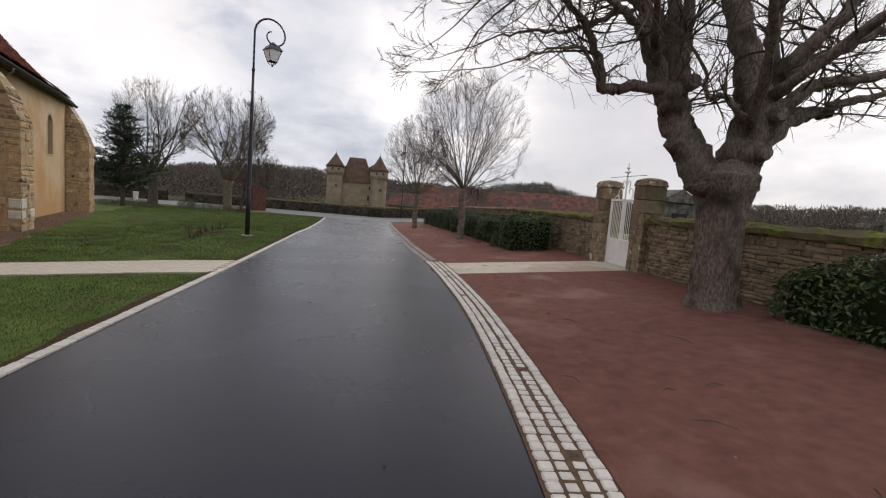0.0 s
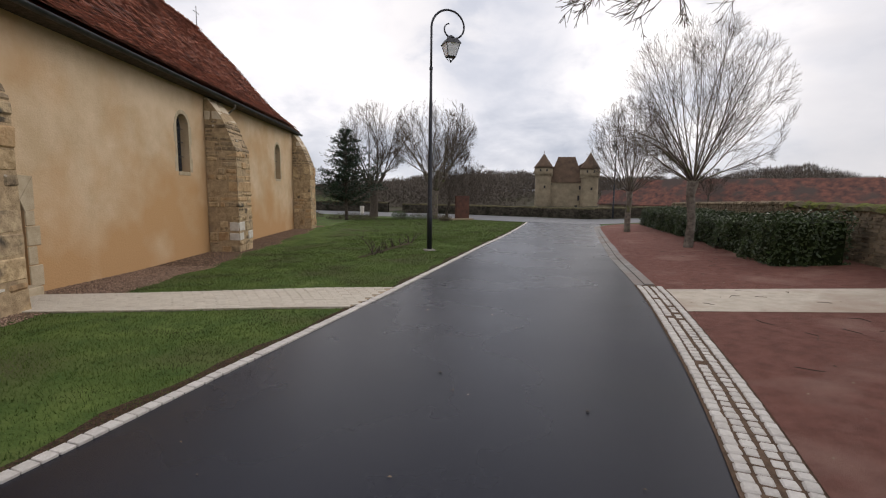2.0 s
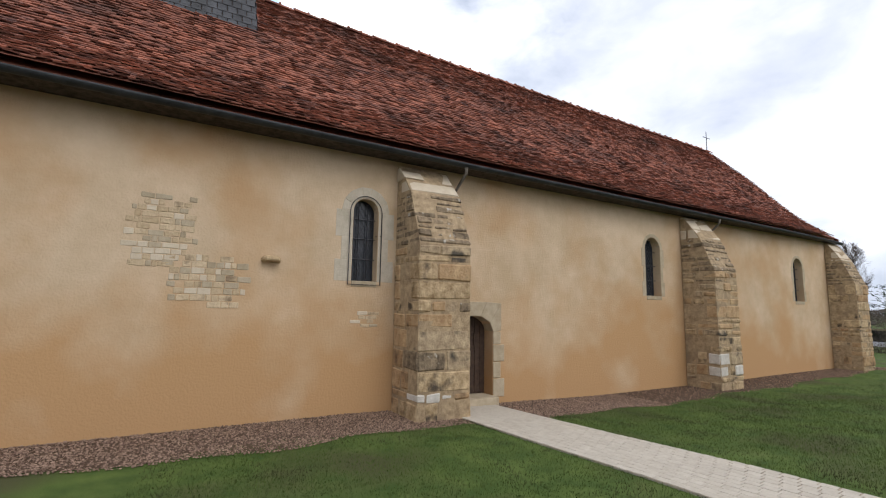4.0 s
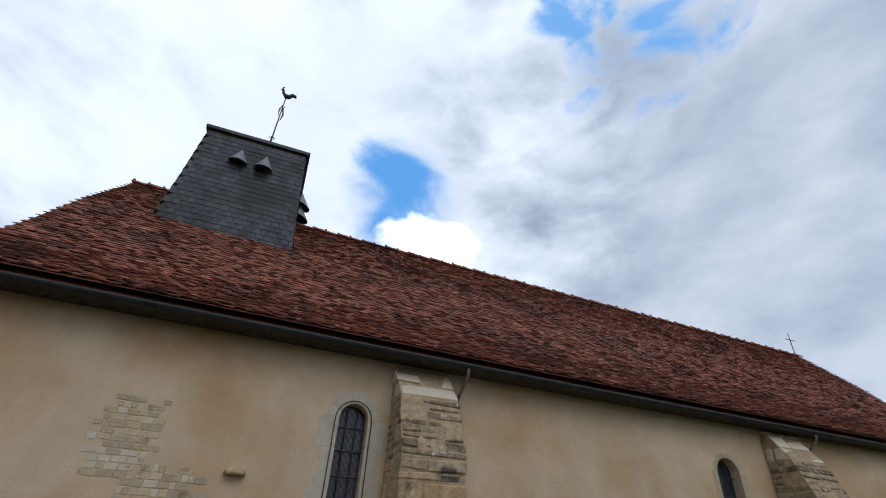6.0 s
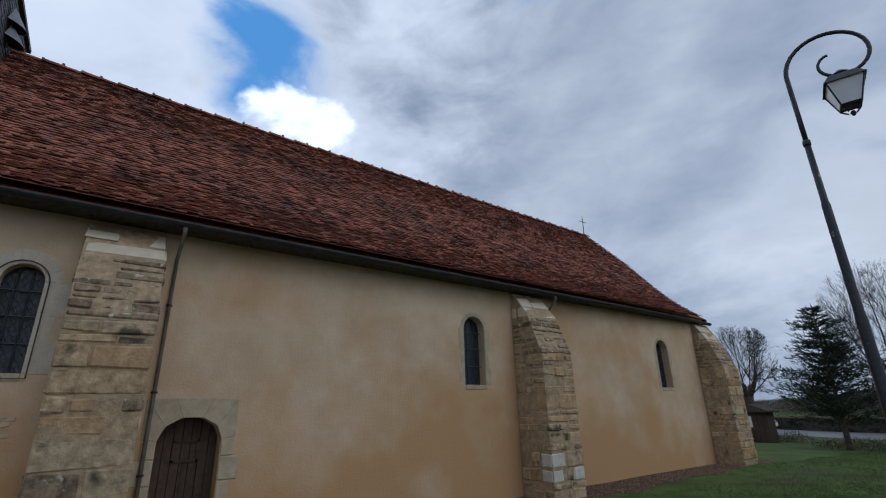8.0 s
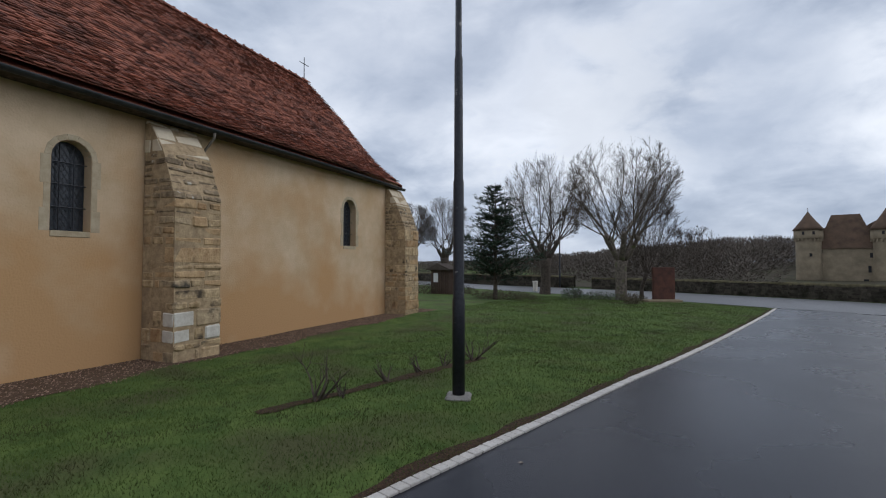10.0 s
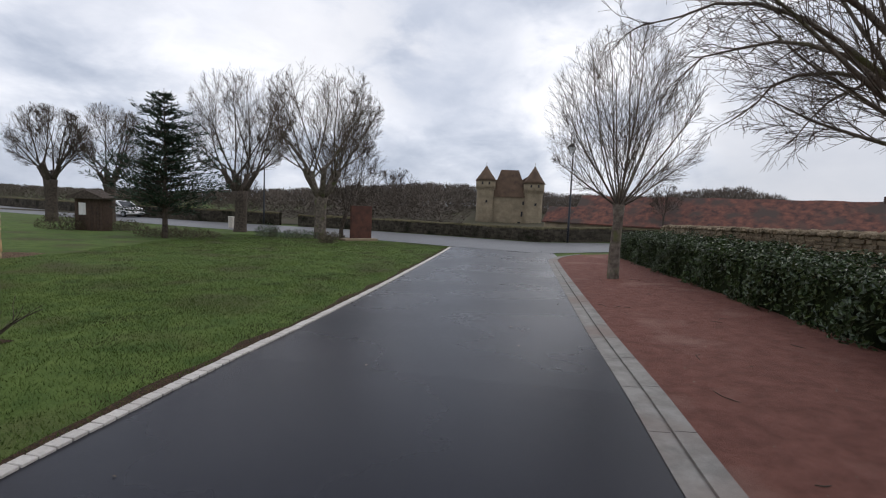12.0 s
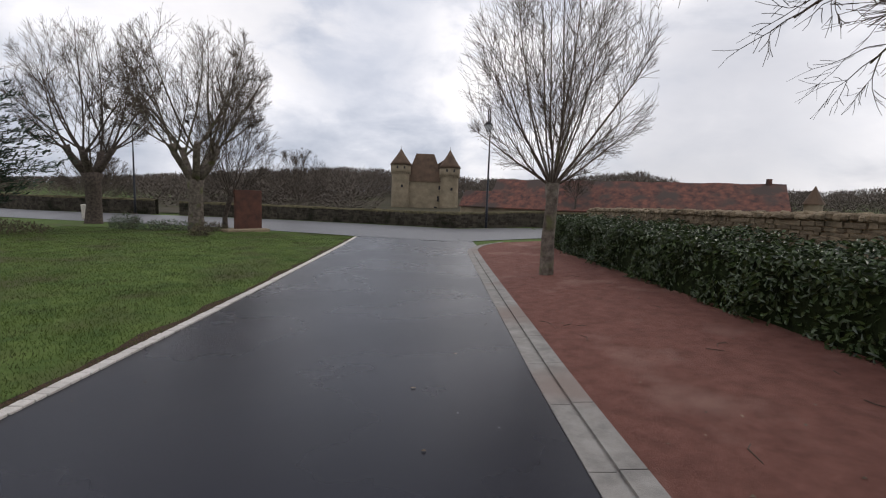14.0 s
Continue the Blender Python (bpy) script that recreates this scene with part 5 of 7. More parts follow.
def conifer(x, y, height, width, seed):
    random.seed(seed)
    base = empty("fir_tree", (x, y, ground_z(x, y)), "dark green young cedar on the lawn", "tree")
    b = Build()
    b.tube([(0, 0, -0.1), (0, 0, 1.0), (0.03, 0, height * 0.5), (0, 0, height)], [0.15, 0.12, 0.07, 0.01], 8)
    b.thing("trunk", BARK_DARK, base)
    wood, nd = Build(), Build()
    z = 1.15
    while z < height - 0.2:
        k = (z - 1.1) / (height - 1.1)
        reach = width * 0.5 * min((1 - k) ** 0.8, 0.62 + 2.6 * k) * rnd(0.6, 1.25) + 0.12
        for j in range(8 if k < 0.7 else 5):
            a = rnd(0, 6.28)
            rr = reach * rnd(0.65, 1.1)
            d = Vector((math.cos(a), math.sin(a), rnd(0.08, 0.5)))
            tip = Vector((0, 0, z)) + d * rr + Vector((0, 0, -0.06 * rr))
            wood.tube([(0, 0, z), Vector((0, 0, z)).lerp(tip, 0.5) + Vector((0, 0, 0.06)), tip], [0.03, 0.02, 0.006], 4, False)
            n = int(8 + rr * 30)
            for _ in range(n):
                t = rnd(0.12, 1.03)
                c = Vector((0, 0, z)).lerp(tip, t) + Vector((rnd(-1, 1), rnd(-1, 1), rnd(-0.5, 0.4))) * 0.16 * (0.5 + rr * 0.4)
                e = (d + Vector((rnd(-1, 1), rnd(-1, 1), rnd(-0.3, 0.6)))).normalized() * rnd(0.14, 0.30)
                w = e.cross(Vector((rnd(-1, 1), rnd(-1, 1), 1))).normalized() * rnd(0.012, 0.028)
                nd.add([c - w, c + e * 0.5 - w * 1.2, c + e, c + e * 0.5 + w * 1.2, c + w], [(0, 1, 2), (0, 2, 4), (2, 3, 4)])
        z += rnd(0.14, 0.24)
    wood.thing("inner_wood", BARK_DARK, base, kind="stuff")
    nd.thing("crown", NEEDLE, base, "dark needle foliage in layers")
    return base


conifer(-5.2, 38.6, 7.0, 5.8, 61)

# ---- street lamps ----


def street_lamp(x, y, turn, label):
    z = ground_z(x, y)
    base = empty("street_lamp", (x, y, z), label, "street lamp", "street lamps", turn=turn)
    b = Build()
    b.hexa(block((-0.17, -0.17, -0.1), (0.17, 0.17, 0.045)), 0.03)
    b.thing("footing", CONCRETE, base, "square concrete footing")
    b = Build()
    b.lathe([(0.085, 0.05), (0.085, 1.3), (0.075, 1.34), (0.072, 2.9), (0.062, 2.95), (0.056, 4.6), (0.046, 4.66), (0.042, 5.66)], sides=12)
    b.lathe([(0.05, 5.62), (0.055, 5.64), (0.055, 5.70), (0.04, 5.72)], sides=12)
    b.thing("pole", IRON_WORN, base, "tapering dark blue-black steel pole, scratched", smooth=True)
    b = Build()
    pts = [(0, 0, 5.6), (0, 0, 6.2), (0.0, 0, 6.55)]
    SPIRAL = [(0.0, 0.60), (0.25, 0.54), (0.5, 0.46), (0.75, 0.26), (1.0, 0.18), (1.25, 0.14)]
    for k in range(38):
        t = 1.22 * k / 37
        a = math.pi - t * math.pi * 2
        r = spline(SPIRAL, t)
        pts.append((0.60 + r * math.cos(a), 0, 6.92 + r * math.sin(a)))
    b.tube(pts, [0.036 - 0.016 * i / len(pts) for i in range(len(pts))], 8)
    b.thing("swan_neck", IRON, base, "scrolled iron swan neck", smooth=True)
    lx, lz = 0.64, 6.17
    lantern = empty("lantern", (0, 0, 0), "four-sided glazed lantern", "")
    lantern.parent = base
    b = Build()
    b.tube([(lx, 0, lz + 0.45), (lx, 0, lz + 0.50)], [0.03, 0.05], 8)
    b.lathe([(0.10, lz + 0.46), (0.13, lz + 0.48), (0.07, lz + 0.53), (0.03, lz + 0.56)], (lx, 0), 12)
    q = [(0.26, 0.28), (0.17, 0.42), (0.09, 0.47)]
    vs = [(lx + sx * r, sy * r, lz + h) for r, h in q for sx, sy in ((1, -1), (1, 1), (-1, 1), (-1, -1))]
    b.add(vs, [(4 * i + k, 4 * i + (k + 1) % 4, 4 * i + 4 + (k + 1) % 4, 4 * i + 4 + k) for i in range(2) for k in range(4)] + [(3, 2, 1, 0)])
    b.thing("hood", IRON, lantern)
    b = Build()
    for sx, sy in ((1, -1), (1, 1), (-1, 1), (-1, -1)):
        b.tube([(lx + sx * 0.23, sy * 0.23, lz + 0.29), (lx + sx * 0.12, sy * 0.12, lz - 0.10), (lx + sx * 0.05, sy * 0.05, lz - 0.2)], [0.013] * 3, 5)
        b.tube([(lx + sx * 0.125, sy * 0.125, lz - 0.09), (lx - sy * 0.125, sx * 0.125, lz - 0.09)], [0.012] * 2, 5)
    b.lathe([(0.02, lz - 0.26), (0.04, lz - 0.22), (0.02, lz - 0.18)], (lx, 0), 8)
    b.thing("lantern_frame", IRON, lantern)
    for k in range(4):
        a = math.pi / 2 * k
        m = Matrix.Translation((lx, 0, 0)) @ Matrix.Rotation(a, 4, "Z")
        b = Build()
        loop = [m @ Vector(p) for p in ((0.125, -0.115, lz - 0.085), (0.125, 0.115, lz - 0.085), (0.225, 0.215, lz + 0.28), (0.225, -0.215, lz + 0.28))]
        b.extrude(loop, (m.to_3x3() @ Vector((-0.006, 0, 0))))
        b.thing("pane", LAMP_GLASS, lantern)
    return base


street_lamp(1.26, 17.76, 18, "tall scrolled street lamp in dark iron on the lawn")
street_lamp(-5.2, 58.2, -60, "tall scrolled street lamp in dark iron across the village road")
street_lamp(17.85, 45.55, -122, "tall scrolled street lamp in dark iron behind the roadside wall")

# ---- verges, hedge and cemetery wall ----


def hedge(name, s0, s1, u0, u1, tops, seed, label, per_m2=230, singles=0):
    """A clipped laurel hedge: core coloured dark as the shade inside, and big leaves on every side that shows. tops:
    rows of place, height.
    """

    def height(s):
        return spline(tops, min(max(s, tops[0][0]), tops[-1][0]))

    top = sum(h for _, h in tops) / len(tops)
    random.seed(seed)
    x, y = at((s0 + s1) / 2, (u0 + u1) / 2)
    base = empty(name, (0, 0, 0), label, "hedge")
    # a solid hull whose colour holds the shade of the hedge's inside
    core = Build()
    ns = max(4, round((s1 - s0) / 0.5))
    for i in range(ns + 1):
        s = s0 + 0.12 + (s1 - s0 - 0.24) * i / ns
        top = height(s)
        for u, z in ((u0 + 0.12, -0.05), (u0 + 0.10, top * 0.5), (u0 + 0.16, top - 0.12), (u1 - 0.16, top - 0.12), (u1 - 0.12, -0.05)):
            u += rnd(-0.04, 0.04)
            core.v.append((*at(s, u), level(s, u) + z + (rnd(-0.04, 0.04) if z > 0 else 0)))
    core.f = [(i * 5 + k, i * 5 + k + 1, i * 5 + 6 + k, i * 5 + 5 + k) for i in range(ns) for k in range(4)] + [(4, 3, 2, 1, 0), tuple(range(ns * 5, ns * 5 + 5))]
    core.thing("core", HEDGE_SHADE_CORE, base, "solid core with the shade between the leaves in its colour")
    leaves = Build()
    faces = [("front", (s1 - s0) * top), ("top", (s1 - s0) * (u1 - u0)), ("end0", (u1 - u0) * top), ("end1", (u1 - u0) * top)]
    made = 0
    for face, area in faces:
        for _ in range(int(area * per_m2)):
            if face == "front":
                s = rnd(s0, s1)
                u, z, out = u0, height(s) * random.random() ** 0.9, (0, -1, 0.25)
            elif face == "top":
                s = rnd(s0, s1)
                u, z, out = rnd(u0, u1), height(s), (0, -0.15, 1)
            else:
                s = s0 if face == "end0" else s1
                u, z, out = rnd(u0, u1), height(s) * random.random(), ((-1, 0, 0.2) if face == "end0" else (1, 0, 0.2))
            bulge = 0.09 * math.sin(s * 2.3 + z * 3) + 0.06 * math.sin(s * 5.1 + u * 4)
            dep = rnd(-0.13, 0.05) + bulge
            s, u, z = s + out[0] * dep, u + out[1] * dep, max(0.04, z + out[2] * dep)
            nrm = Vector(out) + Vector((rnd(-1, 1), rnd(-1, 1), rnd(-0.6, 0.9))) * 0.75
            along = Vector((rnd(-1, 1), rnd(-1, 1), rnd(-0.9, 0.5))) + Vector(out) * 0.4
            nrm.normalize()
            along = (along - nrm * along.dot(nrm)).normalized()
            ln, wd = rnd(0.075, 0.13), rnd(0.018, 0.03)
            side = nrm.cross(along) * wd

            def w(v):
                return Vector((0.28 * v.x + 0.96 * v.y, 0.96 * v.x - 0.28 * v.y, v.z))
            o = Vector((*at(s, u), level(s, u) + z))
            dip = -nrm * 0.012
            vs = [w(-along * ln * 0.5), w(side - dip), w(dip * 0.5), w(-side - dip), w(along * ln * 0.5 + dip), w(along * ln * 0.2 + side * 0.8 - dip), w(along * ln * 0.2 - side * 0.8 - dip)]
            fs = ((0, 1, 2), (0, 2, 3), (1, 5, 4, 2), (2, 4, 6, 3))
            if face == "front" and made < singles and 19 < s < 24:
                one = Build()
                one.add(vs, fs)
                ob = one.thing("leaf", LEAF_PIECE, base)
                ob.location = o
                made += 1
            else:
                leaves.add([o + v for v in vs], fs)
    leaves.thing("foliage", LEAF, base, "glossy dark green laurel leaves", kind="stuff")
    return base


hedge("laurel_hedge", 15.4, 36.6, 5.15, 6.75, [(15.4, 1.14), (17, 1.1), (19.5, 0.92), (23, 0.94), (27, 1.02), (36.6, 1.08)], 71, "clipped glossy green laurel hedge along the cemetery wall", 320, 240)
hedge("laurel_bush", 0.6, 6.3, 6.55, 7.1, [(0.6, 1.15), (4.6, 1.1), (5.8, 0.95), (6.3, 0.7)], 72, "loose laurel bush against the cemetery wall", 300)


def rubble(name, label, s0, s1, u0, thick, height, seed, part_range, row=0.078, width=(0.10, 0.30), cover=MOSS):
    """A coursed rubble wall along the lane: stones near the gate are pieces of their own."""
    random.seed(seed)
    base = empty(name, (0, 0, 0), label, "", kind="structure")
    core = Build()
    n = max(2, round((s1 - s0) / 1.0))
    for i in range(n + 1):
        s = s0 + 0.01 + (s1 - s0 - 0.02) * i / n
        for u, z in ((u0 + 0.03, -0.3), (u0 + 0.03, height - 0.02), (u0 + thick - 0.03, height - 0.02), (u0 + thick - 0.03, -0.3)):
            core.v.append((*at(s, u), level(s, u) + z))
    core.f = [(i * 4 + k, i * 4 + (k + 1) % 4, i * 4 + 4 + (k + 1) % 4, i * 4 + 4 + k) for i in range(n) for k in range(4)] + [(3, 2, 1, 0), tuple(range(n * 4, n * 4 + 4))]
    core.thing("mortar", MORTAR, base)
    rest, z, made = Build(), -0.05, 0
    while z < height - 0.03:
        h = min(row * rnd(0.75, 1.35), height - z)
        s = s0 + rnd(-0.1, 0)
        while s < s1:
            w = rnd(*width)
            a, c = max(s, s0), min(s + w, s1)
            if c - a > 0.05:
                f = rnd(-0.025, 0.02)
                j = [rnd(-0.01, 0.01) for _ in range(4)]
                vs = []
                for zz, q in ((z + 0.008, 0), (z + h - 0.008, 2)):
                    for ss, uu in ((a + 0.008, u0 + 0.1), (c - 0.008, u0 + 0.1), (c - 0.008, u0 + f), (a + 0.008, u0 + f)):
                        vs.append(Vector((*at(ss, uu), level(ss, uu) + zz + j[q] * 0.6)))
                vs = [vs[k] for k in (0, 3, 2, 1, 4, 7, 6, 5)]
                if part_range and part_range[0] < a < part_range[1] and made < 300:
                    one = Build()
                    one.hexa(vs, 0.014)
                    one.thing("stone", RUBBLE, base)
                    made += 1
                else:
                    rest.add(vs, HEX)
            s += w
        z += h
    rest.thing("rubble_courses", RUBBLE_JOINED, base, kind="stuff")
    if cover is not MOSS:
        # loose flat stones bedded along the top
        b = Build()
        for row_u in (0.0, 0.16, 0.31):
            s = s0 + rnd(0, 0.1)
            while s < s1 - 0.3:
                w, h = rnd(0.07, 0.20), rnd(0.03, 0.10)
                ua, ub = u0 + row_u - 0.04 + rnd(-0.03, 0.02), u0 + row_u + 0.16 + rnd(-0.02, 0.03)
                vs = [Vector((*at(ss, uu), level(ss, uu) + height + zz + rnd(-0.02, 0.02))) for zz in (-0.05, h) for ss, uu in ((s, ub), (s, ua), (s + w, ua), (s + w, ub))]
                b.hexa(vs, 0.03)
                s += w + rnd(-0.01, 0.02)
        b.thing("coping_stones", cover, base, "rough loose stones along the wall top", kind="stuff")
        return base
    # mossy, uneven top
    b = Build()
    n = max(4, round((s1 - s0) / 0.22))
    for i in range(n + 1):
        s = s0 + (s1 - s0) * i / n
        for u, zz in ((u0 - 0.06, -0.07), (u0 - 0.05, 0.02), (u0 + 0.06, 0.06), (u0 + thick * 0.5, 0.11), (u0 + thick - 0.05, 0.05), (u0 + thick + 0.05, -0.05)):
            u += rnd(-0.03, 0.03)
            b.v.append((*at(s, u), level(s, u) + height + zz + rnd(-0.035, 0.03)))
    b.f = [(i * 6 + k, i * 6 + k + 1, i * 6 + 7 + k, i * 6 + 6 + k) for i in range(n) for k in range(5)] + [(5, 4, 3, 2, 1, 0), tuple(range(n * 6, n * 6 + 6))]
    b.thing("coping", cover, base, "rounded wall top overgrown with moss" if cover is MOSS else "rough stone wall top")
    return base


rubble("cemetery_wall_1", "coursed rubble wall with a mossy top", -6.0, 10.64, 7.1, 0.45, 1.36, 81, (6.0, 10.4))
rubble("cemetery_wall_2", "coursed rubble wall with a mossy top", 13.12, 20.0, 7.1, 0.45, 1.3, 83, None)
rubble("cemetery_wall_3", "coursed rubble wall with a rough stone top", 20.02, 37.5, 7.1, 0.45, 1.32, 82, None, cover=RUBBLE_JOINED)


def pier(s0, s1, label):
    random.seed(int(s0 * 10))
    base = empty("gate_pier", (0, 0, 0), label, "pier", "gate piers")
    u0, u1 = 6.95, 7.50
    z0 = level(s0, u0)

    def blk(a, c, d, e, z, h, bev, name, mat, inset=0.0):
        vs = [Vector((*at(ss, uu), zz)) for zz, k in ((z, 0), (z + h, inset)) for ss, uu in ((a + k, d + k), (a + k, e - k), (c - k, e - k), (c - k, d + k))]
        b = Build()
        b.hexa([vs[i] for i in (0, 1, 2, 3, 4, 5, 6, 7)], bev)
        b.thing(name, mat, base)
    z = z0 - 0.1
    while z < z0 + 2.15:
        h = min(rnd(0.28, 0.46), z0 + 2.2 - z)
        j = rnd(-0.012, 0.012)
        if random.random() < 0.55:
            m = s0 + (s1 - s0) * rnd(0.35, 0.65)
            blk(s0 + j, m - 0.005, u0 + j, u1, z + 0.005, h - 0.01, 0.012, "stone", random.choice((RUBBLE, STONE_LICHEN)))
            blk(m + 0.005, s1 + j, u0, u1, z + 0.005, h - 0.01, 0.012, "stone", random.choice((RUBBLE, STONE_LICHEN)))
        else:
            blk(s0 + j, s1 + j, u0 + j, u1, z + 0.005, h - 0.01, 0.012, "stone", random.choice((RUBBLE, STONE_LICHEN)))
        z += h
    blk(s0 - 0.03, s1 + 0.03, u0 - 0.03, u1 + 0.03, z + 0.003, 0.15, 0.02, "cap_slab", STONE_LICHEN, 0.03)
    blk(s0 + 0.0, s1 - 0.0, u0 + 0.0, u1 - 0.0, z + 0.156, 0.06, 0.025, "cap_top", STONE_LICHEN, 0.14)


pier(10.62, 11.16, "weathered lichen-spotted stone gate pier with a low cap")
pier(12.60, 13.14, "weathered lichen-spotted stone gate pier with a low cap")

# white iron gate: two leaves with a solid foot, bars above and a scrolled crest
gate = empty("cemetery_gate", (0, 0, 0), "closed white iron double gate with scrolled crest", "gate")
GU, GZ = 7.15, level(11.9, 7.15) - 0.02
GS0, GS1 = 11.20, 12.56
gmid = (GS0 + GS1) / 2


def gp(s, z, du=0.0):
    return Vector((*at(s, GU + du), GZ + z))


def gate_box(b, sa, sb, za, zb, t=0.02):
    vs = [gp(s, z, d) for z in (za, zb) for s, d in ((sa, -t), (sa, t), (sb, t), (sb, -t))]
    b.hexa(vs, 0.004)


for sa, sb in ((GS0, gmid - 0.01), (gmid + 0.01, GS1)):
    b = Build()
    gate_box(b, sa, sa + 0.05, 0.06, 1.90)
    gate_box(b, sb - 0.05, sb, 0.06, 1.90)
    for z in (0.06, 0.72, 1.82):
        gate_box(b, sa, sb, z, z + 0.06)
    leaf = b.thing("gate_leaf", WHITE_PAINT, gate, "white painted iron leaf")
    b = Build()
    gate_box(b, sa + 0.05, sb - 0.05, 0.12, 0.72, 0.008)
    b.thing("foot_panel", WHITE_PAINT, leaf)
    n = 7
    for k in range(n):
        s = sa + 0.05 + (sb - sa - 0.1) * (k + 0.5) / n
        b = Build()
        b.tube([gp(s, 0.76), gp(s, 1.84)], [0.009, 0.009], 6)
        b.thing("bar", WHITE_PAINT, leaf)
b = Build()
gate_box(b, gmid - 0.025, gmid + 0.025, 1.86, 2.55, 0.012)
for sg in (1, -1):
    for r0, cs, cz in ((0.20, 0.27, 2.06), (0.12, 0.16, 2.32)):
        pts = []
        for k in range(22):
            a = -1.2 + 4.6 * k / 21
            r = r0 * (1 - 0.035 * k)
            pts.append(gp(gmid + sg * (cs + r * math.cos(a) * 0.8 - 0.05), cz + r * math.sin(a)))
        b.tube(pts, [0.014] * len(pts), 5)
    b.tube([gp(gmid + sg * 0.55, 1.88), gp(gmid + sg * 0.42, 2.0), gp(gmid + sg * 0.3, 1.95)], [0.014, 0.012, 0.01], 5)
b.tube([gp(gmid, 2.5), gp(gmid, 2.86)], [0.022, 0.012], 6)
b.tube([gp(gmid - 0.15, 2.62), gp(gmid + 0.15, 2.62)], [0.016, 0.016], 6)
b.lathe([(0.01, GZ + 2.68), (0.05, GZ + 2.73), (0.01, GZ + 2.79)], tuple(gp(gmid, 0).xy), 8)
b.lathe([(0.01, GZ + 2.56), (0.045, GZ + 2.61), (0.01, GZ + 2.66)], tuple(gp(gmid, 0).xy), 8)
b.thing("crest", WHITE_PAINT, gate, "scrolled crest with a small cross")
b = Build()
b.tube([gp(11.0, 2.5), gp(12.75, 2.5)], [0.007, 0.007], 5)
b.thing("tie_rod", IRON, gate)

# graves beyond the wall
GRANITE = material("weathered_granite", (0.035, 0.033, 0.03), (0.13, 0.12, 0.11), 6.0, 0.9, 0.6, 40, stain=(0.16, 0.15, 0.13), stain_scale=4.0)
random.seed(91)


def grave(s, u, h, label, kind_of):
    x, y = at(s, u)
    base = empty("grave", (x, y, level(s, u)), label, "grave", "graves beyond the wall", turn=-16 + rnd(-8, 8))
    b = Build()
    b.hexa(block((-0.5, -1.0, 0), (0.5, 1.0, 0.4)), 0.03)
    b.thing("slab", RUBBLE, base)
    if kind_of == "cross":
        b = Build()
        b.hexa(block((-0.3, 0.5, 0.4), (0.3, 1.0, h - 0.9)), 0.04)
        b.thing("plinth", GRANITE, base)
        b = Build()
        b.hexa(block((-0.09, 0.68, h - 0.9), (0.09, 0.84, h)), 0.02)
        b.hexa(block((-0.34, 0.685, h - 0.42), (0.34, 0.835, h - 0.22)), 0.02)
        b.lathe([(0.0, h - 0.05), (0.13, h), (0.1, h + 0.05), (0.0, h + 0.08)], (0, 0.76), 8)
        b.thing("cross", GRANITE, base, "grey stone cross")
    elif kind_of == "iron":
        b = Build()
        b.tube([(0, 0.8, 0.4), (0, 0.8, h)], [0.03, 0.02], 6)
        b.tube([(-0.3, 0.8, h - 0.3), (0.3, 0.8, h - 0.3)], [0.02, 0.02], 6)
        b.tube([(-0.25, 0.8, 0.5), (-0.2, 0.8, h - 0.5), (0, 0.8, h - 0.1), (0.2, 0.8, h - 0.5), (0.25, 0.8, 0.5)], [0.015] * 5, 5)
        b.thing("cross", WHITE_PAINT, base, "pale iron cross")
    else:
        b = Build()
        b.hexa(block((-0.75, -0.3, 0.4), (0.75, 1.0, h - 0.5)), 0.03)
        b.thing("body", GRANITE, base)
        b = Build()
        b.extrude([(-0.9, -0.4, h - 0.5), (0.9, -0.4, h - 0.5), (0, -0.4, h)], (0, 1.5, 0))
        b.thing("gable_roof", GRANITE, base)
        b = Build()
        b.box((-0.3, -0.33, 0.5), (0.3, -0.31, h - 0.9))
        b.thing("doorway", DARK, base)


grave(11.0, 16.2, 2.3, "tall grey stone grave cross", "cross")
grave(12.9, 18.2, 2.2, "grey stone grave cross", "cross")
grave(15.2, 20.4, 2.1, "grey stone grave cross", "cross")
grave(16.1, 11.8, 2.55, "small stone grave chapel with a gabled roof", "chapel")
grave(15.2, 14.5, 2.5, "pale iron grave cross", "iron")
grave(14.0, 21.0, 2.3, "grey stone grave cross", "cross")
grave(14.6, 14.0, 2.2, "pale iron grave cross", "iron")

# ---- edges of the lane ----
random.seed(101)
sett_meshes = []
for k in range(6):
    b = Build()
    j = [rnd(-0.006, 0.006) for _ in range(8)]
    b.hexa([(-0.052 + j[0], -0.051 + j[1], -0.06), (0.052 + j[2], -0.051 + j[3], -0.06), (0.052 + j[4], 0.051 + j[5], -0.06), (-0.052 + j[6], 0.051 + j[7], -0.06),
            (-0.052 + j[0], -0.051 + j[1], 0.012), (0.052 + j[2], -0.051 + j[3], 0.010), (0.052 + j[4], 0.051 + j[5], 0.012), (-0.052 + j[6], 0.051 + j[7], 0.008)], 0.012)
    sett_meshes.append((b.mesh("sett", SETT), b))


def edge_dir(fn, s):
    return math.atan2(fn(s + 0.05) - fn(s - 0.05), 0.1)


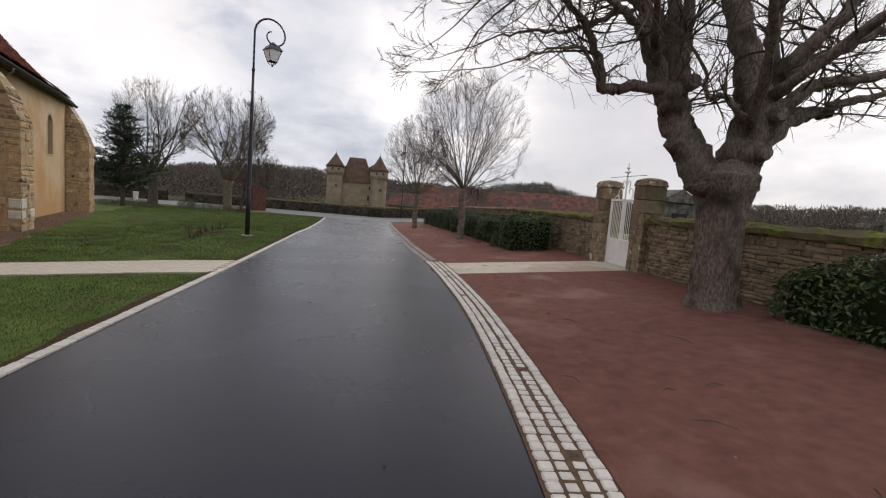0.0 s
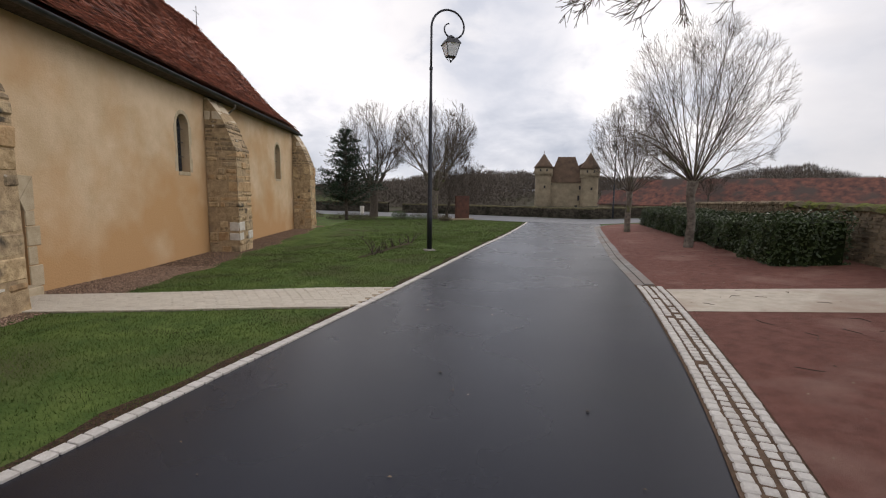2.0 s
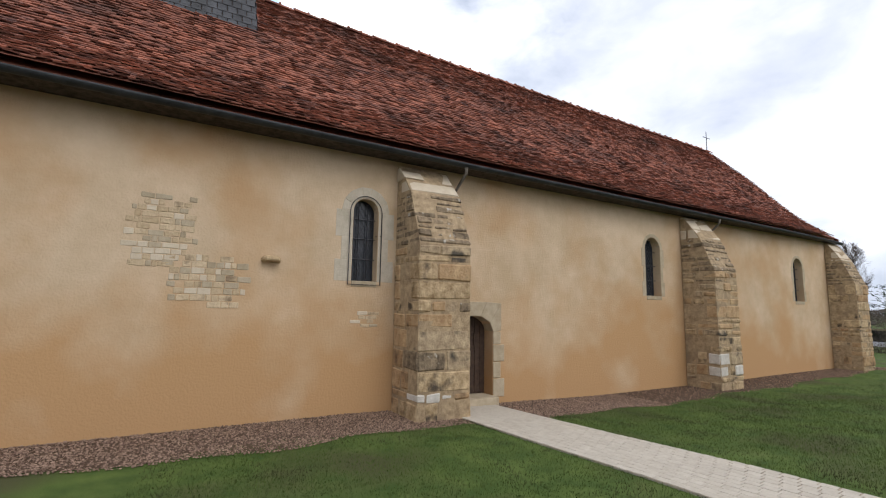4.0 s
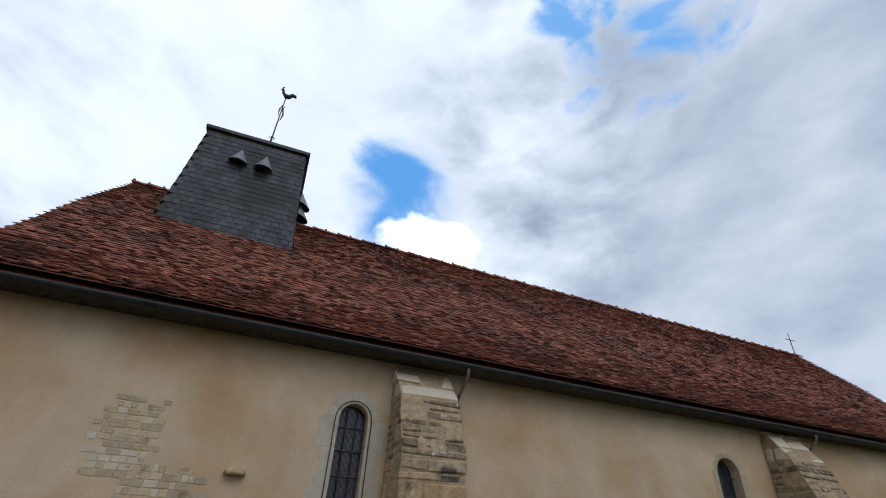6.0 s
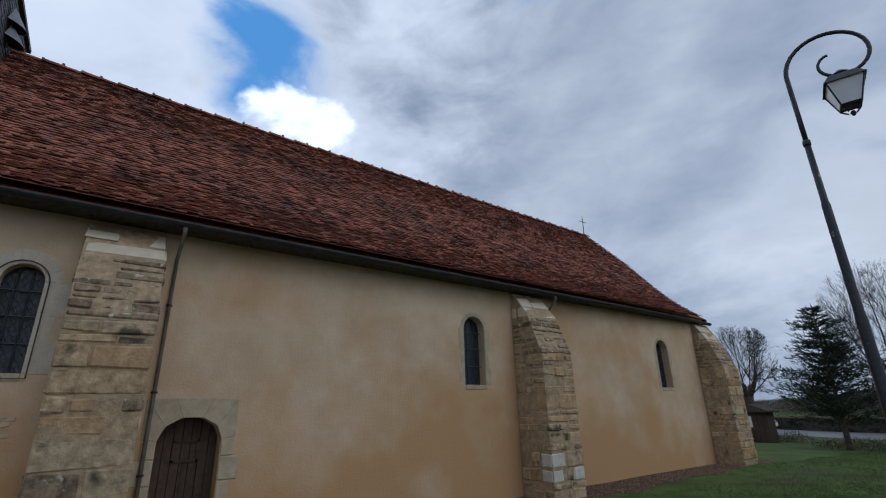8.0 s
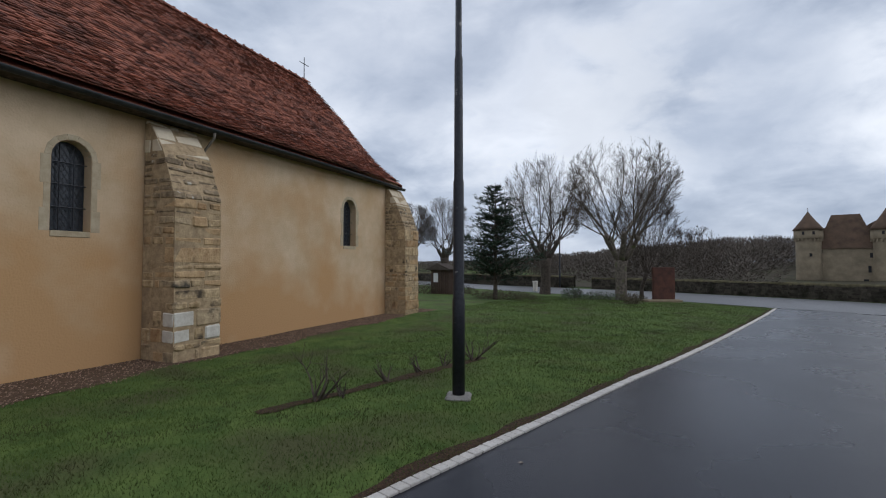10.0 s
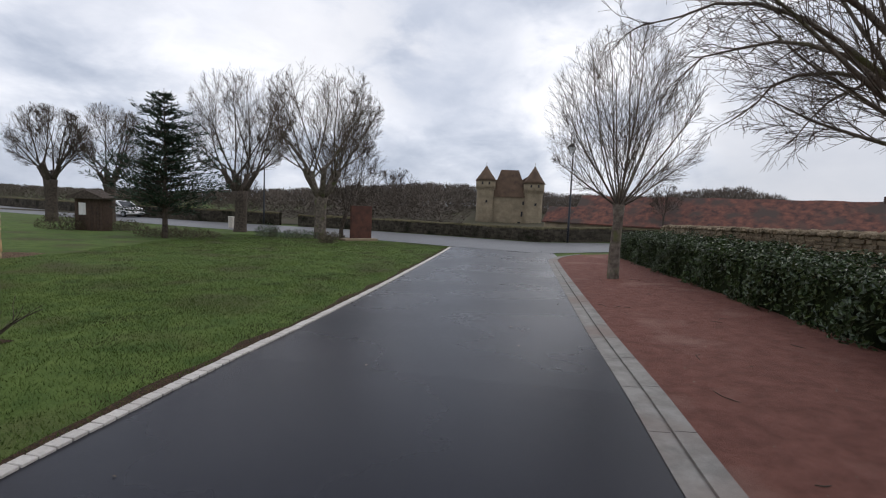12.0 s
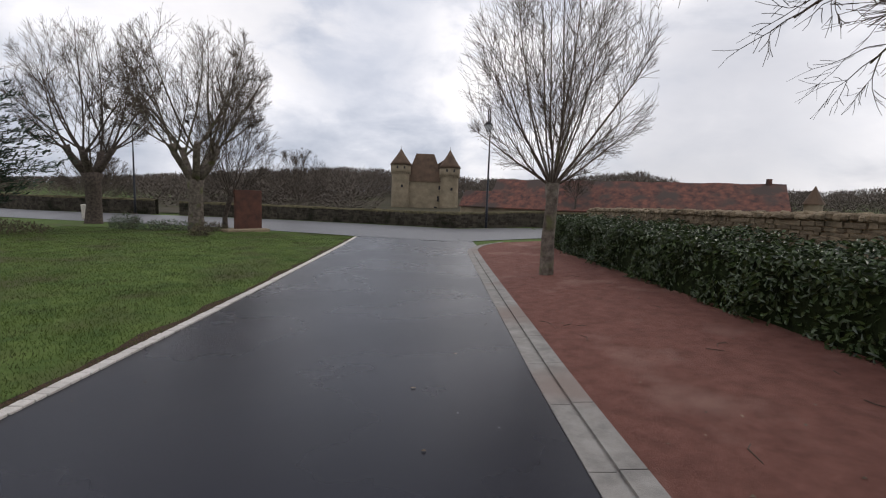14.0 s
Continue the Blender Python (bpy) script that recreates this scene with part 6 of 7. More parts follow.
bed = empty("sett_gutter", (0, 0, 0), "four rows of pale stone setts edging the lane", "gutter", kind="structure")
sheet("sett_bed", -14, 13.2, 0.4, lambda s: right_u(s) - 0.02, lambda s: right_u(s) + 0.52, 2, 0.028, EARTH, "", "").parent = bed
rest, made, s = Build(), 0, -6.0
while s < 13.1:
    base_u = right_u(s)
    ang = math.degrees(edge_dir(right_u, s))
    for r_ in range(4):
        u = base_u + 0.06 + 0.121 * r_ + (0.012 if r_ > 1 else 0)
        x, y = at(s, u)
        m = pose(x, y, level(s, u) + 0.034 + (-0.008 if r_ in (1, 2) else 0) + rnd(-0.004, 0.004), 0, 0, 90 - 16.26 - ang + rnd(-3, 3)) @ Matrix.Diagonal((rnd(0.9, 1.06), rnd(0.9, 1.05), 1, 1))
        me, src = sett_meshes[random.randrange(6)]
        if r_ in (1, 2) and random.random() < 0.05:
            continue
        if 2.2 < s < 11.2 and made < 300:
            ob = new("sett", me)
            ob.parent = bed
            ob.matrix_basis = m
            made += 1
        else:
            rest.add([m @ Vector(p) for p in src.v], src.f)
    s += 0.121
rest.thing("setts", SETT_JOINED, bed, kind="stuff")

kerb_meshes = []
for k in range(5):
    b = Build()
    j = [rnd(-0.003, 0.003) for _ in range(8)]
    b.hexa([(-0.0575 + j[0], -0.058 + j[1], -0.06), (0.0575 + j[2], -0.058 + j[3], -0.06), (0.0575 + j[4], 0.058 + j[5], -0.06), (-0.0575 + j[6], 0.058 + j[7], -0.06),
            (-0.0575 + j[0], -0.058 + j[1], 0.010), (0.0575 + j[2], -0.058 + j[3], 0.010), (0.0575 + j[4], 0.058 + j[5], 0.011), (-0.0575 + j[6], 0.058 + j[7], 0.009)], 0.005)
    kerb_meshes.append((b.mesh("kerb_block", SETT), b))
kerb = empty("kerb", (0, 0, 0), "single row of pale stone kerb blocks beside the lawn", "kerb", kind="structure")
rest, made, s = Build(), 0, -13.0
while s < 40.5:
    u = left_u(s) - 0.06
    x, y = at(s, u)
    ang = math.degrees(edge_dir(left_u, s))
    m = pose(x, y, level(s, u) + 0.032 + rnd(-0.004, 0.004), 0, 0, 90 - 16.26 - ang + rnd(-1.5, 1.5)) @ Matrix.Diagonal((rnd(0.93, 0.965), rnd(0.97, 1.02), 1, 1))
    me, src = kerb_meshes[random.randrange(5)]
    if 4.0 < s < 40 and made < 300:
        ob = new("kerb_block", me)
        ob.parent = kerb
        ob.matrix_basis = m
        made += 1
    else:
        rest.add([m @ Vector(p) for p in src.v], src.f)
    s += 0.117
if rest.v:
    rest.thing("kerb_blocks", SETT_JOINED, kerb, kind="stuff")

gutter_kerb = empty("concrete_kerb", (0, 0, 0), "concrete gutter and flush kerb beside the red verge", "kerb", kind="structure")
s = 13.2
while s < 38.4:
    e = min(s + 1.0, 38.5)
    steps = 3
    for nm, ua, ub, z0, z1 in (("gutter_unit", 0.0, 0.18, 0.028, 0.032), ("kerb_unit", 0.195, 0.375, 0.050, 0.056)):
        b = Build()
        for k in range(steps + 1):
            q = s + 0.006 + (e - s - 0.012) * k / steps
            for u, z in ((right_u(q) + ua, -0.08), (right_u(q) + ua, z0), (right_u(q) + ub, z1), (right_u(q) + ub, -0.08)):
                b.v.append((*at(q, u), level(q, u) + z))
        b.f = [(i * 4 + k, i * 4 + (k + 1) % 4, i * 4 + 4 + (k + 1) % 4, i * 4 + 4 + k) for i in range(steps) for k in range(4)] + [(3, 2, 1, 0), tuple(range(steps * 4, steps * 4 + 4))]
        b.thing(nm, CONCRETE, gutter_kerb)
    s = e
sheet("gutter_joint", 13.2, 38.4, 0.4, lambda s: right_u(s) + 0.0, lambda s: right_u(s) + 0.37, 1, 0.024, CONCRETE, "", "").parent = gutter_kerb

# paved path to the church door
random.seed(103)
path = empty("church_path", (0, 0, 0), "pale paved path from the lane to the church door", "path", kind="structure")
paver_meshes = []
for k in range(4):
    b = Build()
    b.hexa(block((-0.097, -0.059, -0.05), (0.097, 0.059, 0.0 + rnd(-0.002, 0.002))), 0.004)
    paver_meshes.append((b.mesh("paver", PAVER), b))
bedding = Build()
for i in range(17):
    t = i / 16
    for v in (0.0, 0.33, 0.67, 1.0):
        p = Vector((-5.9 + 5.95 * t, 9.64 + 0.40 * t)).lerp(Vector((-5.9 + 6.56 * t, 11.1 + 0.56 * t)), v)
        bedding.v.append((p.x, p.y, ground_z(p.x, p.y) + 0.024))
bedding.f = [(i * 4 + k, i * 4 + 4 + k, i * 4 + 5 + k, i * 4 + 1 + k) for i in range(16) for k in range(3)]
bedding.thing("bedding", MORTAR, path)
rest, made = Build(), 0
cols = 34
for c in range(cols):
    for r_ in range(12):
        t = (c + 0.5) / cols
        v = (r_ + 0.5) / 12
        if r_ % 2:
            t += 0.5 / cols
        near, far = Vector((-5.78 + 5.8 * t, 9.66 + 0.38 * t)), Vector((-5.78 + 6.3 * t, 11.08 + 0.56 * t))
        p = near.lerp(far, v)
        if t > 1:
            continue
        m = pose(p.x, p.y, ground_z(p.x, p.y) + 0.034 + rnd(-0.002, 0.002), 0, 0, 4 + rnd(-0.8, 0.8)) @ Matrix.Diagonal((0.88, 0.93 + 0.12 * t, 1, 1))
        me, src = paver_meshes[random.randrange(4)]
        if made < 300 and p.x > -4.4:
            ob = new("paver", me)
            ob.parent = path
            ob.matrix_basis = m
            made += 1
        else:
            rest.add([m @ Vector(q) for q in src.v], src.f)
rest.thing("pavers", PAVER, path, kind="stuff")
# smooth pale path to the cemetery gate
sheet("gate_path", 10.95, 12.75, 0.3, lambda s: right_u(s) + 0.5, lambda s: 7.12, 10, 0.042, material("pale_concrete", (0.40, 0.35, 0.28), (0.52, 0.46, 0.38), 5.0, 0.85, 0.3, 90, stain=(0.34, 0.26, 0.2)), "pale concrete path to the cemetery gate", "path")

# ---- gravel along the church ----
random.seed(105)


def gravel_edge(y):
    return -4.45 - 0.028 * max(0, y - 12) + 0.12 * math.sin(y * 1.3) + 0.08 * math.sin(y * 3.1)


b = Build()
n = 90
for i in range(n + 1):
    y = -2.0 + 32.0 * i / n
    for x in (WX + 0.0, (WX + gravel_edge(y)) / 2, gravel_edge(y)):
        b.v.append((x, y, ground_z(x, y) + 0.012))
b.f = [(i * 3 + k, i * 3 + k + 1, i * 3 + 4 + k, i * 3 + 3 + k) for i in range(n) for k in range(2)]
b.thing("gravel_bed", EARTH, None, "reddish earth and gravel along the church wall", "ground", kind="structure")
b = Build()
OCTA = ((0, 2, 4), (2, 1, 4), (1, 3, 4), (3, 0, 4), (2, 0, 5), (1, 2, 5), (3, 1, 5), (0, 3, 5))
for _ in range(26000):
    y = rnd(1.5, 30) if random.random() < 0.35 else rnd(2, 15)
    x = WX + (gravel_edge(y) + 0.12 - WX) * random.random()
    if 9.7 < y < 11.2:
        continue
    r = rnd(0.007, 0.019)
    z = ground_z(x, y) + 0.014 + r * 0.3
    q = [rnd(0.7, 1.3) * r for _ in range(6)]
    b.add([(x - q[0], y, z), (x + q[1], y, z), (x, y - q[2], z), (x, y + q[3], z), (x, y, z + q[4] * 0.7), (x, y, z - q[5] * 0.7)], OCTA)
b.thing("pebbles", PEBBLE, None, "reddish and pale pebbles along the church wall", "gravel", kind="stuff")

# ---- grass blades ----
rng = np.random.default_rng(7)


def grass(count, s_lo, s_hi, u_lo, name, tall, fade_in, fade_out):
    s = s_lo + (s_hi - s_lo) * rng.random(count)
    edge = np.array([left_u(v) for v in s]) - 0.13
    u = edge - (edge - u_lo) * rng.random(count)
    x, y = 0.28 * s + 0.96 * u, 0.96 * s - 0.28 * u
    keep = (x > -4.6 + 0.15 * np.sin(y * 1.7)) & ~((y > 9.68 + 0.066 * (x + 5.78)) & (y < 11.2 + 0.09 * (x + 5.78)))
    clump = np.sin(x * 2.1 + 1.3 * np.sin(y * 1.7)) * np.sin(y * 2.7 + np.sin(x * 3.3))
    keep &= rng.random(count) < 0.72 + 0.28 * clump
    keep &= rng.random(count) < np.clip((s - s_lo) / fade_in, 0, 1) * np.clip((s_hi - s) / fade_out, 0, 1) * np.clip((u - u_lo) / 3, 0, 1)
    x, y, s, u = x[keep], y[keep], s[keep], u[keep]
    n = len(x)
    z = 0.05 - 0.5 * np.clip((s - 20) / 26, 0, 1) - 0.16 * np.clip((-u - 4) / 4.5, 0, 1) * np.clip((s - 6) / 6, 0, 1) * (1 - np.clip((s - 19) / 7, 0, 1))
    a = rng.random(n) * 6.283
    w = 0.003 + 0.004 * rng.random(n)
    h = tall * (0.5 + rng.random(n))
    lean = (rng.random((n, 2)) - 0.5) * tall * 1.6
    co = np.empty((n, 3, 3))
    co[:, 0] = np.stack([x - w * np.cos(a), y - w * np.sin(a), z - 0.005], 1)
    co[:, 1] = np.stack([x + w * np.cos(a), y + w * np.sin(a), z - 0.005], 1)
    co[:, 2] = np.stack([x + lean[:, 0], y + lean[:, 1], z + h], 1)
    me = bpy.data.meshes.new(name)
    me.vertices.add(3 * n)
    me.vertices.foreach_set("co", co.ravel())
    me.loops.add(3 * n)
    me.loops.foreach_set("vertex_index", np.arange(3 * n, dtype=np.int32))
    me.polygons.add(n)
    me.polygons.foreach_set("loop_start", np.arange(0, 3 * n, 3, dtype=np.int32))
    me.update(calc_edges=True)
    me.materials.append(BLADE)
    tagged(new(name, me), "short damp green lawn grass", "grass", kind="stuff")


grass(430000, 3.5, 30, -10.5, "grass", 0.026, 0.2, 8)
grass(260000, 22, 42, -18.0, "grass", 0.034, 8, 0.2)

# ---- rose bed, shrubs, panel, kiosk ----
random.seed(111)
rose_at = [(-0.47, 16.94), (-0.25, 17.25), (-0.14, 18.23), (0.01, 19.02), (0.18, 19.6), (0.52, 20.28)]
for k, (x, y) in enumerate(rose_at):
    base = empty("rose_bush", (x, y, ground_z(x, y)), "leafless pruned rose bush in the lawn", "shrub", "row of rose bushes")
    for _ in range(5 if k in (0, 5) else 4):
        b, t2 = Build(), Build()
        h = 0.62 if k in (0, 5) else 0.32
        limb(b, b, Vector((rnd(-0.05, 0.05), rnd(-0.05, 0.05), -0.02)), Vector((rnd(-0.8, 0.8), rnd(-0.8, 0.8), 0.8)), h * rnd(0.6, 1.2), 0.024, 1, 0.8, 0.1, 0.5, 3, 0.006)
        b.thing("stem", BARK_DARK, base)
b = Build()
n = 26
for i in range(n + 1):
    t = i / n
    x, y = -0.75 + 1.35 * t, 16.2 + 4.4 * t
    for du in (-0.05 - rnd(0, 0.08), 0.05 + rnd(0, 0.08)):
        b.v.append((x + du, y - du * 0.3, ground_z(x, y) + 0.014))
b.f = [(2 * i, 2 * i + 1, 2 * i + 3, 2 * i + 2) for i in range(n)]
b.thing("rose_bed", DARK_EARTH, None, "narrow strip of bare dug earth in the lawn", "ground", kind="structure")
b = Build()
n = 120
for i in range(n + 1):
    s = 3.0 + 37 * i / n
    for k, du in enumerate((0.12, 0.2 + 0.14 * abs(math.sin(s * 1.9) * math.sin(s * 0.7)) + rnd(0, 0.08))):
        u = left_u(s) - du
        b.v.append((*at(s, u), level(s, u) + 0.010))
b.f = [(2 * i, 2 * i + 1, 2 * i + 3, 2 * i + 2) for i in range(n)]
b.thing("lawn_edge", DARK_EARTH, None, "bare brown earth where the lawn meets the kerb", "ground", kind="structure")


def shrub(x, y, r, h, count, mat, label):
    base = empty("shrub", (x, y, ground_z(x, y)), label, "shrub", "low shrubs on the lawn")
    st, lv = Build(), Build()
    for _ in range(26):
        limb(st, st, Vector((rnd(-r, r) * 0.5, rnd(-r, r) * 0.4, 0)), Vector((rnd(-1, 1), rnd(-1, 1), 1)), h * rnd(0.7, 1.1), 0.012, 1, 0.7, 0.1, 0.4, 3, 0.006)
    for _ in range(count):
        a, q = rnd(0, 6.28), math.sqrt(random.random())
        c = Vector((math.cos(a) * q * r, math.sin(a) * q * r * 0.7, rnd(0.02, 1) * h * (1.05 - 0.6 * q * q)))
        e = Vector((rnd(-1, 1), rnd(-1, 1), rnd(-0.2, 1))).normalized() * rnd(0.06, 0.14)
        w = e.orthogonal().normalized() * rnd(0.012, 0.028)
        lv.add([c, c + e * 0.5 + w, c + e, c + e * 0.5 - w], [(0, 1, 2, 3)])
    st.thing("inner_wood", TWIG_DARK, base, kind="stuff")
    lv.thing("foliage", mat, base, kind="stuff")


SAGE = material("sage_leaf", (0.05, 0.07, 0.04), (0.12, 0.15, 0.09), 2.0, 0.8, 0, island=0.7, gloss=0.2)
DRY = material("dry_stems", (0.05, 0.045, 0.03), (0.12, 0.10, 0.06), 2.0, 0.9, 0, island=0.7, gloss=0.2)
shrub(-1.5, 43.2, 0.75, 0.75, 900, SAGE, "grey-green lavender-like shrub on the lawn")
shrub(0.3, 42.9, 1.3, 0.5, 900, SAGE, "low spreading grey-green shrub")
shrub(2.2, 42.6, 0.8, 0.45, 500, DRY, "low dry shrub on the lawn")
shrub(2.3, 39.3, 0.5, 0.4, 300, DRY, "small dry shrub on the lawn")
shrub(-5.0, 39.6, 2.0, 0.5, 1500, DRY, "low dry shrub under the cedar")
shrub(-9.3, 43.4, 1.3, 0.6, 800, DRY, "low dry shrub beside the wooden kiosk")
shrub(-11.9, 42.2, 1.2, 0.9, 900, DRY, "dry shrub beside the wooden kiosk")

x, y = 3.85, 43.0
panel = empty("steel_panel", (x, y, ground_z(x, y)), "rust-brown weathering steel information panel on the lawn", "sign", turn=30)
b = Build()
b.hexa(block((-0.68, -0.09, 0.0), (0.68, 0.09, 2.05)), 0.012)
b.thing("panel_body", RUST, panel)
b = Build()
b.hexa(block((-0.62, -0.096, 0.25), (0.62, -0.088, 1.95)), 0.003)
b.thing("face_plate", RUST, panel)
b = Build()
b.hexa(block((-1.3, -0.6, -0.1), (0.85, 0.3, 0.14)), 0.03)
b.thing("plinth", RUBBLE, panel, "low stone plinth")

x, y = -10.6, 42.8
kiosk = empty("notice_kiosk", (x, y, ground_z(x, y)), "small dark wooden notice shelter with a pitched roof", "kiosk", turn=-12)
for k in range(9):
    b = Build()
    b.hexa(block((-0.8 + k * 0.178, -0.35, 0), (-0.8 + k * 0.178 + 0.17, 0.35, 1.75)), 0.01)
    b.thing("board", OLD_WOOD, kiosk)
b = Build()
b.extrude([(-1.05, -0.6, 1.72), (1.05, -0.6, 1.72), (1.05, -0.6, 1.8), (0, -0.6, 2.2), (-1.05, -0.6, 1.8)], (0, 1.2, 0))
b.thing("roof", BARK_DARK, kiosk)
b = Build()
b.box((-0.55, -0.37, 0.85), (-0.15, -0.36, 1.5))
b.thing("notice", WHITE_PAINT, kiosk, "white paper notice")

x, y = -5.9, 51.2
road_post = empty("road_post", (x, y, ground_z(x, y)), "short pale roadside post", "post")
b = Build()
b.lathe([(0.16, 0.0), (0.19, 0.15), (0.22, 0.8), (0.24, 0.84), (0.24, 0.88), (0.2, 0.9)], sides=12)
b.thing("shaft", WHITE_STONE, road_post)

# ---- parked car ----


def car(x, y, turn):
    base = empty("car", (x, y, ground_z(x, y) + 0.03), "small white hatchback car parked at the road edge", "car", turn=turn)
    prof = [(-1.95, 0.32), (-1.98, 0.62), (-1.9, 0.92), (-1.72, 1.30), (-1.45, 1.46), (-0.6, 1.52), (0.2, 1.46), (0.62, 1.22), (1.0, 0.98), (1.65, 0.86), (1.92, 0.66), (1.95, 0.36), (1.6, 0.24), (-1.6, 0.24)]
    b = Build()
    n = len(prof)
    for v, k in ((-0.72, 0.93), (-0.83, 1.0), (0.83, 1.0), (0.72, 0.93)):
        for px, pz in prof:
            tuck = 0.14 * max(0, pz - 0.95) / 0.55 if abs(v) > 0.8 else 0.10 * max(0, pz - 0.95) / 0.55
            b.v.append((px * k, v - math.copysign(tuck, v), 0.24 + (pz - 0.24) * (k if pz > 0.9 else 1)))
    b.f = [(r * n + i, r * n + (i + 1) % n, (r + 1) * n + (i + 1) % n, (r + 1) * n + i) for r in range(3) for i in range(n)] + [tuple(range(n)), tuple(range(4 * n - 1, 3 * n - 1, -1))]
    b.thing("body", CAR_PAINT, base, smooth=False)
    for sg in (1, -1):
        b = Build()
        b.extrude([(p, sg * 0.735, z) for p, z in ((-1.5, 1.0), (0.62, 1.0), (0.12, 1.36), (-0.6, 1.42), (-1.35, 1.36))], (0, sg * 0.045, 0))
        b.thing("side_window", CAR_GLASS, base)
    b = Build()
    b.add([(1.02, -0.68, 0.985), (1.02, 0.68, 0.985), (0.26, 0.58, 1.46), (0.26, -0.58, 1.46)], [(0, 1, 2, 3)])
    b.thing("windscreen", CAR_GLASS, base)
    b = Build()
    b.add([(-1.93, -0.6, 1.0), (-1.93, 0.6, 1.0), (-1.72, 0.55, 1.36), (-1.72, -0.55, 1.36)], [(3, 2, 1, 0)])
    b.thing("rear_window", CAR_GLASS, base)
    for sg in (1, -1):
        b = Build()
        b.hexa(block((1.78, sg * 0.62 - 0.13, 0.62), (1.97, sg * 0.62 + 0.13, 0.76)), 0.03)
        b.thing("headlight", ZINC, base)
        for wx in (-1.22, 1.25):
            wheel = empty("wheel", (0, 0, 0), "", "")
            wheel.parent = base
            b = Build()
            b.tube([(wx, sg * 0.66, 0.30), (wx, sg * 0.84, 0.30)], [0.30, 0.30], 18)
            b.thing("tyre", RUBBER, wheel)
            b = Build()
            b.tube([(wx, sg * 0.83, 0.30), (wx, sg * 0.85, 0.30)], [0.19, 0.17], 14)
            b.thing("rim", ZINC, wheel)


car(-19.4, 63.4, -28)

# ---- roadside walls, castle, barn, woods ----


def far_wall(name, line, height, thick, seed, label):
    random.seed(seed)
    base = empty(name, (0, 0, 0), label, "", kind="structure")
    core, rest, cap = Build(), Build(), Build()
    pts = densify(line, 10)
    left = []
    for i, p in enumerate(pts):
        q0, q1 = pts[max(0, i - 1)], pts[min(len(pts) - 1, i + 1)]
        d = Vector((q1[0] - q0[0], q1[1] - q0[1], 0)).normalized()
        nrm = Vector((-d.y, d.x, 0))
        z = ground_z(*p)
        o = Vector((p[0], p[1], z))
        for k, (a, h) in enumerate(((0, -0.3), (0, height), (thick, height), (thick, -0.3))):
            core.v.append(o + nrm * a + Vector((0, 0, h + (rnd(-0.06, 0.06) if h > 0 else 0))))
        for a, h in ((-0.06, -0.04), (0.0, 0.07), (thick * 0.5, 0.13), (thick + 0.05, 0.0)):
            cap.v.append(o + nrm * a + Vector((0, 0, height + h + rnd(-0.05, 0.05))))
        left.append((o, d, nrm))
    n = len(pts)
    core.f = [(i * 4 + k, i * 4 + (k + 1) % 4, i * 4 + 4 + (k + 1) % 4, i * 4 + 4 + k) for i in range(n - 1) for k in range(4)]
    cap.f = [(i * 4 + k, i * 4 + k + 1, i * 4 + 5 + k, i * 4 + 4 + k) for i in range(n - 1) for k in range(3)]
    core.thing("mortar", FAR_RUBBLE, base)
    cap.thing("coping", DRY_MOSS, base, "dry mossy wall top")
    for (o, d, nrm), (o2, _, _) in zip(left, left[1:]):
        ln = (o2 - o).length
        z = 0.0
        while z < height - 0.05:
            h = rnd(0.10, 0.2)
            t = 0.0
            while t < ln:
                w = rnd(0.16, 0.42)
                f = rnd(0.02, 0.07)
                c = o.lerp(o2, min(1, t / ln))
                e = o.lerp(o2, min(1, (t + w - 0.02) / ln))
                vs = [c + nrm * 0.05, c - nrm * f, e - nrm * f, e + nrm * 0.05]
                rest.add([v + Vector((0, 0, z + 0.01)) for v in vs] + [v + Vector((0, 0, min(z + h, height) - 0.01)) for v in vs], HEX)
                t += w
            z += h
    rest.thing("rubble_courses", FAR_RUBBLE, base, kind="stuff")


far_wall("roadside_wall_1", [(-70, 101), (-40, 79.5), (-28, 71.2), (-12.2, 61.4), (-4, 58.6)], 1.05, 0.45, 121, "low mossy rubble wall along the village road")
far_wall("roadside_wall_2", [(-2.2, 58.0), (4.2, 55.4), (11.3, 51.4), (15.3, 48.8), (19.8, 45.4), (29.3, 40.8), (62, 28)], 0.95, 0.5, 122, "low dark rubble wall along the village road")

CA = Vector((40.0, 140.5, -2.6))
castle = empty("castle", tuple(CA), "small medieval stone castle with two round towers", "castle", turn=-14)


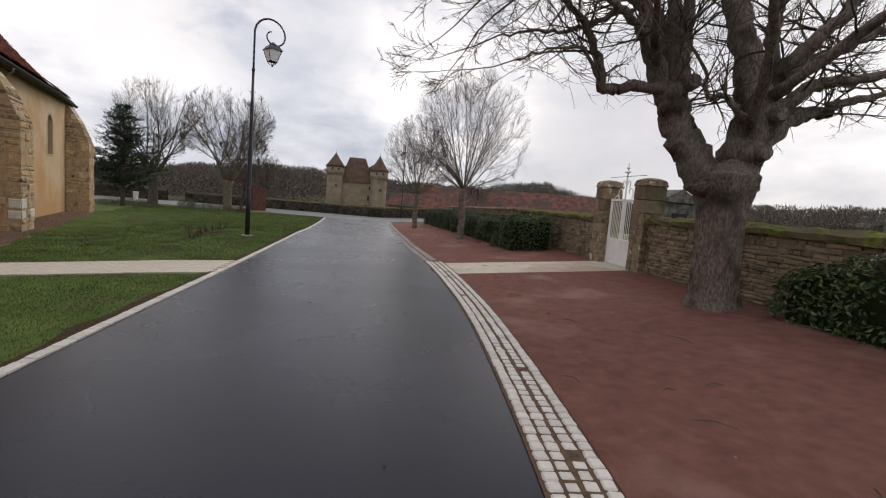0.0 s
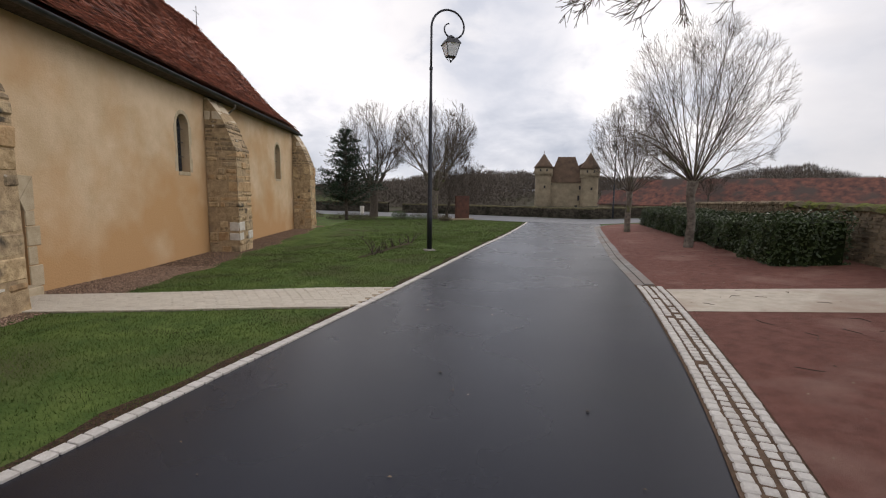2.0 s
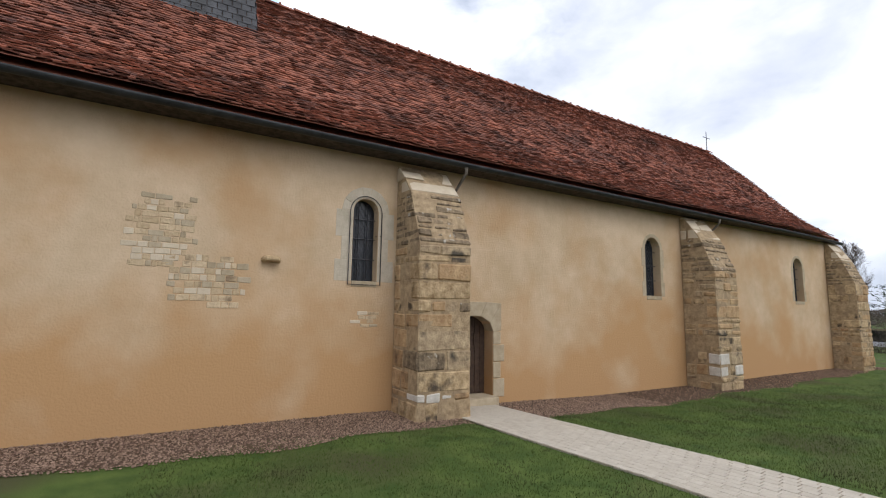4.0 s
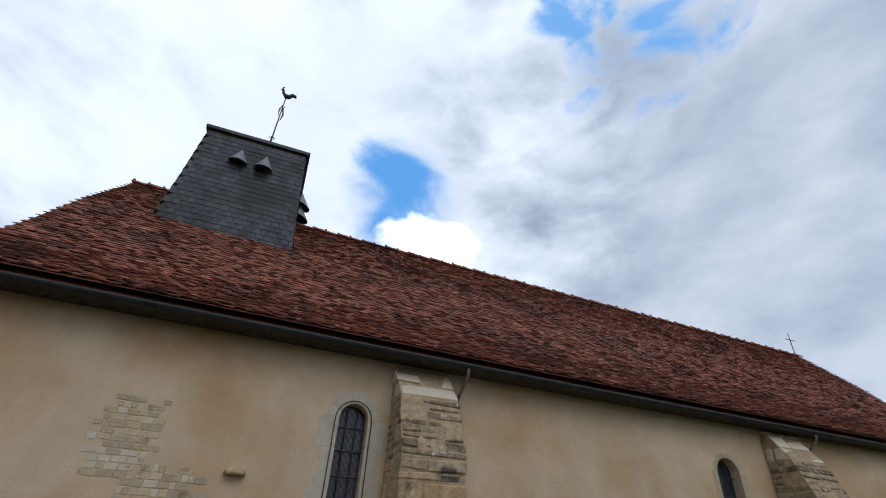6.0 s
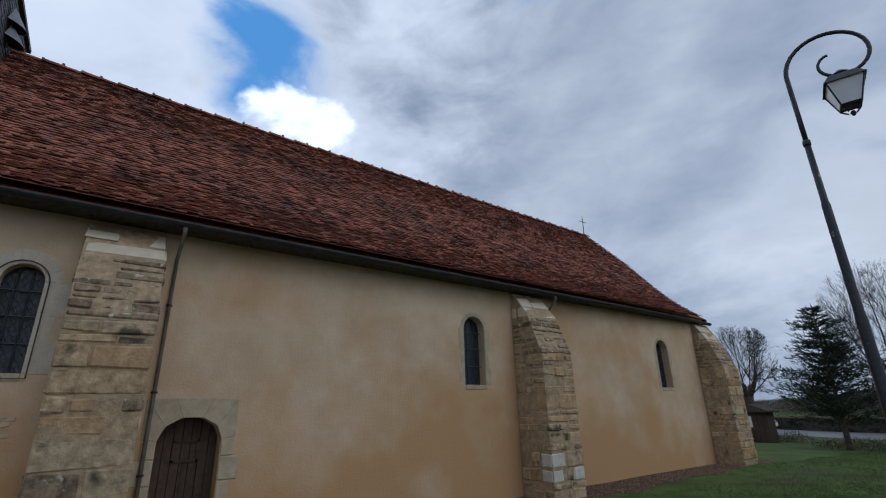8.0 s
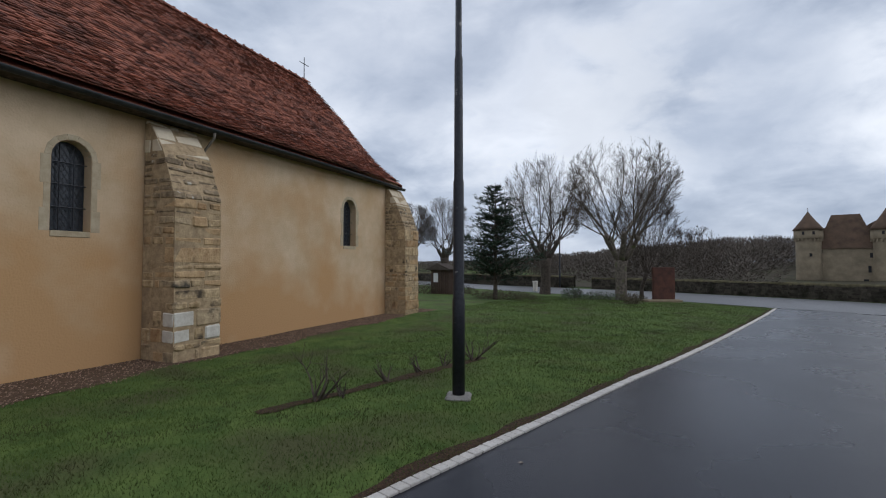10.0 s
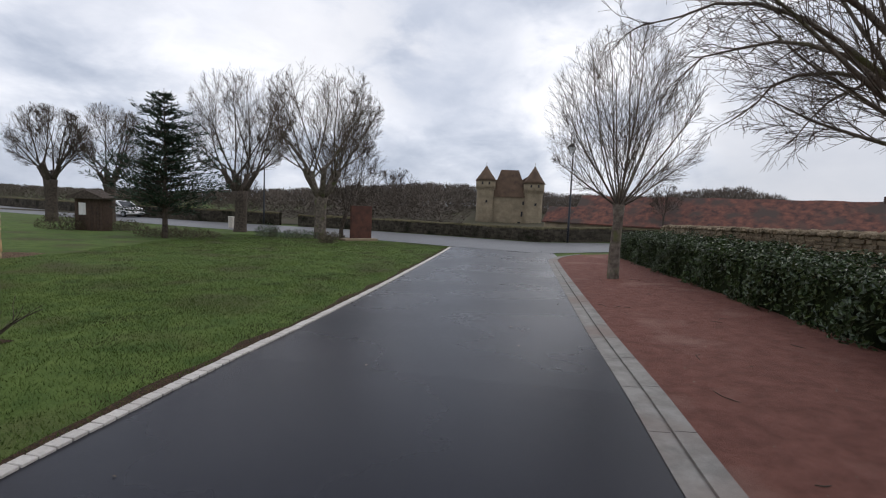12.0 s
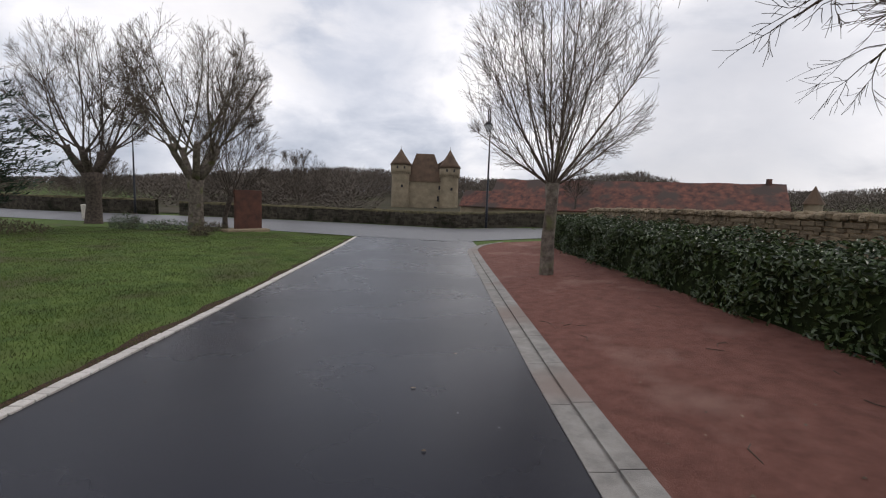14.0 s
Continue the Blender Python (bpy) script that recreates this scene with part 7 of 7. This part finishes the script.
def tower(x, r, h, cone, name_label):
    t = empty("tower", (0, 0, 0), name_label, "")
    t.parent = castle
    b = Build()
    b.lathe([(r * 1.12, -1), (r, 1.5), (r * 0.96, h - 2.2), (r * 0.96, h - 2.1)], (x, -1.5), 24)
    b.thing("shaft", CASTLE_WALL, t, smooth=True)
    for k in range(22):
        a = 2 * math.pi * k / 22
        b = Build()
        m = Matrix.Translation((x, -1.5, 0)) @ Matrix.Rotation(a, 4, "Z")
        b.box((r * 0.9, -0.14, h - 2.6), (r * 1.09, 0.14, h - 2.0), m)
        b.thing("corbel", CASTLE_WALL, t)
    b = Build()
    b.lathe([(r * 1.08, h - 2.05), (r * 1.1, h - 2.0), (r * 1.1, h - 0.05)], (x, -1.5), 24)
    b.thing("parapet", CASTLE_WALL, t, smooth=True)
    b = Build()
    b.lathe([(r * 1.22, h - 0.15), (r * 0.98, h + cone * 0.15), (r * 0.5, h + cone * 0.55), (0.05, h + cone)], (x, -1.5), 24)
    b.lathe([(0.05, h + cone - 0.1), (0.03, h + cone + 0.8)], (x, -1.5), 6)
    b.thing("cone_roof", CASTLE_ROOF, t, "pointed brown tile roof", smooth=True)
    for a, z in ((-1.9, h - 1.2), (-1.2, h - 1.2), (-1.4, h - 6)):
        b = Build()
        m = Matrix.Translation((x, -1.5, 0)) @ Matrix.Rotation(a, 4, "Z")
        b.box((r * 0.9, -0.22, z), (r * 1.11, 0.22, z + 0.7), m)
        b.thing("window", DARK, t)


tower(-6.4, 2.4, 12.2, 4.0, "round tower with a pointed roof")
tower(6.5, 2.5, 11.8, 4.6, "round tower with a pointed roof")
keep = empty("keep", (0, 0, 0), "square keep with a steep tiled roof", "")
keep.parent = castle
b = Build()
b.hexa(block((-4.8, -1.8, -1), (4.8, 6, 8.0)), 0.05)
b.thing("wall", CASTLE_WALL, keep)
b = Build()
b.add([(-5.1, -2.1, 7.9), (5.1, -2.1, 7.9), (5.1, 6.3, 7.9), (-5.1, 6.3, 7.9), (-2.4, 1.2, 15.4), (2.4, 1.2, 15.4), (2.4, 3.0, 15.4), (-2.4, 3.0, 15.4)], HEX)
b.thing("roof", CASTLE_ROOF, keep, "steep hipped brown tile roof")
b = Build()
b.add([(-7.0, -0.5, 8), (-3, -0.5, 8), (-3, 5, 8), (-7, 5, 8), (-6.0, 1, 12.6), (-3, 1, 12.6), (-3, 3, 12.6), (-6.0, 3, 12.6)], HEX)
b.thing("side_roof", CASTLE_ROOF, keep)
b = Build()
b.add([(3, -0.5, 8), (7, -0.5, 8), (7, 5, 8), (3, 5, 8), (3.5, 1, 12.9), (5.2, 1, 14.0), (5.2, 3, 14.0), (3.5, 3, 12.9)], HEX)
b.thing("side_roof", CASTLE_ROOF, keep)
for x, z, w, h in ((-4.3, 7.0, 0.5, 0.8), (3.9, 5.9, 0.5, 1.0), (3.6, 2.8, 0.5, 1.4), (-4.3, 4.0, 0.5, 0.5), (-4.5, 0.2, 0.6, 1.2), (3.0, -0.2, 0.8, 1.6)):
    b = Build()
    b.hexa(block((x - w / 2, -1.86, z), (x + w / 2, -1.7, z + h)), 0.02)
    b.thing("window", DARK, keep)

BA, BB = Vector((38.1, 88.6, 0)), Vector((66.5, 62.5, 0))
barn = empty("barn", tuple((BA + BB) / 2 + Vector((0, 0, -1.6))), "long stone barn with a faded red tiled roof", "barn", turn=math.degrees(math.atan2(BB.y - BA.y, BB.x - BA.x)))
L2 = (BB - BA).length / 2
b = Build()
b.hexa(block((-L2, -4.9, -1), (L2, 4.9, 2.15)), 0.05)
b.extrude([(-L2, -4.9, 2.14), (-L2, 4.9, 2.14), (-L2, 0, 6.1)], (0.5, 0, 0))
b.extrude([(L2 - 0.5, -4.9, 2.14), (L2 - 0.5, 4.9, 2.14), (L2 - 0.5, 0, 6.1)], (0.5, 0, 0))
b.thing("wall", CASTLE_WALL, barn)
for sg in (-1, 1):
    b = Build()
    nb_ = 24
    for i in range(nb_ + 1):
        x = -L2 - 0.2 + (2 * L2 + 0.4) * i / nb_
        dz = 0.06 * math.sin(i * 1.7)
        for v, z in ((sg * 5.4, 1.9), (sg * 2.7, 4.15 + dz), (0, 6.35 + dz), (0, 6.2 + dz), (sg * 5.4, 1.75)):
            b.v.append((x, v, z))
    b.f = [(i * 5 + k, i * 5 + (k + 1) % 5, i * 5 + 5 + (k + 1) % 5, i * 5 + 5 + k) for i in range(nb_) for k in range(5)]
    b.thing("roof", BARN_ROOF, barn, "long slope of faded red tiles")
b = Build()
b.hexa(block((L2 - 2.0, -0.3, 6.0), (L2 - 1.4, 0.3, 7.0)), 0.03)
b.thing("chimney", BARN_ROOF, barn)
pv = empty("dovecote", tuple(BB + Vector((2.9, -1.9, -1.6))), "small stone dovecote with a pointed tiled roof", "tower")
b = Build()
b.lathe([(1.0, -1), (1.0, 4.0)], sides=12)
b.thing("wall", CASTLE_WALL, pv)
b = Build()
b.lathe([(1.25, 3.9), (0.68, 4.9), (0.05, 6.2)], sides=12)
b.thing("roof", CASTLE_ROOF, pv)
shed = empty("lodge", (36.6, 92.5, -1.6), "small gabled stone lodge beside the barn", "house", turn=-42)
b = Build()
b.hexa(block((-2.6, -2.5, -1), (2.6, 2.5, 2.0)), 0.04)
b.extrude([(-2.6, -2.5, 1.99), (-2.6, 2.5, 1.99), (-2.6, 0, 4.2)], (5.2, 0, 0))
b.thing("wall", CASTLE_WALL, shed)
for sg in (-1, 1):
    b = Build()
    b.extrude([(-2.8, sg * 2.8, 1.85), (-2.8, 0, 4.4), (-2.8, 0, 4.25), (-2.8, sg * 2.8, 1.7)], (5.6, 0, 0))
    b.thing("roof", BARN_ROOF, shed)

b = Build()
SP = [50.5 + 6 * i for i in range(5)] + [90, 110, 130, 150, 170, 190, 215, 240, 280]
UP = [-70, -45, -25, -12, -6, -2.8, 0, 2.3, 4.5, 7.2, 12, 25, 45, 70, 100]
wall_s = 57.0
b.v = [(*at(max(s, wall_s), u), far_level(max(s, wall_s), u) + 0.06) for s in SP[1:] for u in UP]
m_ = len(UP)
b.f = [(i * m_ + k, i * m_ + k + 1, (i + 1) * m_ + k + 1, (i + 1) * m_ + k) for i in range(len(SP) - 2) for k in range(m_ - 1)]
b.thing("pasture", PASTURE, None, "rough brown winter pasture beyond the roadside wall", "field", kind="structure")

# winter woods on the slopes, many thin crowns, haze in their colour
random.seed(131)
ELEV = [(-100, 0.015), (-60, 0.012), (-30, 0.006), (-20, 0.010), (-9, 0.026), (-4, 0.036), (3, 0.046), (8, 0.050), (16, 0.046), (22, 0.038), (32, 0.038), (36, 0.053), (40, 0.057), (44, 0.040), (50, 0.029), (56, 0.028), (62, 0.038), (70, 0.046), (80, 0.04), (110, 0.03)]


def skyline(azd):
    for (a, e), (c, f) in zip(ELEV, ELEV[1:]):
        if a <= azd <= c:
            return e + (f - e) * (azd - a) / (c - a)
    return 0.02


woods = Build()


def crown(x, y, z0, top, r):
    """A billowing bare crown: many short sprays on a rounded shell."""
    h = top - z0
    for _ in range(190):
        a, v = rnd(0, 6.283), rnd(-0.95, 1.0)
        q = math.sqrt(max(0, 1 - v * v)) * rnd(0.75, 1.0)
        p = Vector((x + r * q * math.cos(a), y + r * q * math.sin(a), z0 + h * (0.50 + 0.44 * v)))
        e = Vector((math.cos(a) * q + rnd(-0.4, 0.4), math.sin(a) * q + rnd(-0.4, 0.4), 0.55 + 0.5 * v)).normalized() * h * rnd(0.06, 0.13)
        w = Vector((rnd(-1, 1), rnd(-1, 1), rnd(-0.4, 0.4))).normalized() * rnd(0.03, 0.085) * (1 + h * 0.10)
        woods.add([p - w, p + w, p + e], [(0, 1, 2)])


EYE0 = Vector((4.5, 14.0, 1.8))
for _ in range(3200):
    azd = rnd(-52, 84)
    near_d = 66 if -14 < azd < 9 else 135 if azd < -14 else 175 if azd < 22 else 120
    dist = near_d + (270 - near_d) * random.random() ** 0.8
    x, y = EYE0.x + dist * math.sin(radians(azd)), EYE0.y + dist * math.cos(radians(azd))
    s, u = su(x, y)
    z0 = far_level(s, u) - 0.4
    top = 1.8 + dist * skyline(azd) * (rnd(0.6, 1.08) if dist > 100 else rnd(0.55, 1.02))
    if top - z0 < 1.2:
        top = z0 + rnd(1.2, 2.5)
    crown(x, y, z0, top, min(5.0, 0.9 + 0.35 * (top - z0)) * rnd(0.8, 1.3))
woods.thing("woodland", HAZY_WOODS, None, "bare brown winter woods on the far slopes, with haze in their colour", "woods", kind="stuff")

# fallen leaves and twigs on lane and verge
random.seed(141)
b = Build()
for _ in range(420):
    s = rnd(0, 34)
    u = rnd(right_u(s) + 0.55, 6.6) if random.random() < 0.85 else rnd(left_u(s) + 0.1, right_u(s) - 0.1)
    x, y = at(s, u)
    z = level(s, u) + (0.04 if u > right_u(s) else 0.026)
    if u > 5.0 and s > 15:
        continue
    a, r = rnd(0, 6.28), rnd(0.008, 0.03)
    d, e = Vector((math.cos(a), math.sin(a), 0)) * r, Vector((-math.sin(a), math.cos(a), 0)) * r * 0.5
    o = Vector((x, y, z))
    b.add([o - d, o + e + Vector((0, 0, rnd(0.003, 0.012))), o + d, o - e + Vector((0, 0, rnd(0.003, 0.012)))], [(0, 1, 2, 3)])
b.thing("fallen_leaves", material("dead_leaf", (0.03, 0.02, 0.012), (0.30, 0.22, 0.15), 3.0, 0.8, 0, island=0.9), None, "scattered dead leaves on the verge and lane", "leaves", kind="stuff")
b = Build()
for _ in range(60):
    s = rnd(1, 30)
    u = rnd(right_u(s) + 0.6, 5.0)
    x, y = at(s, u)
    a, ln = rnd(0, 6.28), rnd(0.08, 0.35)
    z = level(s, u) + 0.045
    b.tube([(x, y, z), (x + ln * 0.5 * math.cos(a), y + ln * 0.5 * math.sin(a), z + rnd(0, 0.02)), (x + ln * math.cos(a + 0.4), y + ln * math.sin(a + 0.4), z)], [0.004, 0.005, 0.003], 4)
b.thing("fallen_twigs", TWIG_DARK, None, "thin fallen twigs on the red verge", "twigs", kind="stuff")
